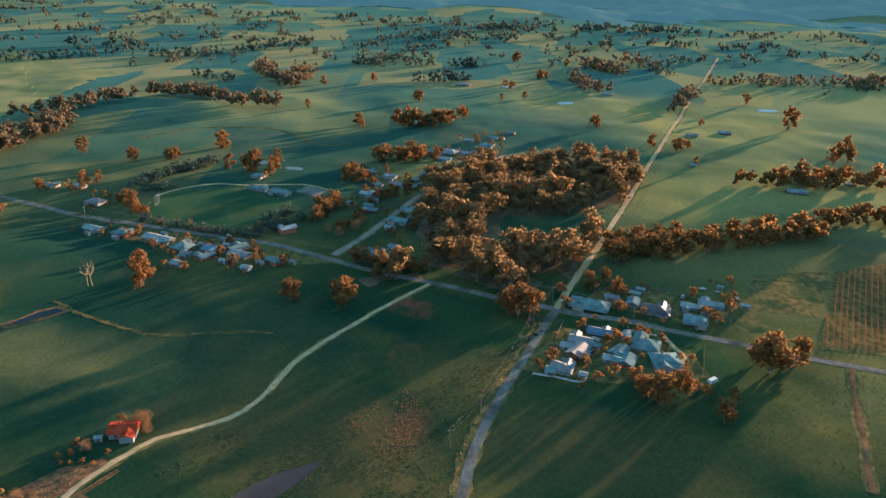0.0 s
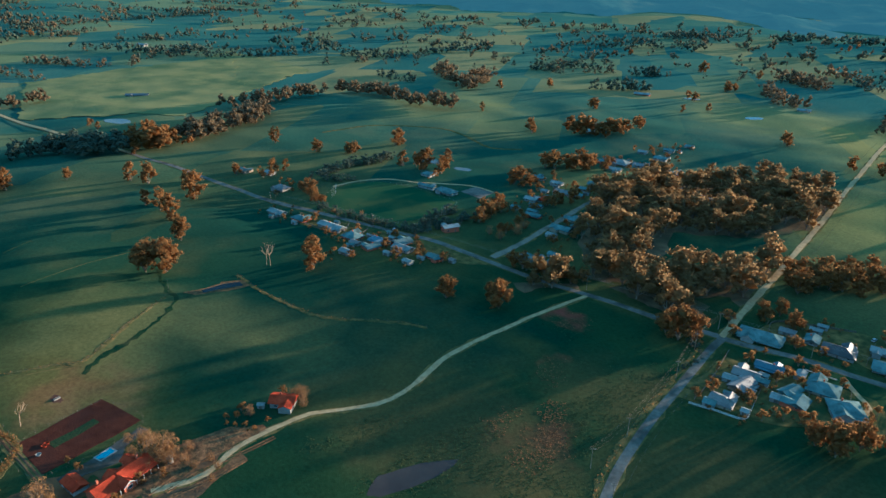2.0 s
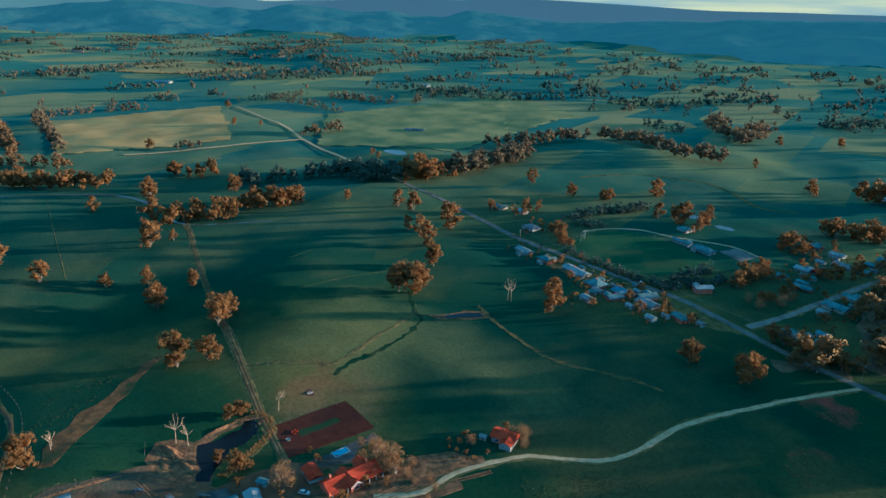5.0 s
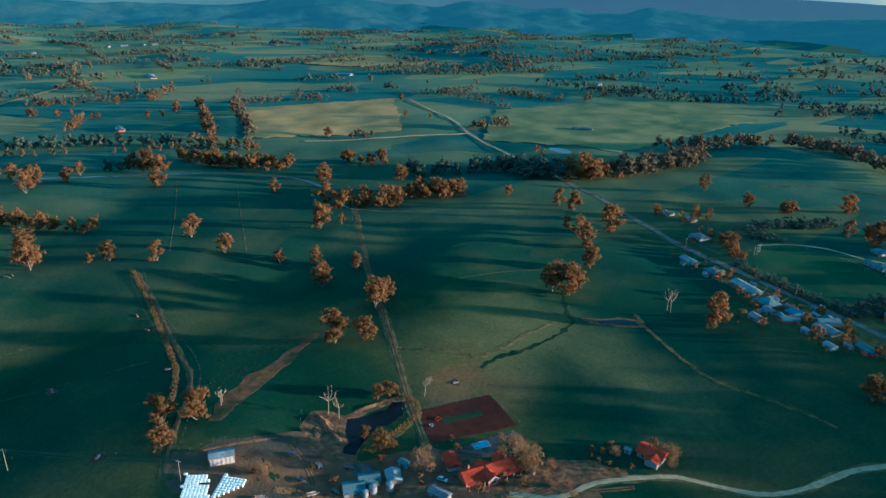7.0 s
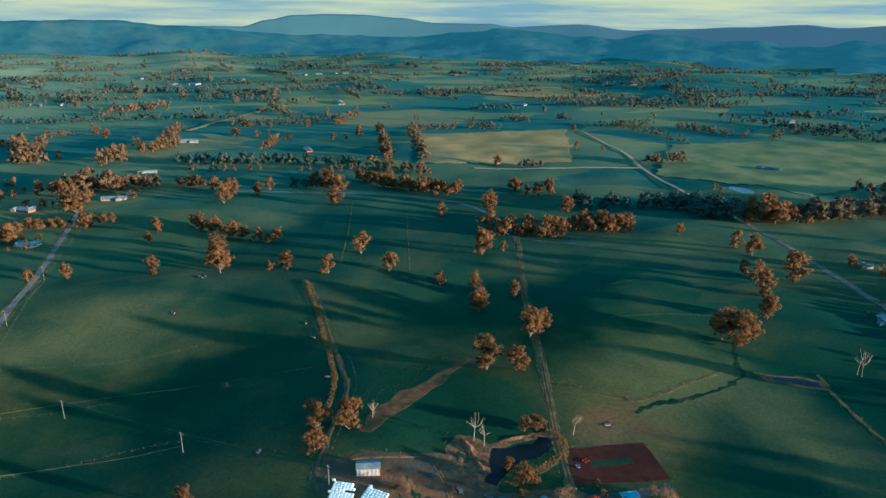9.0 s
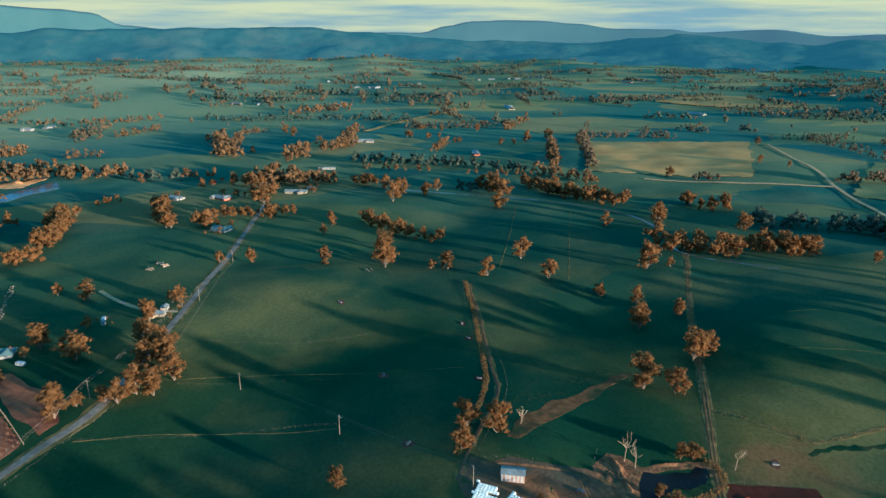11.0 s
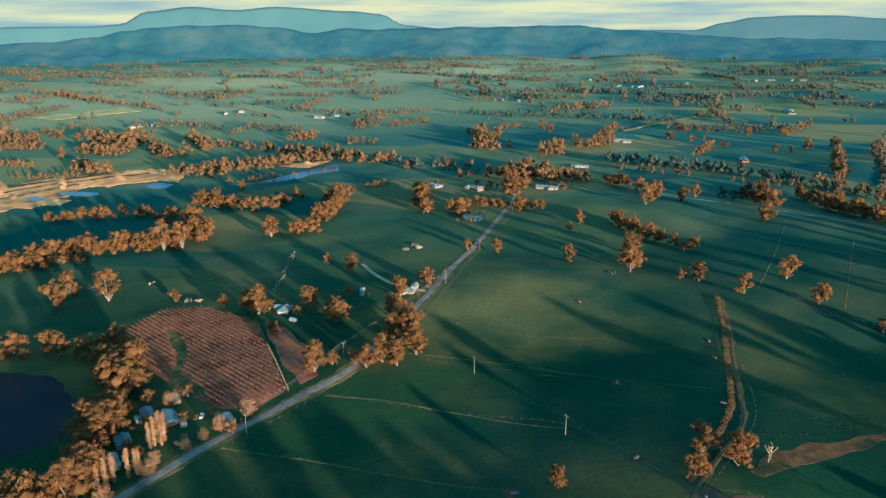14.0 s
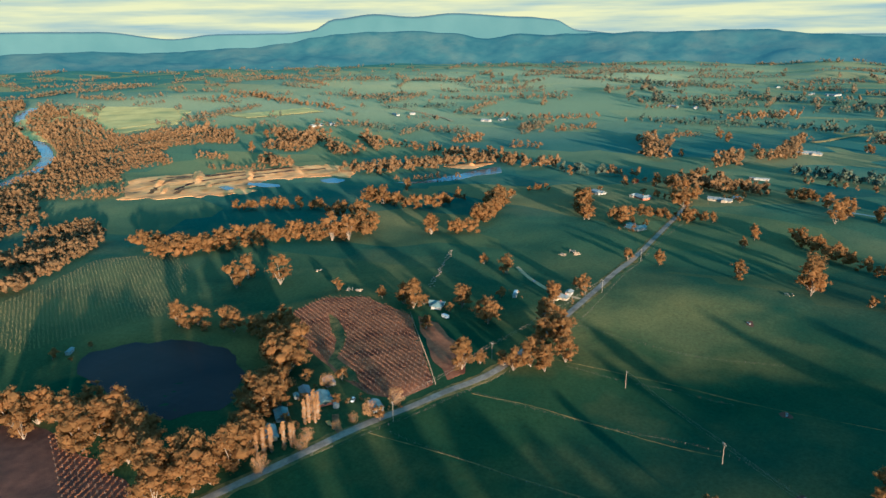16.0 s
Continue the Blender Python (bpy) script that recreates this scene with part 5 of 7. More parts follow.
def tree_shape(seed, clumps, cards, size, spread=0.36, low=0.32, squash=0.75, limbs=True, puff=1.0, level=2, lobes=0):
    """Trunk and crown of a tree of height 1. With lobes the crown is a few rounded masses, each set with small leaf heads."""
    rng = random.Random(seed)
    tv, tf, cv, cf = [], [], [], []
    fork = Vector((rng.uniform(-0.03, 0.03), rng.uniform(-0.03, 0.03), low * rng.uniform(0.7, 0.95)))
    limb(tv, tf, Vector((0, 0, -0.02)), fork, 0.022, 0.016, 6)
    heads, masses, ways = [], [], []
    rim = [(i + 0.2) / max(1, lobes) for i in range(1, lobes)]
    rng.shuffle(rim)
    for i in range(lobes):
        s, a = spread * 0.72 * math.sqrt(([0.03] + rim)[i]), 2.4 * i + rng.uniform(-0.5, 0.5)
        r = rng.uniform(0.19, 0.25) * (0.8 + 0.6 * spread)
        z = (1.0 - r * 0.95) - (1.0 - 1.8 * r - low) * (i / max(1, lobes - 1)) * rng.uniform(0.8, 1.0)
        masses.append((Vector((math.cos(a) * s, math.sin(a) * s, z)), r))
    for i in range(clumps):
        if lobes:
            m, r = masses[i % lobes]
            d = Vector((rng.gauss(0, 1), rng.gauss(0, 1), rng.gauss(0.12, 0.95))).normalized()
            heads.append((m + Vector((d.x, d.y, d.z * 0.95)) * r * rng.uniform(0.62, 0.95), puff * rng.uniform(0.055, 0.10)))
            ways.append(d)
            continue
        for _ in range(30):
            a, s = rng.uniform(0, 6.28), math.sqrt(rng.random())
            z = rng.uniform(low, 0.92)
            wide = spread * (0.55 + 0.45 * math.sin(math.pi * min(1, (z - low) / (0.95 - low) * 0.85 + 0.12)))
            c = Vector((math.cos(a) * s * wide, math.sin(a) * s * wide, z))
            if all((c - h).length > 0.11 * min(1, puff) for h, _ in heads):
                break
        heads.append((c, puff * rng.uniform(0.085, 0.145)))
    for c, r in masses:
        clump(rng, c, r * (0.58 if cards > 10 else 0.7), 0.95, 1, cv, cf)
        if limbs:
            mid = fork.lerp(c, 0.5) + Vector((0, 0, -0.03))
            limb(tv, tf, fork, mid, 0.014, 0.009, 5)
            limb(tv, tf, mid, c, 0.009, 0.004, 4)
    for i, (c, r) in enumerate(heads):
        if limbs and not lobes:
            mid = fork.lerp(c, 0.55) + Vector((0, 0, -0.04))
            limb(tv, tf, fork, mid, 0.013, 0.008, 4)
            limb(tv, tf, mid, c, 0.008, 0.003, 4)
        if level:
            clump(rng, c, r * 0.74, squash, 0 if lobes else level, cv, cf)
        for _ in range(cards):
            d = Vector((rng.gauss(0, 1), rng.gauss(0, 1), rng.gauss(0, 1) * squash + 0.15)).normalized()
            card(rng, c + Vector((d.x, d.y, d.z * squash)) * r * rng.uniform(0.72, 1.15), size, (d + ways[i]).normalized() if lobes else d, cv, cf)
    return (tv, tf), (cv, cf)


def make_kind(name, seed, leaf, label, group, **shape):
    """The first tree of a kind, 1 m high, from which the others are copied."""
    (tv, tf), (cv, cf) = tree_shape(seed, **shape)
    tree = thing(name, label, "tree", group=group)
    mesh_part("trunk", tv, tf, BARK, tree, "pale bare trunk and limbs")
    mesh_part("crown", cv, cf, leaf, tree)
    return tree


GUM_LABEL = "tall gum tree with sunlit orange-brown leaf clumps"
WOOD_LABEL = "dense broadleaf tree, brown where the sun catches it"
NEAR_KINDS = [make_kind("gum_tree", 10 + i, LEAF, GUM_LABEL, "gum trees", clumps=84, cards=18, size=0.0175, spread=0.29 + 0.03 * i, low=0.0 + 0.03 * (i % 3), puff=1.15, level=1, lobes=7 + i % 3) for i in range(6)]
MID_KINDS = [make_kind("gum_tree", 20 + i, LEAF, GUM_LABEL, "gum trees", clumps=42, cards=14, size=0.0235, spread=0.29 + 0.03 * i, low=-0.02 + 0.03 * (i % 2), puff=1.25, level=1, lobes=5 + i % 3) for i in range(6)]
DENSE_KINDS = [make_kind("broadleaf_tree", 30 + i, LEAF_DARK, WOOD_LABEL, "village wood", clumps=44, cards=15, size=0.026, spread=0.36 + 0.03 * i, low=0.10, puff=1.25, level=1, lobes=6 + i % 2)
               for i in range(5)]
GARDEN_KINDS = [make_kind("garden_tree", 40 + i, LEAF, "small rounded garden tree with rusty leaves", "garden trees", clumps=18, cards=12, size=0.040, spread=0.36 + 0.05 * i, puff=1.4, level=1,
                          low=0.10, lobes=3 + i) for i in range(3)]
POPLAR_KINDS = [make_kind("poplar", 45 + i, TWIG, "slim upright bare poplar in low sun", "poplars", clumps=60, cards=26, size=0.015, spread=0.058, low=0.04, puff=0.30, level=0) for i in range(2)]
BARE_KINDS = [make_kind("bare_tree", 48 + i, TWIG, "leafless tree, a haze of pale orange twigs", "bare trees", clumps=34, cards=60, size=0.017, spread=0.40, low=0.2, puff=1.2, level=0) for i in range(2)]
SCRUB_KINDS = [make_kind("shrub", 52 + i, WOOD_GREEN, "dark green bushy shrub in a hedge line", "hedge shrubs", clumps=10, cards=14, size=0.055, spread=0.40, low=0.12, puff=1.6, level=1) for i in range(3)]
placed, used = [], set()


def plant(kinds, x, y, h, rng, wide=1.0, clear=6.0):
    if any(abs(x - a) < clear and abs(y - b) < clear for a, b in placed):
        return
    placed.append((x, y))
    kind = rng.choice(kinds)
    m = pose(x, y, rise_at(x, y) - 0.1, 0, 0, rng.uniform(0, 360))
    w = wide * rng.uniform(0.9, 1.15)
    tree = copy_thing(kind, m) if kind.name in used else kind
    used.add(kind.name)
    tree.matrix_basis = m @ Matrix.Diagonal((h * w, h * w, h, 1))


def dead_tree(x, y, h, seed):
    rng = random.Random(seed)
    v, f = [], []
    fork = Vector((rng.uniform(-0.4, 0.4), rng.uniform(-0.4, 0.4), h * 0.42))
    limb(v, f, Vector((0, 0, -0.3)), fork, 0.19, 0.13, 7)
    for i in range(7):
        a = rng.uniform(0, 6.28)
        mid = fork + Vector((math.cos(a), math.sin(a), rng.uniform(0.6, 1.6))) * h * 0.16
        tip = mid + Vector((math.cos(a + 0.5) * rng.uniform(0.2, 0.9), math.sin(a + 0.5) * rng.uniform(0.2, 0.9), rng.uniform(0.5, 1.6))) * h * 0.17
        limb(v, f, fork, mid, 0.10, 0.06, 5)
        limb(v, f, mid, tip, 0.08, 0.02, 4)
        for _ in range(3):
            side = mid.lerp(tip, rng.uniform(0.2, 0.9))
            limb(v, f, side, side + Vector((rng.uniform(-1, 1), rng.uniform(-1, 1), rng.uniform(0.2, 1))) * h * 0.09, 0.05, 0.015, 3)
    tree = thing("dead_tree", "bleached dead tree with bare forked limbs", "tree", pose(x, y, rise_at(x, y)), "dead trees")
    mesh_part("trunk", v, f, DEADWOOD, tree)


for k, (x, y, h) in enumerate(DEAD_TREES):
    dead_tree(x, y, h * 1.1, k)

rng = random.Random(5)
for x, y, h in GUMS + LONE_TREES:
    plant(NEAR_KINDS if math.hypot(x, y) < 480 else MID_KINDS, x, y, max(h, 6), rng, 0.98, 4.0)
# unseen gums near the eye, added for the long shadows across the paddocks
for x, y, h in [(-60, 60, 26), (-92, 8, 28), (-120, -22, 26), (-142, -52, 24), (-70, -42, 28), (-34, 20, 26), (-112, -64, 25), (-160, -32, 22), (-45, -10, 24), (-20, 90, 26), (-150, 20, 24), (-130, 40, 22), (-175, 5, 20), (-100, 30, 23), (-110, 130, 22), (-80, 150, 20), (-60, 120, 24), (-140, 60, 22), (-150, 96, 21), (-168, 46, 18), (-120, 70, 22), (-96, 92, 24)]:
    plant(NEAR_KINDS, x, y, h, rng)
for x, y, h in POPLARS:
    plant(POPLAR_KINDS, x, y, h, rng, 1.0, 1.5)
for x, y, h in BARE_TREES + [(-201, 171, 5), (-198.5, 173.5, 6), (-195, 174, 7), (-190, 173.5, 7), (-165, 169, 4), (-162, 175, 4), (-156, 172, 4.5), (-154, 166, 3.5), (-174, 176, 5), (-215, -181, 8), (-235, -176, 6), (-245, -174, 6), (-268, -207, 9), (-194, -185, 10), (-222, -183, 7), (-192, 164.5, 6), (-187, 165.5, 7), (-180, 166.5, 8), (-175.5, 167, 7), (-181, 161.5, 5), (-186, 161, 5), (-170.5, 170, 5), (-229.5, 74.5, 5), (-200, 129.5, 8.5),
                            (-135, 450, 8), (-125, 445, 9), (-117, 459, 9), (-115, 470, 8), (-240, 452, 5), (-262, 448, 5), (-151, 226, 7), (-148, 221, 6), (-154, 228, 6), (-165, 205, 6)]:
    plant(BARE_KINDS, x, y, h, rng, 1.0, 3.0)

HOMES = JUNCTION_HOUSES + TOWN_HOUSES + NORTH_HOUSES + FAR_HOUSES + SOUTH_HOUSES + PLAIN_HOUSES
SEALED = [smooth_line(line, 12) for line in (ROAD_MAIN, ROAD_EAST, ROAD_WEST, ROAD_NORTH, STREET, TRACK, ROAD_SOUTH, PLAIN_ROAD)]


def open_ground(x, y, gap=6.0):
    return all(abs(x - h[0]) > gap + h[2] / 3 or abs(y - h[1]) > gap + h[2] / 3 for h in HOMES) and \
        all((p.x - x) ** 2 + (p.y - y) ** 2 > gap * gap for line in SEALED for p in line)


for stand in FOREST_STANDS:
    yy = min(p[1] for p in stand)
    while yy < max(p[1] for p in stand):
        xx = min(p[0] for p in stand)
        while xx < max(p[0] for p in stand):
            x, y = xx + rng.uniform(-5, 5), yy + rng.uniform(-5, 5)
            if inside(x, y, stand) and noise.noise((x / 40, y / 40, 4.2)) > -0.45 and open_ground(x, y, 5.0):
                plant(DENSE_KINDS, x, y, rng.choice((10, 14, 16, 19, 22, 24)) * rng.uniform(0.9, 1.1), rng, 1.08, 8.0)
            xx += 11.0
        yy += 11.0

RIVER = smooth_line(RIVER_LINE, 12)

# trees of the woods: those near the village stand singly, the rest are joined wood by wood
wood_trees = []
for points, width, spacing, height, dark in [(*w, 0) for w in WOODS] + BELTS:
    line = smooth_line(points, spacing * 0.5)
    length = sum((b - a).length for a, b in zip(line, line[1:]))
    mine = []
    for _ in range(int(2.3 * (length + spacing) * max(1.0, width / spacing) / spacing)):
        p = rng.choice(line)
        x, y = p.x + rng.uniform(-0.5, 0.5) * width, p.y + rng.uniform(-0.5, 0.5) * width
        if open_ground(x, y, 5.0):
            mine.append((x, y, height * rng.choice((0.5, 0.7, 0.8, 0.9, 1.0, 1.05, 1.15))))
    wood_trees.append((mine, dark))
near_ones = sorted(math.hypot(x, y) for mine, _ in wood_trees for x, y, _ in mine if not any(abs(x - a) < 6 and abs(y - b) < 6 for a, b in placed))
REACH = near_ones[min(len(near_ones) - 1, 230)]

MID_SHAPES = [tree_shape(80 + i, 18, 7, 0.043, 0.28 + 0.03 * i, 0.14, 0.9, False, 1.35, 1, 3 + i % 3)[1] for i in range(6)]
FAR_SHAPES = [tree_shape(60 + i, 9, 4, 0.075, 0.28 + 0.03 * i, 0.18, 0.95, False, 1.5, 1, 3)[1] for i in range(5)]
RIVER_SHAPES = [tree_shape(64 + i, 5, 8, 0.062, 0.28 + 0.03 * i, 0.2, 0.95, False, 1.9, -1)[1] for i in range(5)]
TINY_SHAPES = [tree_shape(70 + i, 2, 2, 0.13, 0.2 + 0.05 * i, 0.3, 1.0, False, 2.6, -1)[1] for i in range(5)]


def joined_wood(name, trees, label, leaf):
    verts, faces = [], []
    for x, y, h in trees:
        r = math.hypot(x, y)
        cv, cf = rng.choice(MID_SHAPES if r < 880 else FAR_SHAPES if r < 1100 and name != "river_woodland" else RIVER_SHAPES if r < 1400 else TINY_SHAPES)
        a, w = rng.uniform(0, 6.28), h * rng.uniform(0.85, 1.25)
        c, s, k, z = math.cos(a) * w, math.sin(a) * w, len(verts), rise_at(x, y)
        verts += [(x + v.x * c - v.y * s, y + v.x * s + v.y * c, z + (v.z - 0.1) * h) for v in cv]
        faces += [tuple(i + k for i in q) for q in cf]
    if verts:
        tagged(mesh_part(name, verts, faces, leaf), label, "woods", kind="stuff")


for mine, dark in wood_trees:
    rest = []
    for x, y, h in mine:
        if math.hypot(x, y) < REACH:
            plant(MID_KINDS if math.hypot(x, y) > 330 else NEAR_KINDS, x, y, h, rng, 1.1, 6.0)
        elif not any(abs(x - a) < 4.5 and abs(y - b) < 4.5 for a, b in placed):
            placed.append((x, y))
            rest.append((x, y, h))
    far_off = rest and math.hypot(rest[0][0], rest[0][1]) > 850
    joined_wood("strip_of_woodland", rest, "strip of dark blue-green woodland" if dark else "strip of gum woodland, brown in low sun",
                WOOD_GREEN if dark else (HAZED_BROWN if rest and rest[0][1] > 300 else WOOD_BROWN) if far_off else LEAF)

# the river woods: one close canopy
for edge, gap in RIVER_WOODS:
    mine, yy = [], min(p[1] for p in edge)
    while yy < max(p[1] for p in edge):
        xx = min(p[0] for p in edge)
        while xx < max(p[0] for p in edge):
            x, y = xx + rng.uniform(-3, 3), yy + rng.uniform(-3, 3)
            if inside(x, y, edge) and all((p.x - x) ** 2 + (p.y - y) ** 2 > 15 ** 2 for p in RIVER) and noise.noise((x / 60, y / 20, 2.2)) > -0.24:
                mine.append((x, y, 11.5 * (1 + 0.55 * noise.noise((x / 70, y / 30, 8.8))) * rng.uniform(0.8, 1.2)))
            xx += gap
        yy += gap
    joined_wood("river_woodland", mine, "close brown canopy of woodland along the river", WOOD_BROWN)

# scrub and hedges round the oval and the gardens
for points, width, spacing, height in SCRUB + [([(-276, 453), (-249, 446), (-225, 443), (-205, 439), (-189, 436)], 5, 2.5, 5), ([(-184, 445), (-186, 466), (-180, 479), (-176, 492)], 7, 3, 6),
                                               ([(-321, 528), (-310, 555), (-297, 582), (-289, 604)], 12, 5, 7), ([(10, 352), (16, 338), (10, 322)], 4, 3, 3)]:
    line = smooth_line(points, spacing * 0.6)
    for p in line:
        for _ in range(max(1, round(width / spacing))):
            x, y = p.x + rng.uniform(-0.5, 0.5) * width, p.y + rng.uniform(-0.5, 0.5) * width
            if open_ground(x, y, 2.5):
                plant(SCRUB_KINDS if height < 8 else MID_KINDS, x, y, height * rng.uniform(0.6, 1.25), rng, 1.1, 2.2 if height < 8 else 4.0)

# garden trees among the houses
for x, y, w, d, *_ in JUNCTION_HOUSES + TOWN_HOUSES + NORTH_HOUSES + SOUTH_HOUSES:
    for _ in range(5):
        a, r = rng.uniform(0, 6.28), w * 0.5 + rng.uniform(2, 10)
        gx, gy = x + r * math.cos(a), y + r * math.sin(a)
        if open_ground(gx, gy, 2.5):
            plant(GARDEN_KINDS, gx, gy, rng.choice((2.0, 2.6, 3.5, 4.5, 6.5, 8)), rng, 1.1, 2.2)
for x, y, h in [(53, 295, 8), (60, 295, 7), (78, 289, 9), (82, 294, 6), (70, 280, 7), (94, 285, 9), (105, 282, 10), (49, 298, 5), (90, 290, 7), (-169.5, 202, 4), (-162.5, 198, 3), (-157.5, 198, 2.5), (-159, 195.5, 2), (-155.5, 204.5, 3.5), (-171, 207, 5), (-173, 199, 3.5),
                (-161.5, 226, 5), (-166, 196, 3), (-170, 196, 2.5), (-205, 150, 5), (-178, 154, 6), (-180, 172, 7), (-194, 172, 5),
                (-172, 160, 5), (-178, 142, 6), (-212, 152, 4), (-216, 118, 6), (-222, 128, 5), (-196, 126, 5), (-200, 134, 4), (-214, 96, 4), (-226, 92, 3), (-234, 70, 4)]:
    plant(GARDEN_KINDS, x, y, h, rng, 1.0, 2.0)
for k in NEAR_KINDS + MID_KINDS + DENSE_KINDS + GARDEN_KINDS + POPLAR_KINDS + BARE_KINDS + SCRUB_KINDS:
    if k.name not in used:
        for o in (*k.children, k):
            bpy.data.objects.remove(o)

# lone trees, rows and clumps over the plain beyond
far_trees = []
KEPT_OPEN = [[(-900, 290), (-1144, 365), (-1121, 638), (-836, 493)], [(-929, 727), (-910, 869), (-845, 1089), (-599, 788), (-648, 630), (-738, 558)],
             [(-1197, -1659), (-1258, -1465), (-1103, -1247), (-914, -1261), (-904, -1293)]]
for _ in range(1400):
    a = radians(rng.uniform(-40, 158))
    r = 1250 + (skyline(HILL_FOOT, math.degrees(a)) + 100 - 1250) * rng.random() ** 0.75
    x, y = -r * math.sin(a), r * math.cos(a)
    n = rng.choice((1, 1, 1, 2, 3, 6, 10) if a < 0.8 else (1, 1, 2, 5, 9, 16, 30))
    b = rng.choice((0.15, 1.72)) + rng.gauss(0, 0.25) if n > 4 else rng.uniform(0, 3.14)
    gap = rng.uniform(4.5, 8)
    for i in range(n):
        s = (i - n / 2) * gap
        q = (x + s * math.cos(b) + rng.uniform(-4, 4), y + s * math.sin(b) + rng.uniform(-4, 4))
        if not any(inside(*q, f) for f in KEPT_OPEN) and open_ground(*q, 14) and math.hypot(*q) > 820:
            far_trees.append((*q, rng.uniform(9, 17)))
for _ in range(80):
    r, a, b = rng.uniform(1700, 3400), radians(rng.uniform(35, 155)), rng.choice((0.15, 1.72)) + rng.gauss(0, 0.12)
    x, y, n, gap = -r * math.sin(a), r * math.cos(a), rng.randint(25, 60), rng.uniform(4.5, 6.5)
    for i in range(n):
        q = (x + (i - n / 2) * gap * math.cos(b) + rng.uniform(-2, 2), y + (i - n / 2) * gap * math.sin(b) + rng.uniform(-2, 2))
        if rng.random() < 0.85 and not any(inside(*q, f) for f in KEPT_OPEN) and open_ground(*q, 14) and math.hypot(*q) > 900:
            far_trees.append((*q, rng.uniform(10, 16)))
brown_ones = [q for k, q in enumerate(far_trees) if k % 3 == 0 or (q[1] < 200 and k % 3 == 1)]
joined_wood("distant_woods", brown_ones, "rows and clumps of brown trees across the plain", HAZED_BROWN)
joined_wood("distant_woods", [q for k, q in enumerate(far_trees) if k % 3 == 2 or (q[1] >= 200 and k % 3 == 1)], "rows and clumps of dark blue-green trees across the plain", WOOD_GREEN)

# ---- houses ----


def house(x, y, w, d, turn, hip, roof, wall=None, name="house", label="", storey=2.3):
    rng = random.Random(int(x * 7 + y * 13))
    shed = w * d < 75
    wall = wall or (WALLS[rng.choice((0, 0, 1, 2))] if not shed else WALLS[0])
    if not label:
        tone = ("pale green", "white", "dark slate", "blue", "grey-brown", "dark green", "red")[roof]
        label = f"small shed with a {tone} metal roof" if shed else f"country house with a {tone} {'hipped' if hip else 'gabled'} metal roof"
    ob = thing("shed" if shed and name == "house" else name, label, "shed" if shed else "house", pose(x, y, rise_at(x, y), 0, 0, turn), "village buildings")
    e, t = (0.35 if shed else 0.8), 0.16
    a, b, z = w / 2 - e, d / 2 - e, storey if not shed else 2.1
    up = b * (0.46 if hip else 0.40)
    v, f = box(-a, -b, -1.0, a, b, z)
    if not hip:
        k = len(v)
        v += [(-a, 0, z + up), (a, 0, z + up)]
        f += [(k, 4, 7), (k + 1, 6, 5)]
    mesh_part("wall", v, f, wall, ob)
    drop = e * up / b
    in_x = a + e if not hip else max(a - b * 0.95, 0.2)
    lower = [(-a - e, -b - e, z - drop), (a + e, -b - e, z - drop), (a + e, b + e, z - drop), (-a - e, b + e, z - drop)]
    ridge = [(-in_x, 0, z + up), (in_x, 0, z + up)]
    rv = lower + ridge + [(p, q, r + t) for p, q, r in lower + ridge]
    tops = [(6, 7, 11, 10), (8, 9, 10, 11), (7, 8, 11), (9, 6, 10)]
    rf = tops + [tuple(i - 6 for i in reversed(q)) for q in tops]
    rf += [(0, 1, 7, 6), (1, 2, 8, 7), (2, 3, 9, 8), (3, 0, 6, 9)]
    top = mesh_part("roof", rv, rf, ROOFS[roof], ob)
    mesh_part("ridge_cap", *box(-in_x, -0.18, z + up + t - 0.05, in_x, 0.18, z + up + t + 0.06), ROOFS[roof], top)
    if not shed and w > 10:
        ww, wd, cx = d * rng.uniform(0.5, 0.62), d * 0.5 + rng.uniform(1.5, 3.0), rng.choice((-0.22, 0.22)) * w
        s, wu = rng.choice((-1, 1)), up * 0.8
        far_y = s * wd
        v = [(cx - ww / 2, 0, -1), (cx + ww / 2, 0, -1), (cx + ww / 2, far_y, -1), (cx - ww / 2, far_y, -1)]
        v += [(p, q, z) for p, q, _ in v] + [(cx, far_y, z + wu * 0.92)]
        f = [(0, 1, 5, 4), (1, 2, 6, 5), (2, 3, 7, 6), (3, 0, 4, 7), (7, 6, 8)]
        mesh_part("wing_wall", v, f, wall, ob)
        h, g2 = ww / 2 + 0.4, far_y + s * 0.4
        v = [(cx - h, 0, z - 0.1), (cx, 0, z + wu), (cx + h, 0, z - 0.1), (cx - h, g2, z - 0.1), (cx, g2, z + wu), (cx + h, g2, z - 0.1)]
        v += [(p, q, r + 0.15) for p, q, r in v]
        f = [(6, 7, 10, 9), (7, 8, 11, 10), (0, 3, 4, 1), (1, 4, 5, 2), (3, 9, 10, 4), (4, 10, 11, 5), (0, 6, 9, 3), (2, 5, 11, 8)]
        mesh_part("wing_roof", v, f, ROOFS[roof], ob)
    if shed:
        mesh_part("door", *box(-w * 0.22, -b - 0.05, 0, w * 0.22, -b + 0.02, 2.1), TIMBER, ob)
        return ob
    w -= 2 * e
    n = max(2, int(w / 4))
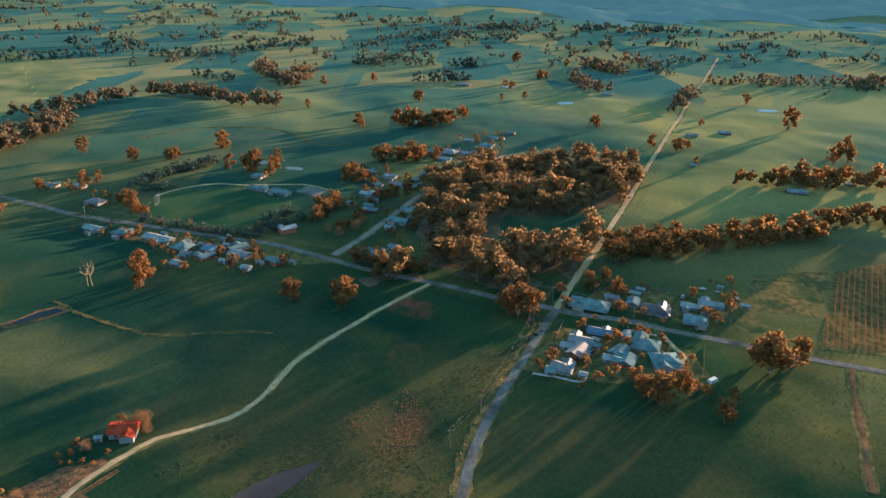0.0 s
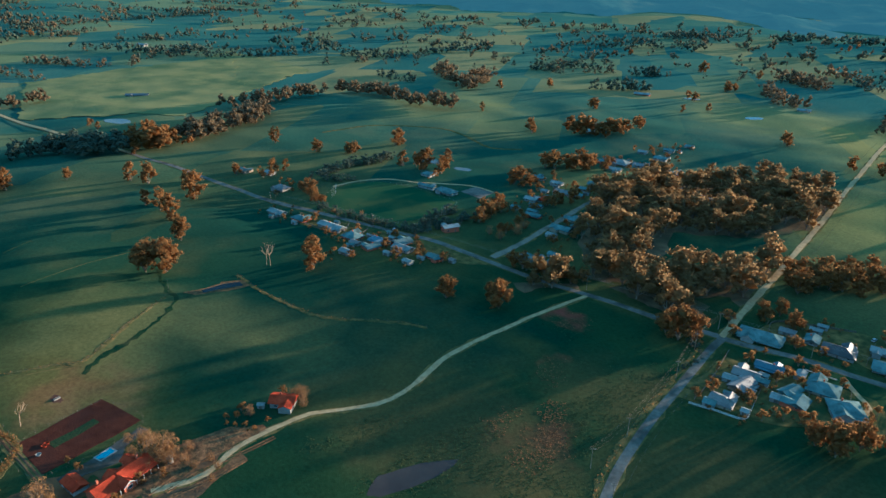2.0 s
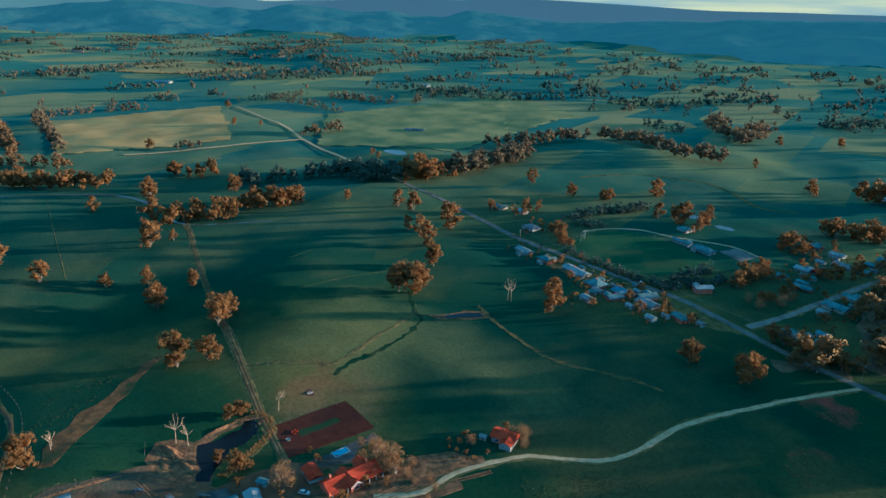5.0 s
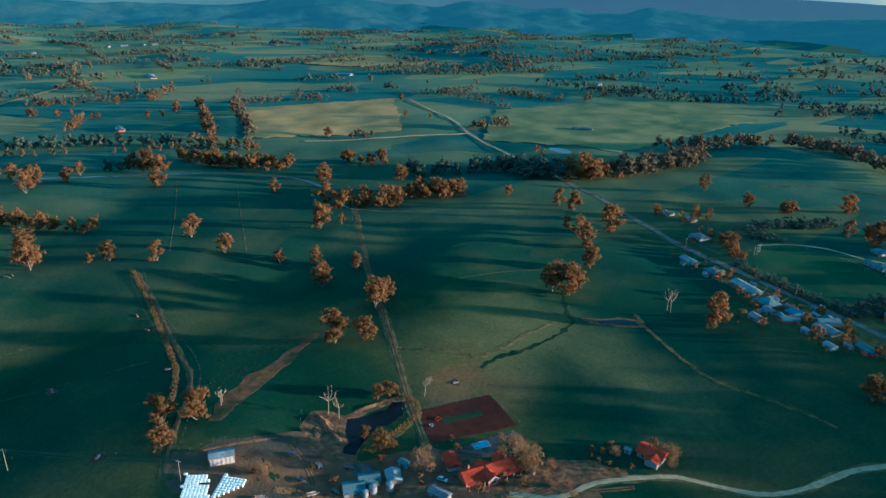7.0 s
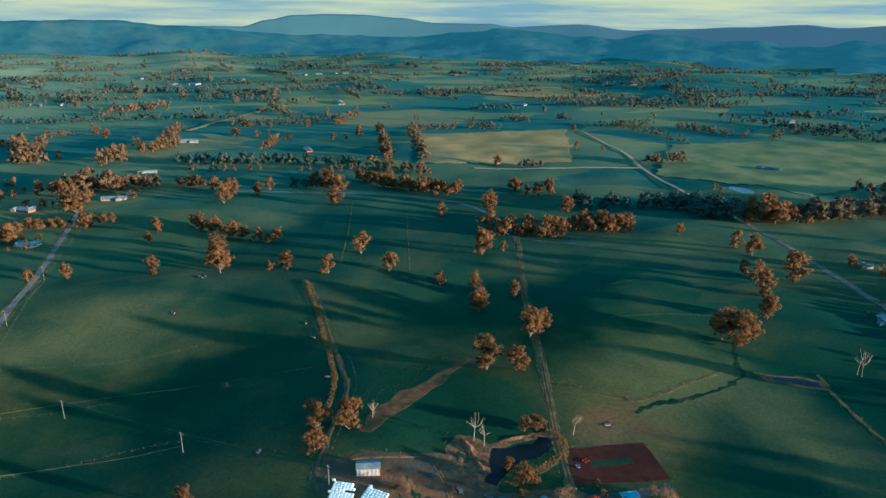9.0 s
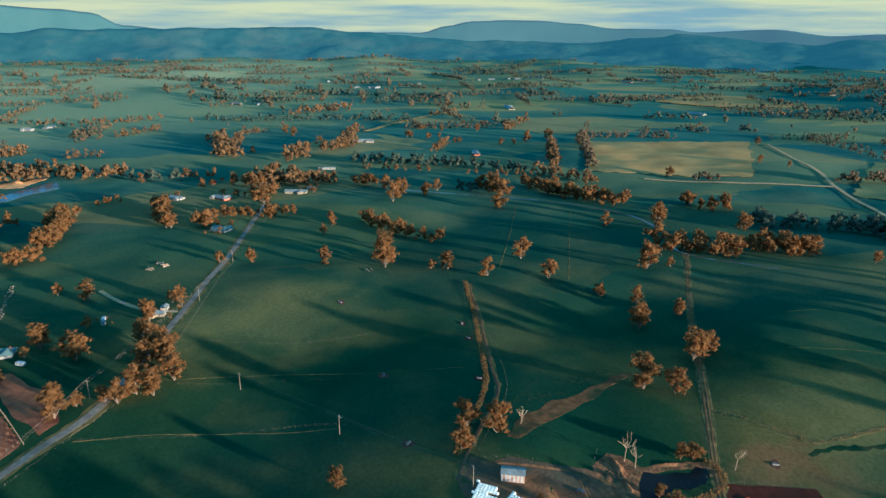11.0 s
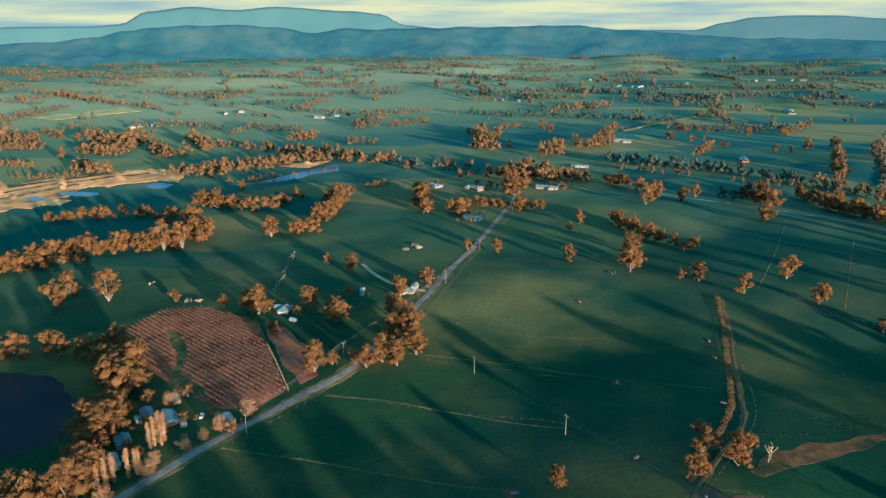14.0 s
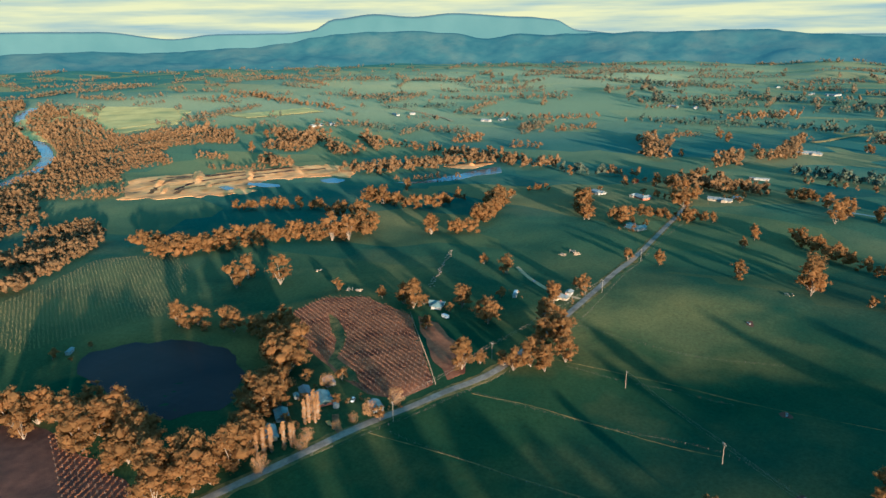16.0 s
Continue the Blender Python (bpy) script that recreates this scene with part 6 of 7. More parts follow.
    for side in (-1, 1):
        for i in range(n):
            c = -a + w * (i + 0.5) / n
            if side < 0 and i == n // 2:
                mesh_part("door", *box(c - 0.45, -b - 0.05, 0, c + 0.45, -b + 0.02, 2.05), TIMBER, ob)
                continue
            y0 = side * b
            win = mesh_part("window", *box(c - 0.75, y0 - 0.06, 0.9, c + 0.75, y0 + 0.06, 2.2), FRAME, ob)
            mesh_part("pane", *box(c - 0.65, y0 - 0.08, 1.0, c + 0.65, y0 + 0.08, 2.1), GLASS, win)
    for side in (-1, 1):
        win = mesh_part("window", *box(side * a - 0.06, -0.75, 0.9, side * a + 0.06, 0.75, 2.2), FRAME, ob)
        mesh_part("pane", *box(side * a - 0.08, -0.65, 1.0, side * a + 0.08, 0.65, 2.1), GLASS, win)
    if rng.random() < 0.4:
        cx, cy = rng.uniform(-0.3, 0.3) * w, b * 0.4
        mesh_part("chimney", *box(cx - 0.35, cy - 0.35, z, cx + 0.35, cy + 0.35, z + up + 0.5), WALLS[2], ob, "brick chimney")
    if rng.random() < 0.5 and w > 12:
        pieces = [box(-a, -b - 2.4, z - 0.55, a, -b - 0.3, z - 0.45)] + [box(px - 0.06, -b - 2.35, 0, px + 0.06, -b - 2.23, z - 0.5) for px in np.linspace(-a + 0.1, a - 0.1, 5)]
        mesh_part("verandah", *joined(pieces), ROOFS[roof], ob)
    return ob


for x, y, w, d, turn, hip, roof in HOMES:
    house(x, y, w, d, turn, hip, roof)

# far sheds of the plain
for k, (x, y) in enumerate([(-2582, 502), (-2519, 526), (-2591, 590), (-2529, 607), (-2525, 383), (-2540, 435), (-2256, -44), (-2225, 5), (-2240, 21), (-2378, -455), (-1083, 1117), (-2399, 930),
                            (-2546, -151), (-1833, 1261), (-2400, 163), (-1365, -862), (-1399, -838), (-1349, -626), (-1381, -601), (-1776, -328), (-1769, -274), (-1748, -67), (-1132, -905), (-1167, -889)]):
    house(x, y, 18 + 5 * (k % 4), 9 + k % 3, (20, 75, -15, 50)[k % 4], 0, 1 if k % 3 else 0, WALLS[0], "farm_shed", "far white farm shed on the plain", 3.4)
for x, y, w, d, turn in [(-1185, -10, 28, 5, 88), (-948, -58, 24, 4, 92)]:
    house(x, y, w, d, turn, 0, 1, WALLS[0], "farm_shed", "long low white shed across the plain", 2.6)

# church, pavilion, farm and red-roofed houses
house(-163, 444, 13, 7, 48, 0, 1, WALLS[2], "church", "small red brick church with a pale metal roof", 4.2)
house(-200, 531, 20, 10, -18, 1, 0, WALLS[0], "pavilion", "sports pavilion with a pale green roof beside the oval", 3.2)
house(-220, 536, 18, 6, -14, 0, 0, WALLS[0], "grandstand", "long low stand with a pale roof beside the oval", 3.0)


def gable_roof(a, b, z, up, e, t=0.16):
    """Two roof slopes over a block of half sizes a and b, ridge along x, with eaves e and thickness t."""
    drop = e * up / b
    p = [(sx * (a + e), sy * (b + e), z - drop) for sx in (-1, 1) for sy in (-1, 1)] + [(sx * (a + e), 0, z + up) for sx in (-1, 1)]
    v = p + [(x, y, h + t) for x, y, h in p]
    tops = [(6, 8, 11, 10), (9, 7, 10, 11)]
    return v, tops + [tuple(i - 6 for i in reversed(q)) for q in tops] + [(0, 2, 8, 6), (3, 1, 7, 9), (0, 6, 10, 4), (1, 4, 10, 7), (2, 5, 11, 8), (3, 9, 11, 5)]


def gable_wall(a, b, z, up):
    v, f = box(-a, -b, -1.0, a, b, z)
    return v + [(-a, 0, z + up), (a, 0, z + up)], f + [(8, 4, 7), (9, 6, 5)]


def shifted(piece, dx, dy, turn=0.0):
    c, s = math.cos(radians(turn)), math.sin(radians(turn))
    return [(x * c - y * s + dx, x * s + y * c + dy, z) for x, y, z in piece[0]], piece[1]


def homestead(x, y, turn):
    """A long farmhouse: a main range, a lower end range, a cross gable in the middle, and a verandah along the front."""
    ob = thing("farmhouse", "rambling brick farmhouse with terracotta red gabled roofs and white gables", "house", pose(x, y, rise_at(x, y), 0, 0, turn))
    red, brick, white = ROOFS[6], WALLS[2], FRAME
    for name, w, d, z, up, dx, dy, rot in (("main", 13, 7.2, 3.0, 1.9, 5.5, 0.1, 0), ("end", 9, 7.4, 2.9, 1.9, -7.5, 0.2, 0), ("cross", 11.4, 4.6, 2.9, 1.5, -1.2, -0.8, 90), ("rear", 7, 4.4, 2.7, 1.3, 8.0, 4.0, 90)):
        mesh_part(name + "_wall", *shifted(gable_wall(w / 2, d / 2, z, up), dx, dy, rot), brick, ob)
        top = mesh_part(name + "_roof", *shifted(gable_roof(w / 2, d / 2, z, up, 0.6), dx, dy, rot), red, ob)
        mesh_part("ridge_cap", *shifted(box(-w / 2 - 0.5, -0.16, z + up + 0.1, w / 2 + 0.5, 0.16, z + up + 0.24), dx, dy, rot), red, top)
    for sx in (-1, 1):
        v = [(-1.2 + sx * 2.9, -7.2, 2.5), (-1.2, -7.2, 4.4), (-1.2, -7.2, 4.72), (-1.2 + sx * 2.9, -7.2, 2.82)]
        mesh_part("bargeboard", v + [(p, q - 0.12, r) for p, q, r in v], [(0, 1, 2, 3), (7, 6, 5, 4), (0, 4, 5, 1), (1, 5, 6, 2), (2, 6, 7, 3), (3, 7, 4, 0)], white, ob, "white gable board")
    mesh_part("gable_infill", [(-3.4, -6.56, 2.95), (1.0, -6.56, 2.95), (-1.2, -6.56, 4.36)], [(0, 1, 2)], white, ob, "white painted gable end")
    mesh_part("verandah_roof", *box(2.0, -6.2, 2.55, 12.2, -3.6, 2.68), red, ob)
    mesh_part("verandah_roof", *box(-12.0, -6.0, 2.5, -4.4, -3.5, 2.63), red, ob)
    for px in (2.2, 5.4, 8.6, 12.0, -11.8, -8.2, -4.8):
        mesh_part("verandah_post", *box(px - 0.07, -6.05, 0, px + 0.07, -5.91, 2.55), white, ob)
    for px in (3.4, 6.6, 10.0, -10.4, -6.4):
        win = mesh_part("window", *box(px - 0.7, -3.62, 0.9, px + 0.7, -3.44, 2.2), white, ob)
        mesh_part("pane", *box(px - 0.6, -3.66, 1.0, px + 0.6, -3.6, 2.1), GLASS, win)
    win = mesh_part("bay_window", *box(-2.4, -6.62, 0.8, 0.0, -6.48, 2.3), white, ob)
    mesh_part("pane", *box(-2.25, -6.66, 0.95, -0.15, -6.6, 2.15), GLASS, win)
    mesh_part("door", *box(4.6, -3.6, 0.0, 5.5, -3.46, 2.05), TIMBER, ob)
    for px, py in ((8.5, 1.2), (-8.5, 1.6)):
        mesh_part("chimney", *box(px - 0.4, py - 0.4, 3.5, px + 0.4, py + 0.4, 6.3), brick, ob, "brick chimney")


def striped_shed(x, y, turn):
    ob = thing("shed", "farm shed with pale roof and rusty striped wall sheets", "shed", pose(x, y, rise_at(x, y), 0, 0, turn))
    mesh_part("wall", *gable_wall(4.9, 2.7, 3.3, 0.9), RUST, ob)
    mesh_part("roof", *gable_roof(4.9, 2.7, 3.3, 0.9, 0.3), ROOFS[1], ob)
    for k in range(6):
        mesh_part("wall_sheet", *box(-4.8 + 1.65 * k, -2.76, 0.0, -4.05 + 1.65 * k, -2.68, 3.2), FRAME, ob, "white iron sheet")


homestead(-185, 152, 82)
land("yard_drive_edge", [(-183, 163), (-181, 175), (-173, 188), (-168, 197), (-158, 203), (-152, 200), (-159, 187), (-164, 174), (-165, 159), (-172, 151)], 0.08, DIRT, "bare worn earth beside the farm track", "ground", 2.0, 69)
land("yard_paving", [(-209, 143), (-206, 163), (-204, 182), (-199, 181), (-199.5, 169), (-195, 161), (-201, 150), (-202.5, 141)], 0.1, CONCRETE_GREY, "worn grey paving round the pool and garage", "ground", 0.8, 67)
for k, line in enumerate(([(-246, 90.5), (-234.4, 91), (-224.2, 90), (-212, 87.7)], [(-247, 92), (-237, 98.7), (-228.6, 106), (-220, 112)], [(-171, 150), (-167.5, 167), (-160.5, 183), (-152, 199)], [(-166, 154), (-162, 168), (-154, 182), (-147, 197)], [(-163, 152), (-154.5, 168), (-149.5, 181)])):
    wheel_tracks(f"road_farm_rut_{k + 1}", line, DIRT, "pale wheel rut in the worn farm ground", 1.5, 0.6, 0.12)
house(-198.8, 143, 10, 6.6, -15, 0, 6, WALLS[0], "garage", "detached garage with a red roof", 2.6)
house(-157, 219, 12, 9, 16, 0, 6, WALLS[0], "house", "white house with a bright red gabled roof", 3.2)
house(-164.5, 212.5, 3.5, 2.6, 20, 0, 1, None, "shed", "small pale shed beside the red-roofed house")
striped_shed(-247, 61.5, 76)
house(-206, 101, 9, 8, 70, 0, 0, WALLS[0], "shed", "farm shed with a pale green metal roof", 3.4)
house(-208, 109, 9, 7, 70, 0, 0, WALLS[0], "shed", "farm shed with a pale green metal roof", 3.6)
house(-204, 118, 8, 6.5, -20, 0, 1, RUST, "shed", "tall shed of rusty and white iron sheets", 4.2)
house(-209, 126, 5, 3.5, 20, 0, 0, WALLS[0], "shed", "little lean-to shed in the farmyard")
house(-185, 128, 9, 5, 20, 0, 4, WALLS[0], "shed", "low grey shed in the farmyard", 2.2)


def tank(x, y, r, h):
    ob = thing("water_tank", "round pale corrugated water tank beside a shed", "tank", pose(x, y, rise_at(x, y)), "water tanks")
    n = 20
    v = [(r * math.cos(2 * math.pi * i / n), r * math.sin(2 * math.pi * i / n), z) for z in (-0.2, h) for i in range(n)]
    mesh_part("shell", v, [(i, (i + 1) % n, n + (i + 1) % n, n + i) for i in range(n)], CONCRETE, ob)
    v = [(1.06 * r * math.cos(2 * math.pi * i / n), 1.06 * r * math.sin(2 * math.pi * i / n), h) for i in range(n)] + [(0, 0, h + 0.35 * r), (0, 0, h - 0.02)]
    mesh_part("lid", v, [(i, (i + 1) % n, n) for i in range(n)] + [((i + 1) % n, i, n + 1) for i in range(n)], ROOFS[1], ob)


for x, y, r, h in [(-201, 107, 1.6, 3.6), (-199, 113.5, 1.5, 3.4), (-201, 103.5, 1.3, 2.6), (-176, 168, 1.2, 2.2), (-253, -190, 1.6, 2.4)]:
    tank(x, y, r, h)


def bale(name="round_bale"):
    ob = thing(name, "round silage bale in white plastic wrap", "bale", group="silage bales")
    n, prof = 14, [(0.55, -0.62), (0.63, -0.52), (0.65, 0), (0.63, 0.52), (0.55, 0.62)]
    v = [(p[1], p[0] * math.cos(2 * math.pi * i / n), 0.62 + p[0] * math.sin(2 * math.pi * i / n)) for p in prof for i in range(n)]
    f = [(j * n + i, j * n + (i + 1) % n, (j + 1) * n + (i + 1) % n, (j + 1) * n + i) for j in range(len(prof) - 1) for i in range(n)]
    f += [tuple(reversed(range(n))), tuple((len(prof) - 1) * n + i for i in range(n))]
    mesh_part("wrap", v, f, WRAP, ob, smooth=False)
    return ob


first = bale()
spots = []
for edge, turn in (([(-245.5, 46.5), (-241.5, 54), (-236.5, 52.8), (-239.8, 44.5)], 62), ([(-239.2, 43.5), (-235.2, 52.6), (-227.5, 50), (-231.5, 41.5)], 62),
                   ([(-237.3, 60), (-231.5, 66), (-228, 63), (-227.8, 52), (-232.5, 55.5)], 50)):
    c, s = math.cos(radians(turn)), math.sin(radians(turn))
    for i in range(-12, 13):
        for j in range(-12, 13):
            x, y = edge[0][0] + 1.36 * (i * c - j * s), edge[0][1] + 1.36 * (i * s + j * c)
            if inside(x, y, edge):
                spots.append(((x + rng.uniform(-0.06, 0.06), y + rng.uniform(-0.06, 0.06)), turn))
for k, ((x, y), turn) in enumerate(spots):
    m = pose(x, y, rise_at(x, y) + 0.05, 0, 0, turn + rng.uniform(-5, 5))
    if k:
        copy_thing(first, m)
    else:
        first.matrix_basis = m

# swimming pool
pool = thing("swimming_pool", "blue swimming pool with a pale paved edge", "pool", pose(-203.5, 162, rise_at(-203.5, 162) + 0.1, 0, 0, 82))
mesh_part("coping", *joined([box(-3.9, -2.3, -0.5, 3.9, -1.7, 0.2), box(-3.9, 1.7, -0.5, 3.9, 2.3, 0.2), box(-3.9, -1.7, -0.5, -3.3, 1.7, 0.2), box(3.3, -1.7, -0.5, 3.9, 1.7, 0.2)]), CONCRETE, pool)
mesh_part("water", *box(-3.3, -1.7, -0.5, 3.3, 1.7, 0.1), POOL, pool)

# ---- poles, fences, vines ----


def power_pole(x, y, turn, h=10.5):
    ob = thing("power_pole", "timber power pole with a crossarm", "pole", pose(x, y, rise_at(x, y), 0, 0, turn), "power poles")
    v, f = [], []
    limb(v, f, Vector((0, 0, -0.5)), Vector((0, 0, h)), 0.15, 0.09, 8)
    mesh_part("pole", v, f, POLE, ob)
    arm = mesh_part("crossarm", *box(-1.2, -0.07, h - 0.9, 1.2, 0.07, h - 0.75), POLE, ob)
    for px in (-1.1, -0.4, 0.4, 1.1):
        mesh_part("insulator", *box(px - 0.05, -0.05, h - 0.75, px + 0.05, 0.05, h - 0.55), FRAME, arm)


for x, y, turn in [(-348, -69, 45), (-294, -13, 45), (-256, -158, 60), (-337, -143, 80), (-10, 258, 15), (6, 313, 15), (-21, 233, 15), (-10, 217, 15), (13, 345, 15), (24, 374, 15), (-53, 391, 15), (-470, -118, 90),
                   (-560, -112, 90), (-395, -133, 85), (-243, 44, 30), (-220, 432, 75), (-320, 447, 75), (120, 352, 75), (70, 362, 75)]:
    power_pole(x, y, turn)


def power_line(poles, h=9.9):
    """Three slack wires from pole to pole."""
    ob = thing("power_line", "slack wires strung between timber power poles", "power line", group="power lines")
    for off in (-1.1, 0.4, 1.1):
        way = []
        for (ax, ay), (bx, by) in zip(poles, poles[1:]):
            side = Vector((-(by - ay), bx - ax, 0)).normalized() * off
            for i in range(7 if (bx, by) == poles[-1] else 6):
                q = i / 6
                z = (rise_at(ax, ay) + h) * (1 - q) + (rise_at(bx, by) + h) * q - 1.1 * 4 * q * (1 - q)
                way.append(Vector((ax + (bx - ax) * q, ay + (by - ay) * q, z)) + side)
        v = [p + Vector((0.025 * ux, 0.025 * ux, 0.03 * uz)) for p in way for ux, uz in ((1, 0), (0, 1), (-1, 0), (0, -1))]
        f = [(4 * k + m, 4 * k + (m + 1) % 4, 4 * k + 4 + (m + 1) % 4, 4 * k + 4 + m) for k in range(len(way) - 1) for m in range(4)]
        mesh_part("wire", v, f, POLE, ob)


for run in ([(-21, 233), (-10, 258), (6, 313), (13, 345), (24, 374), (70, 362), (120, 352)], [(24, 374), (-53, 391), (-220, 432), (-320, 447)], [(-256, -158), (-337, -143), (-395, -133), (-470, -118), (-560, -112)],
            [(-348, -69), (-294, -13), (-243, 44)]):
    power_line(run)


def fence(line, label, post=TIMBER, gap=5.0, high=1.2, boards=0, width=0.08):
    """Posts along a line with wires, or boards, between them."""
    curve = smooth_line(line, gap)
    ob = thing("fence", label, "fence", group="fences")
    posts, rails = [], []
    for p in curve:
        z = rise_at(p.x, p.y)
        posts.append(box(p.x - width / 2, p.y - width / 2, z - 0.3, p.x + width / 2, p.y + width / 2, z + high))
    for a, b in zip(curve, curve[1:]):
        for k in range(3):
            v, f = [], []
            za, zb = rise_at(a.x, a.y) + high * (0.3 + 0.3 * k), rise_at(b.x, b.y) + high * (0.3 + 0.3 * k)
            if boards:
                side = 0.04 * Vector((-(b - a).y, (b - a).x, 0)).normalized()
                h = high * 0.09
                v = [(p.x + o * side.x, p.y + o * side.y, z + u) for p, z in ((a, za), (b, zb)) for o in (-1, 1) for u in (-h, h)]
                f = [(0, 1, 5, 4), (2, 6, 7, 3), (1, 3, 7, 5), (0, 4, 6, 2)]
            else:
                limb(v, f, Vector((a.x, a.y, za)), Vector((b.x, b.y, zb)), 0.007, 0.007, 3)
            rails.append((v, f))
    tagged(mesh_part("post_run", *joined(posts), post, ob), kind="stuff")
    tagged(mesh_part("board_run" if boards else "wire_run", *joined(rails), post if boards else TIMBER, ob), kind="stuff")


WIRE = "post and wire paddock fence"
for line in ([(-298, -138), (-301, -72), (-303, -15), (-262, 42)], [(-247, -154), (-245, -125), (-246, -56)], [(-353, -103), (-354, -71), (-357, -47), (-357, -16)],
             [(-408, -119), (-406, -48), (-417, 4)], [(-497, 71), (-426, 67), (-381, 68), (-329, 64), (-264, 41)], [(-494, 79), (-426, 76), (-381, 77), (-322, 73), (-262, 48)],
             [(-260, 42), (-260, 67), (-250, 93), (-266, 104)], [(-526, 266), (-421, 222), (-334, 188), (-273, 164), (-240, 153)],
             [(-520, 257), (-415, 214), (-328, 180), (-267, 156), (-236, 142)]):
    fence(line, WIRE)
for line in ([(-233, 190), (-240, 152), (-215, 142), (-205, 184), (-233, 190)],
             [(-259, 322), (-225, 306), (-185, 295), (-156, 301), (-123, 304)], [(-293, 171), (-274, 197), (-264, 207), (-268, 234), (-275, 276), (-290, 295)],
             [(-18, 206), (-15, 236), (-8, 268), (4, 309), (17, 356)], [(-7, 204), (-5, 234), (3, 268), (15, 309), (28, 352)], [(178, 322), (165, 283), (148, 229)],
             [(-196, -182), (-247, -160), (-300, -138), (-335, -127), (-405, -117), (-520, -113), (-740, -103)], [(-240, 540), (-290, 520), (-300, 480), (-262, 450), (-210, 434), (-160, 455)],
             [(40, 450), (68, 540), (118, 700), (186, 925)], [(58, 438), (88, 530), (138, 695), (205, 920)]):
    fence(line, WIRE)
fence([(13, 293), (25, 290), (37, 288), (41, 302)], "low white paling fence round a garden", FRAME, 2.5, 1.3, 1)
fence([(66, 347), (80, 343)], "low white rail fence beside the road", FRAME, 2.5, 0.8, 1)
fence([(-288, 470), (-289, 495), (-281, 517), (-263, 532), (-228, 531), (-207, 522), (-184, 512), (-183, 487), (-199, 456), (-232, 442), (-258, 443), (-276, 451), (-288, 470)],
      "low white rail round the sports oval", FRAME, 5.0, 0.9, 0)
for line in ([(30, 352), (24, 325), (17, 300)], [(41, 302), (46, 325), (50, 345)], [(60, 300), (66, 322), (72, 340)], [(78, 300), (82, 318), (86, 338)], [(104, 336), (100, 318), (96, 302)],
             [(22, 322), (44, 318)], [(50, 378), (56, 398), (96, 402)], [(96, 366), (104, 392)], [(124, 362), (132, 388)], [(-284, 436), (-276, 420), (-240, 408)],
             [(-222, 428), (-216, 404), (-190, 396)], [(-186, 418), (-180, 396)], [(-150, 410), (-144, 392)], [(-240, 432), (-232, 408)]):
    fence(line, "weathered timber paling fence between gardens", TIMBER, 2.5, 1.5, 1)
road("road_drive", [(84, 347), (85, 341), (88, 331), (91, 322), (84, 308)], 2.6, GRAVEL, "curved pale gravel driveway", 0, 0.1, 21, 0.1)
road("road_side", [(-452, -128), (-458, -150), (-478, -175), (-500, -196)], 3.0, GRAVEL, "short gravel farm drive", 0, 0.1, 22, 0.2)
road("road_farm_drive", [(-234, -172), (-240, -180), (-247, -186)], 3.2, DIRT, "short dirt drive to a house", 0, 0.1, 23, 0.2)


def vine_rows(outline, turn, gap, label, holes=(), leaf=VINE, post=TIMBER, lush=4):
    ob = thing("vineyard", label, "vineyard", group="vineyards")
    c, s = math.cos(radians(turn)), math.sin(radians(turn))
    us = [x * c + y * s for x, y in outline]
    vs = [-x * s + y * c for x, y in outline]
    v, rg = min(vs) + gap, random.Random(int(turn * 3))
    posts = []
    while v < max(vs):
        verts, faces = [], []
        u, step = min(us), 0
        while u < max(us):
            x, y = u * c - v * s, u * s + v * c
            if inside(x, y, outline) and not any(inside(x, y, h) for h in holes):
                z = rise_at(x, y)
                for _ in range(lush):
                    q = Vector((x + rg.uniform(-0.5, 0.5), y + rg.uniform(-0.4, 0.4), z + rg.uniform(0.6, 1.7)))
                    card(rg, q, 0.27, Vector((0, 0, 0.4)), verts, faces)
                if step % 5 == 0:
                    posts.append(box(x - 0.05, y - 0.05, z - 0.2, x + 0.05, y + 0.05, z + 1.9))
            u += 0.75
            step += 1
        if verts:
            tagged(mesh_part("vine_row", verts, faces, leaf, ob), kind="stuff")
        v += gap
    tagged(mesh_part("trellis", *joined(posts), post, ob), kind="stuff")


vine_rows(VINEYARD, 63, 3.0, "vineyard of leafless reddish vines on trellis posts",
          [VINE_GAP])
vine_rows([(-172, -300), (-171, -271), (-162, -224), (-150, -222), (-136, -240), (-147, -255), (-159, -276)], 20, 3.4, "vine trellises with pale posts on brown soil", (), VINE, TIMBER, 4)
fence([(-374, -220), (-335, -188), (-296, -157)], "row of pale end posts along the vineyard", BARK, 3.0, 1.7, 0, 0.2)

# young trees in rows on the south paddock
ORCHARD = [(-225, -470), (-258, -492), (-352, -518), (-396, -478), (-384, -440), (-345, -400), (-300, -372), (-262, -388), (-215, -400)]
verts, faces, rg = [], [], random.Random(8)
for i in range(90):
    for j in range(110):
        x, y = -430 + 2.6 * i * 0.8 + 2.3 * j * 0.5, -520 - 2.6 * (i - 30) * 0.55 + 2.3 * j * 0.8
        if inside(x, y, ORCHARD):
            z = rise_at(x, y)
            for _ in range(6):
                card(rg, Vector((x + rg.uniform(-0.7, 0.7), y + rg.uniform(-0.7, 0.7), z + rg.uniform(0.2, 0.9))), 0.24, Vector((0, 0, 0.5)), verts, faces)
tagged(mesh_part("orchard_rows", verts, faces, DRY_LEAF, None), "rows of small young trees with dry foliage", "orchard", kind="stuff")

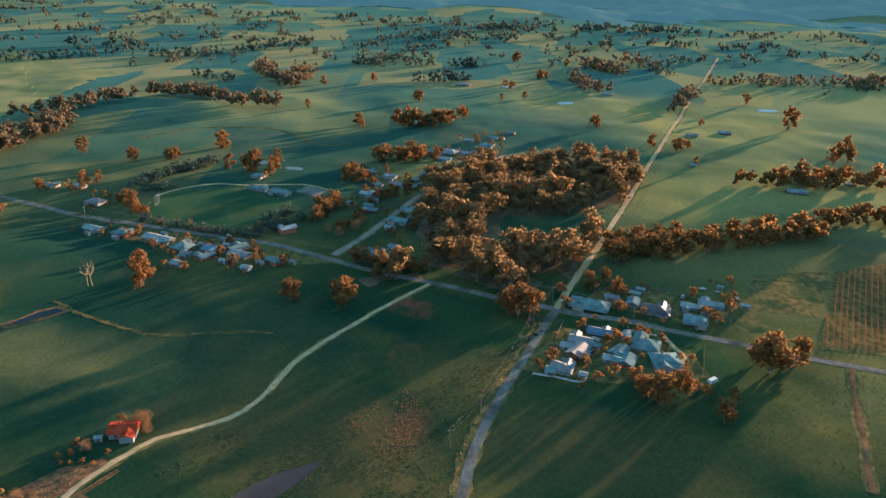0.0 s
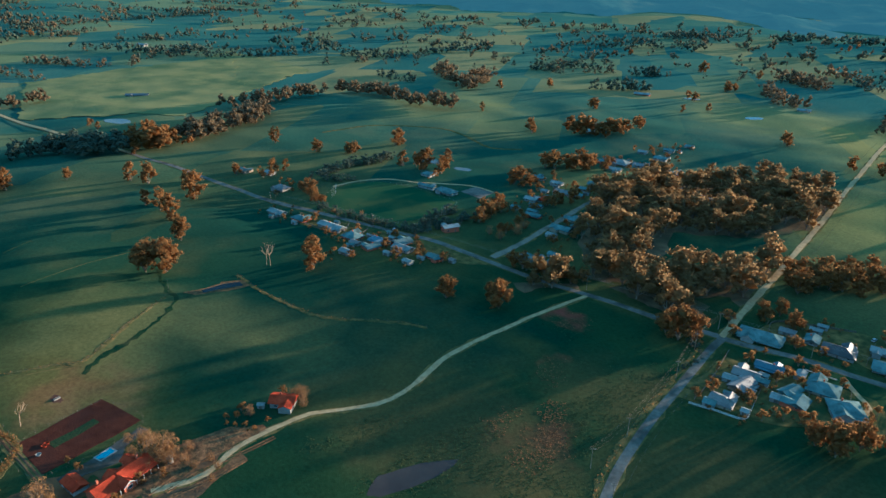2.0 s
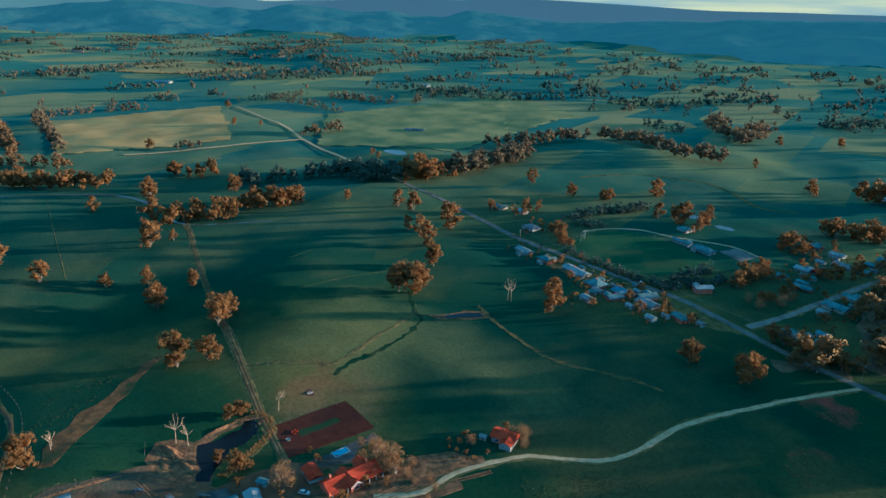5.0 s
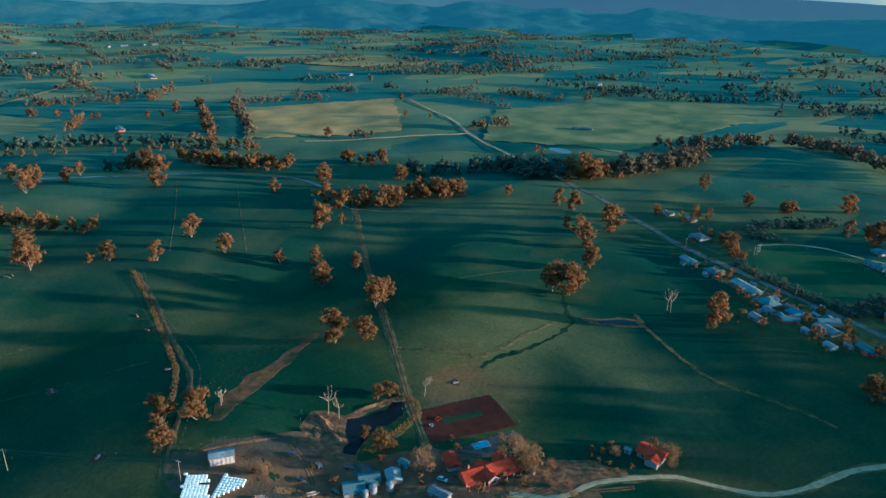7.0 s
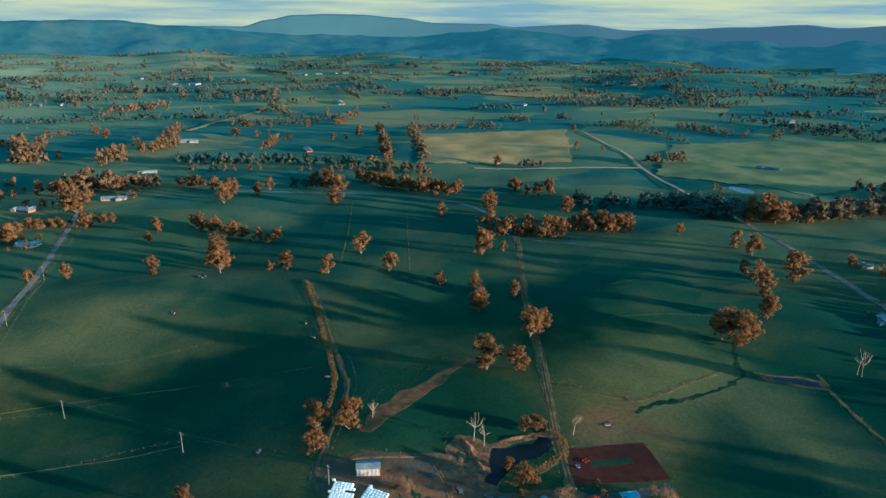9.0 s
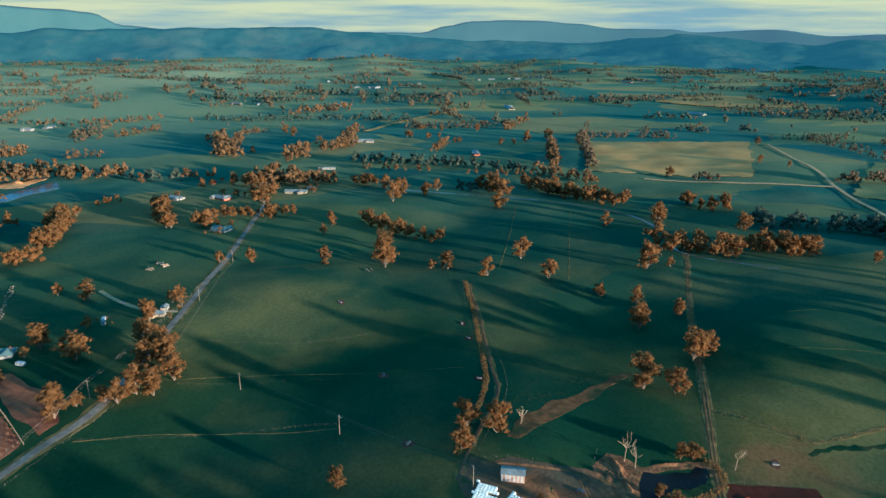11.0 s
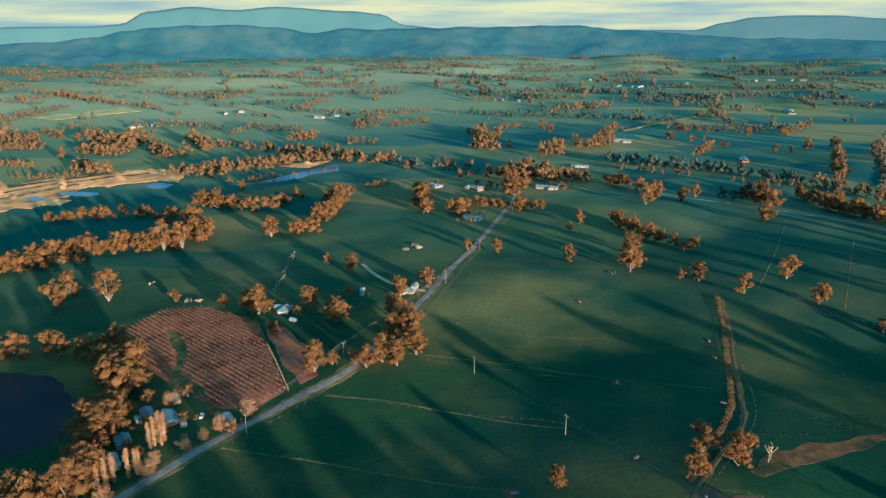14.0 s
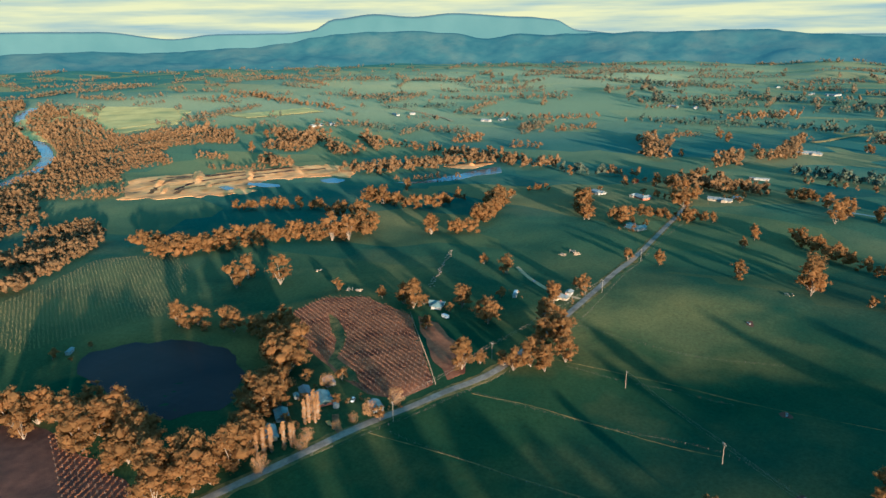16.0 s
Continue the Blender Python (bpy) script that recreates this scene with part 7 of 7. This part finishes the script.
# long dry grass and shrubs along the hedge line and the farm dam
for k, line in enumerate(([(-492, 73), (-466, 72.5), (-432, 72), (-389, 69), (-362, 67), (-335, 64), (-313, 58), (-300, 53), (-285, 45), (-265, 40)], [(-256, 150), (-249, 154), (-237, 149), (-230, 132), (-226, 118)],
                          [(-293, 171), (-274, 197), (-264, 207), (-268, 234), (-275, 276)], [(-259, 322), (-225, 306), (-185, 295), (-156, 301), (-123, 304)],
                          [(-17, 207), (-16, 231), (-9, 263), (4, 309), (16, 352)])):
    tagged(mesh_part(f"verge_{k + 1}", *ribbon(smooth_line(line, 4), (2.6, 4.0, 2.0, 2.0, 2.2)[k], 0.1, 40 + k, 0.8), VERGE), "strip of long dry orange grass", "verge", kind="structure")
    verts, faces, rg = [], [], random.Random(90 + k)
    for p in smooth_line(line, 2.0):
        for _ in range((16, 20, 3, 3, 4)[k]):
            x, y = p.x + rg.uniform(-1.6, 1.6), p.y + rg.uniform(-1.6, 1.6)
            card(rg, Vector((x, y, rise_at(x, y) + rg.uniform(0.2, 1.4 if k < 2 else 0.5))), 0.45 if k < 2 else 0.3, Vector((0, 0, 0.5)), verts, faces)
    tagged(mesh_part("long_grass", verts, faces, LEAF), "thick tufts of dry orange grass and scrub", "grass", kind="stuff")

# tussocks and low weeds in the rough paddocks
TUSSOCK = leaves("tussock_grass", (0.026, 0.050, 0.024), (0.080, 0.090, 0.036), 0.35)
RED_WEED = leaves("red_weed", (0.130, 0.075, 0.034), (0.26, 0.115, 0.052), 0.35)
TUFTS = "scattered rough tussocks and weeds in the paddock"
REDS = "patch of low red weeds in the paddock"
HOLLOW = [(-97, 184), (-97.5, 195), (-92, 202), (-84, 208.5), (-72, 215.5), (-76, 202.5), (-83, 194), (-92, 185)]


def tufts(edge, n, leaf, seed, thin=-0.6):
    """Small tufts strewn over a patch with a wandering, thinning edge."""
    verts, faces, rg = [], [], random.Random(seed)
    x0, x1, y0, y1 = min(p[0] for p in edge) - 6, max(p[0] for p in edge) + 6, min(p[1] for p in edge) - 6, max(p[1] for p in edge) + 6
    for _ in range(n):
        x, y = rg.uniform(x0, x1), rg.uniform(y0, y1)
        sx = x + 6 * noise.noise((x / 6, y / 6, 1.7)) + rg.gauss(0, 2.0)
        sy = y + 6 * noise.noise((x / 6, y / 6, 7.7)) + rg.gauss(0, 2.0)
        if inside(sx, sy, edge) and not inside(x, y, HOLLOW) and noise.noise((x / 14, y / 14, 3.3)) + rg.uniform(-0.15, 0.15) > thin:
            big = rg.uniform(0.6, 1.2)
            for _ in range(3):
                q = Vector((x + rg.uniform(-0.35, 0.35), y + rg.uniform(-0.35, 0.35), rise_at(x, y) + rg.uniform(0.05, 0.2) * big))
                card(rg, q, rg.uniform(0.18, 0.34) * big, Vector((0, 0, 1.0)), verts, faces)
    red = leaf is RED_WEED
    tagged(mesh_part("red_weeds" if red else "tussock_grass", verts, faces, leaf), REDS if red else TUFTS, "weeds" if red else "grass", kind="stuff")


tufts([(-120, 200), (-20, 195), (-12, 300), (-60, 345), (-112, 290)], 2600, TUSSOCK, 120, -0.05)
tufts([(112, 232), (190, 250), (195, 330), (108, 300)], 1500, TUSSOCK, 121, -0.05)
tufts([(-330, 74), (-304, 76), (-312, 96), (-334, 124), (-345, 146), (-352, 140), (-336, 110)], 2600, TUSSOCK, 123, -0.3)
tufts([(-132, 196), (-119, 222), (-92, 245), (-96, 234), (-112, 204), (-118, 190)], 3000, TUSSOCK, 124, -0.3)
tufts([(-104, 186), (-98, 203), (-85, 226), (-74, 242), (-60, 240), (-66, 212), (-84, 188)], 4200, TUSSOCK, 125, -0.3)
tufts([(-72, 180), (-60, 222), (-40, 228), (-25, 215), (-19, 190), (-40, 180)], 4600, TUSSOCK, 126, -0.3)
tufts([(-38, 258), (-34, 275), (-20, 296), (-2, 324), (3, 308), (-12, 270), (-24, 236), (-33, 240)], 4800, TUSSOCK, 127, -0.3)
tufts([(-54, 226), (-47, 220), (-38, 225), (-31, 232), (-36, 250), (-41, 270), (-48, 270), (-45, 250), (-49, 238)], 2600, RED_WEED, 128)
tufts([(-57, 303), (-50, 304), (-45, 282), (-52, 278)], 600, RED_WEED, 129)
tufts([(-64, 344), (-46, 355), (-41, 344), (-55, 332)], 700, RED_WEED, 130)
tufts([(-66, 238), (-64, 254), (-58, 254), (-59, 238)], 450, RED_WEED, 131)

# spoil heaps round the farm dam, sand heaps in the pit
PIT_HEAPS = [(-600, -735, 50, 8, 2.6, 43), (-650, -720, 60, 9, 3, 46), (-700, -675, 48, 8, 2.6, 49), (-740, -625, 50, 7, 2.4, 50), (-570, -690, 40, 6, 2, 45), (-620, -668, 36, 6, 2, 47), (-775, -585, 34, 6, 2.2, 52),
             (-675, -650, 20, 6, 3, 45), (-885, -430, 16, 6, 3, 60)]
for x, y, rx, ry, h, turn in PIT_HEAPS + [(-255, 109, 10, 3.2, 2.1, 5), (-254.5, 132, 13, 1.9, 1.0, 92), (-242, 109.5, 8, 2.6, 1.5, 3), (-249, 104, 6, 3.2, 0.9, -20)]:
    verts, faces = [], []
    n, rows = 44, 14
    for j in range(rows):
        for i in range(n):
            a, s = 2 * math.pi * i / n, j / (rows - 1)
            wob = 1 + 0.25 * noise.noise((3 * math.cos(a) + x, 3 * math.sin(a), y))
            px, py = rx * s * wob * math.cos(a), ry * s * wob * math.sin(a)
            verts.append((px, py, h * (0.5 + 0.5 * math.cos(math.pi * s)) * (1 + 0.3 * noise.noise((px / 2, py / 2, h))) + 0.4 * noise.noise((px / 1.1, py / 1.1, 5.0)) * (1 - s * s) - 0.35 * s))
    faces = [(j * n + i, (j + 1) * n + i, (j + 1) * n + (i + 1) % n, j * n + (i + 1) % n) for j in range(rows - 1) for i in range(n)]
    pit = x < -400
    heap = mesh_part("sand_heap" if pit else "earth_mound", verts, faces, SAND if pit else DIRT, smooth=True)
    heap.matrix_world = pose(x, y, rise_at(x, y), 0, 0, turn)
    tagged(heap, "long ragged bank of orange sand in the pit" if pit else "heap of bare orange earth beside the dam", "earth heap", "spoil heaps")

vine_rows([(215, 450), (278, 478), (220, 348), (167, 346)], 68, 3.2, "vineyard of bare brown vines beside the village")


def car(x, y, turn, paint, label):
    ob = thing("car", label, "car", pose(x, y, rise_at(x, y) + 0.22, 0, 0, turn), "parked cars")
    v = [(px, py, pz) for px, pz, wy in ((-2.1, 0.3, 0.8), (-2.15, 0.75, 0.86), (-1.2, 0.9, 0.86), (1.0, 0.85, 0.86), (2.1, 0.7, 0.8), (2.15, 0.3, 0.8)) for py in (-wy, wy)]
    f = [(2 * i, 2 * i + 1, 2 * i + 3, 2 * i + 2) for i in range(5)] + [(10, 11, 1, 0), (0, 2, 4, 6, 8, 10), (11, 9, 7, 5, 3, 1)]
    mesh_part("body", v, f, paint, ob)
    cabin = [(px, py * w, pz) for px, pz, w in ((-1.9, 0.85, 0.8), (-1.4, 1.42, 0.66), (0.3, 1.45, 0.66), (1.1, 0.86, 0.8)) for py in (-1, 1)]
    mesh_part("glazing", cabin, [(0, 1, 3, 2), (4, 5, 7, 6), (0, 2, 4, 6), (7, 5, 3, 1)], GLASS, ob)
    mesh_part("top", [(px, py, pz) for px, pz in ((-1.4, 1.43), (0.3, 1.46)) for py in (-0.68, 0.68)] + [(px, py, pz + 0.05) for px, pz in ((-1.35, 1.43), (0.25, 1.46)) for py in (-0.6, 0.6)],
              [(0, 1, 3, 2), (4, 6, 7, 5), (0, 4, 5, 1), (2, 3, 7, 6), (0, 2, 6, 4), (1, 5, 7, 3)], paint, ob)
    for px in (-1.35, 1.35):
        for side in (-0.8, 0.8):
            wv, wf = [], []
            limb(wv, wf, Vector((px, side - 0.1, 0.2)), Vector((px, side + 0.1, 0.2)), 0.32, 0.32, 12)
            mesh_part("wheel", wv, wf + [tuple(range(12)), tuple(range(23, 11, -1))], GLASS, ob)


for x, y, turn, paint, tone in [(44, 372, -14, FRAME, "white"), (48, 371, -14, ROOFS[2], "dark grey"), (-202, 432, -16, FRAME, "white"), (-192, 134, 30, FRAME, "white"),
                                (-238, 88, 70, ROOFS[2], "dark grey"), (104, 396, 60, FRAME, "white"), (-262, -186, 20, FRAME, "white")]:
    car(x, y, turn, paint, tone + " car parked on open ground")

def trailer(x, y, turn, paint, label):
    ob = thing("farm_trailer", label, "trailer", pose(x, y, rise_at(x, y) + 0.12, 0, 0, turn), "farm machines")
    mesh_part("bed", *joined([box(-1.8, -0.95, 0.7, 1.8, 0.95, 0.82), box(-1.8, -0.95, 0.82, 1.8, -0.88, 1.2), box(-1.8, 0.88, 0.82, 1.8, 0.95, 1.2), box(-1.8, -0.88, 0.82, -1.73, 0.88, 1.2)]), paint, ob)
    mesh_part("drawbar", *box(1.8, -0.06, 0.62, 3.2, 0.06, 0.74), RUST, ob)
    for side in (-1.05, 1.05):
        wv, wf = [], []
        limb(wv, wf, Vector((-0.3, side - 0.11, 0.38)), Vector((-0.3, side + 0.11, 0.38)), 0.4, 0.4, 12)
        mesh_part("wheel", wv, wf + [tuple(range(12)), tuple(range(23, 11, -1))], GLASS, ob)


for x, y, turn, paint, label in [(-221.5, 85.5, 20, TIMBER, "grey flat farm trailer in the yard"), (-211.5, 85.5, 75, RUST, "rusty farm trailer in the yard"),
                                 (-220.5, 105.5, 40, TIMBER, "grey flat farm trailer beside the sheds"), (-227, 95.5, 5, RUST, "rusty farm trailer in the yard"),
                                 (-219, 67.5, 60, RUST, "rusty farm trailer near the bales"), (-209, 94.5, 10, TIMBER, "grey flat farm trailer beside the sheds"),
                                 (126, 404, 30, CONCRETE, "pale flat trailer behind the sheds"), (136, 396, 80, RUST, "rusty trailer behind the sheds"), (118, 408, 10, FRAME, "white trailer on open grass")]:
    trailer(x, y, turn, paint, label)

def trough(x, y, turn):
    ob = thing("water_trough", "concrete cattle trough on trampled bare ground", "trough", pose(x, y, rise_at(x, y) + 0.08, 0, 0, turn), "water troughs")
    mesh_part("basin", *joined([box(-1.4, -0.5, 0, 1.4, 0.5, 0.12), box(-1.4, -0.5, 0.12, 1.4, -0.4, 0.6), box(-1.4, 0.4, 0.12, 1.4, 0.5, 0.6), box(-1.4, -0.4, 0.12, -1.3, 0.4, 0.6),
                                box(1.3, -0.4, 0.12, 1.4, 0.4, 0.6)]), CONCRETE, ob)
    mesh_part("water", *box(-1.3, -0.4, 0.12, 1.3, 0.4, 0.5), WATER, ob)


for k, (x, y) in enumerate([(-423, 62), (-399, 63), (-339, 61), (-246, -29), (-278, 19), (-357, 9), (-465, -20), (-251, 181)]):
    trough(x, y, 37 * k)
    ring = [(x + 3.4 * math.cos(a) * (1 + 0.3 * math.sin(3 * a + k)), y + 2.8 * math.sin(a) * (1 + 0.3 * math.cos(2 * a + k))) for a in [i * math.pi / 6 for i in range(12)]]
    land(f"field_trampled_{k + 1}", ring, 0.04, DARK_SOIL if k < 3 else BROWN_SOIL, "trampled bare soil round a trough", "ground", 1.0, 60 + k)


def tub(x, y, paint, label):
    """A low round feed tub with a thick rim."""
    ob = thing("feed_tub", label, "tub", pose(x, y, rise_at(x, y) + 0.12), "feed tubs")
    n, prof = 18, [(0.75, 0.0), (1.0, 0.55), (1.06, 0.55), (1.06, 0.62), (0.94, 0.62), (0.7, 0.08)]
    v = [(r * math.cos(2 * math.pi * i / n), r * math.sin(2 * math.pi * i / n), z) for r, z in prof for i in range(n)]
    f = [(j * n + i, j * n + (i + 1) % n, (j + 1) * n + (i + 1) % n, (j + 1) * n + i) for j in range(len(prof) - 1) for i in range(n)]
    mesh_part("bowl", v, f + [tuple(range((len(prof) - 1) * n, len(prof) * n))], paint, ob)


tub(-230.2, 157.6, ROOFS[6], "red round feed tub on the red soil paddock")
tub(-229.6, 155.8, ROOFS[6], "red round feed tub on the red soil paddock")
tub(-227, 151, CONCRETE, "pale round feed tub on the red soil paddock")


def logs(x, y, turn, n, label):
    """A heap of pale felled logs."""
    rg = random.Random(int(x))
    ob = thing("log_pile", label, "logs", pose(x, y, rise_at(x, y), 0, 0, turn), "log piles")
    for k in range(n):
        v, f = [], []
        a = Vector((rg.uniform(-3, 0), rg.uniform(-2.5, 2.5), 0.3 + 0.3 * (k % 3)))
        b = a + Vector((rg.uniform(3, 6), rg.uniform(-1, 1), rg.uniform(-0.1, 0.2)))
        limb(v, f, a, b, 0.34, 0.24, 8)
        mesh_part("log", v, f + [tuple(range(7, -1, -1)), tuple(range(8, 16))], DEADWOOD, ob)


for x, y, turn, n in [(-555, -168, 20, 9), (-541, -173, 60, 7), (-548, -164, 100, 6), (-397, -287, 40, 5), (-396, -279, 80, 6), (-524, 0, 20, 4), (-420, -333, 30, 5)]:
    logs(x, y, turn, n, "heap of pale felled logs on the grass")

rg = random.Random(31)
for p in smooth_line([(-512, -263), (-477, -252), (-450, -243), (-428, -235)], 3.2):
    for _ in range(2):
        v, f = [], []
        clump(rg, Vector((0, 0, 0.3)), rg.uniform(0.35, 0.8), 0.7, 2, v, f)
        x, y = p.x + rg.uniform(-2, 2), p.y + rg.uniform(-2, 2)
        ob = mesh_part("boulder", v, f, BARK)
        ob.matrix_world = pose(x, y, rise_at(x, y), 0, 0, rg.uniform(0, 360))
        tagged(ob, "pale rough boulder in a line of rubble", "rock", "line of boulders")


def caravan(x, y, turn, paint, label):
    ob = thing("caravan", label, "caravan", pose(x, y, rise_at(x, y) + 0.1, 0, 0, turn), "caravans")
    prof = [(-2.6, 0.5), (-2.7, 1.3), (-2.4, 2.3), (2.3, 2.4), (2.7, 1.4), (2.5, 0.5)]
    v = [(px, py, pz) for py in (-1.1, 1.1) for px, pz in prof]
    mesh_part("body", v, [tuple(range(6)), tuple(range(11, 5, -1))] + [(i, i + 6, (i + 1) % 6 + 6, (i + 1) % 6) for i in range(6)], paint, ob)
    for side in (-1, 1):
        for px in (-1.4, 0.9):
            mesh_part("window", *box(px - 0.5, side * 1.1 - 0.03, 1.4, px + 0.5, side * 1.1 + 0.03, 1.95), GLASS, ob)
        wv, wf = [], []
        limb(wv, wf, Vector((0, side * 1.0 - 0.1, 0.33)), Vector((0, side * 1.0 + 0.1, 0.33)), 0.34, 0.34, 12)
        mesh_part("wheel", wv, wf + [tuple(range(12)), tuple(range(23, 11, -1))], GLASS, ob)
    mesh_part("drawbar", *box(2.5, -0.06, 0.5, 3.7, 0.06, 0.6), RUST, ob)


caravan(-442, -173, 10, FRAME, "white caravan parked on the grass")
caravan(-379, -196, 70, FRAME, "pale caravan beside a farm shed")
caravan(100, 300, 40, FRAME, "white caravan behind a village house")
trailer(-473, -171, 30, CONCRETE, "pale flat trailer by a farm drive")
trailer(-238, -183, 60, DRY, "yellow-brown trailer beside the drive")

for x, y in GOALS:
    post = thing("goal_post", "tall white goal post on the oval", "goal post", pose(x, y, rise_at(x, y)), "goal posts")
    v, f = [], []
    limb(v, f, Vector((0, 0, -0.3)), Vector((0, 0, 8)), 0.09, 0.07, 8)
    mesh_part("pole", v, f, FRAME, post)

for k, (x, y) in enumerate([(-238, 411), (-228, 413), (-212, 412), (-204, 406), (-205, 389), (-194, 389), (-202, 423), (-172, 390), (-162, 387), (-193, 404), (-181, 392), (-216, 390),
                            (34, 322), (46, 330), (62, 318), (74, 326), (30, 306), (58, 308), (86, 372), (112, 372), (66, 388)]):
    if all(abs(x - h[0]) > 3 + h[2] / 3 or abs(y - h[1]) > 3 + h[3] / 3 for h in HOMES):
        house(x, y, 4 + k % 3, 3 + k % 2, -16 + 45 * (k % 4 == 3), 0, (1, 0, 4, 1, 2)[k % 5])

# small sheds and lean-tos behind the village houses
rg = random.Random(77)
for x, y, w, d, turn, *_ in TOWN_HOUSES[:32] + NORTH_HOUSES[:12]:
    if w * d > 70:
        a = radians(turn) + rg.choice((1.2, 1.9, -1.2, 0.3))
        sx, sy = x + (w * 0.6 + 3.5) * math.cos(a), y + (d * 0.6 + 4.5) * math.sin(a)
        if all(abs(sx - h[0]) > 4 + h[2] / 3 or abs(sy - h[1]) > 4 + h[3] / 3 for h in HOMES) and open_ground(sx, sy, 1.0):
            house(sx, sy, rg.uniform(3.5, 6), rg.uniform(2.8, 4), turn, 0, rg.choice((0, 1, 1, 4)))
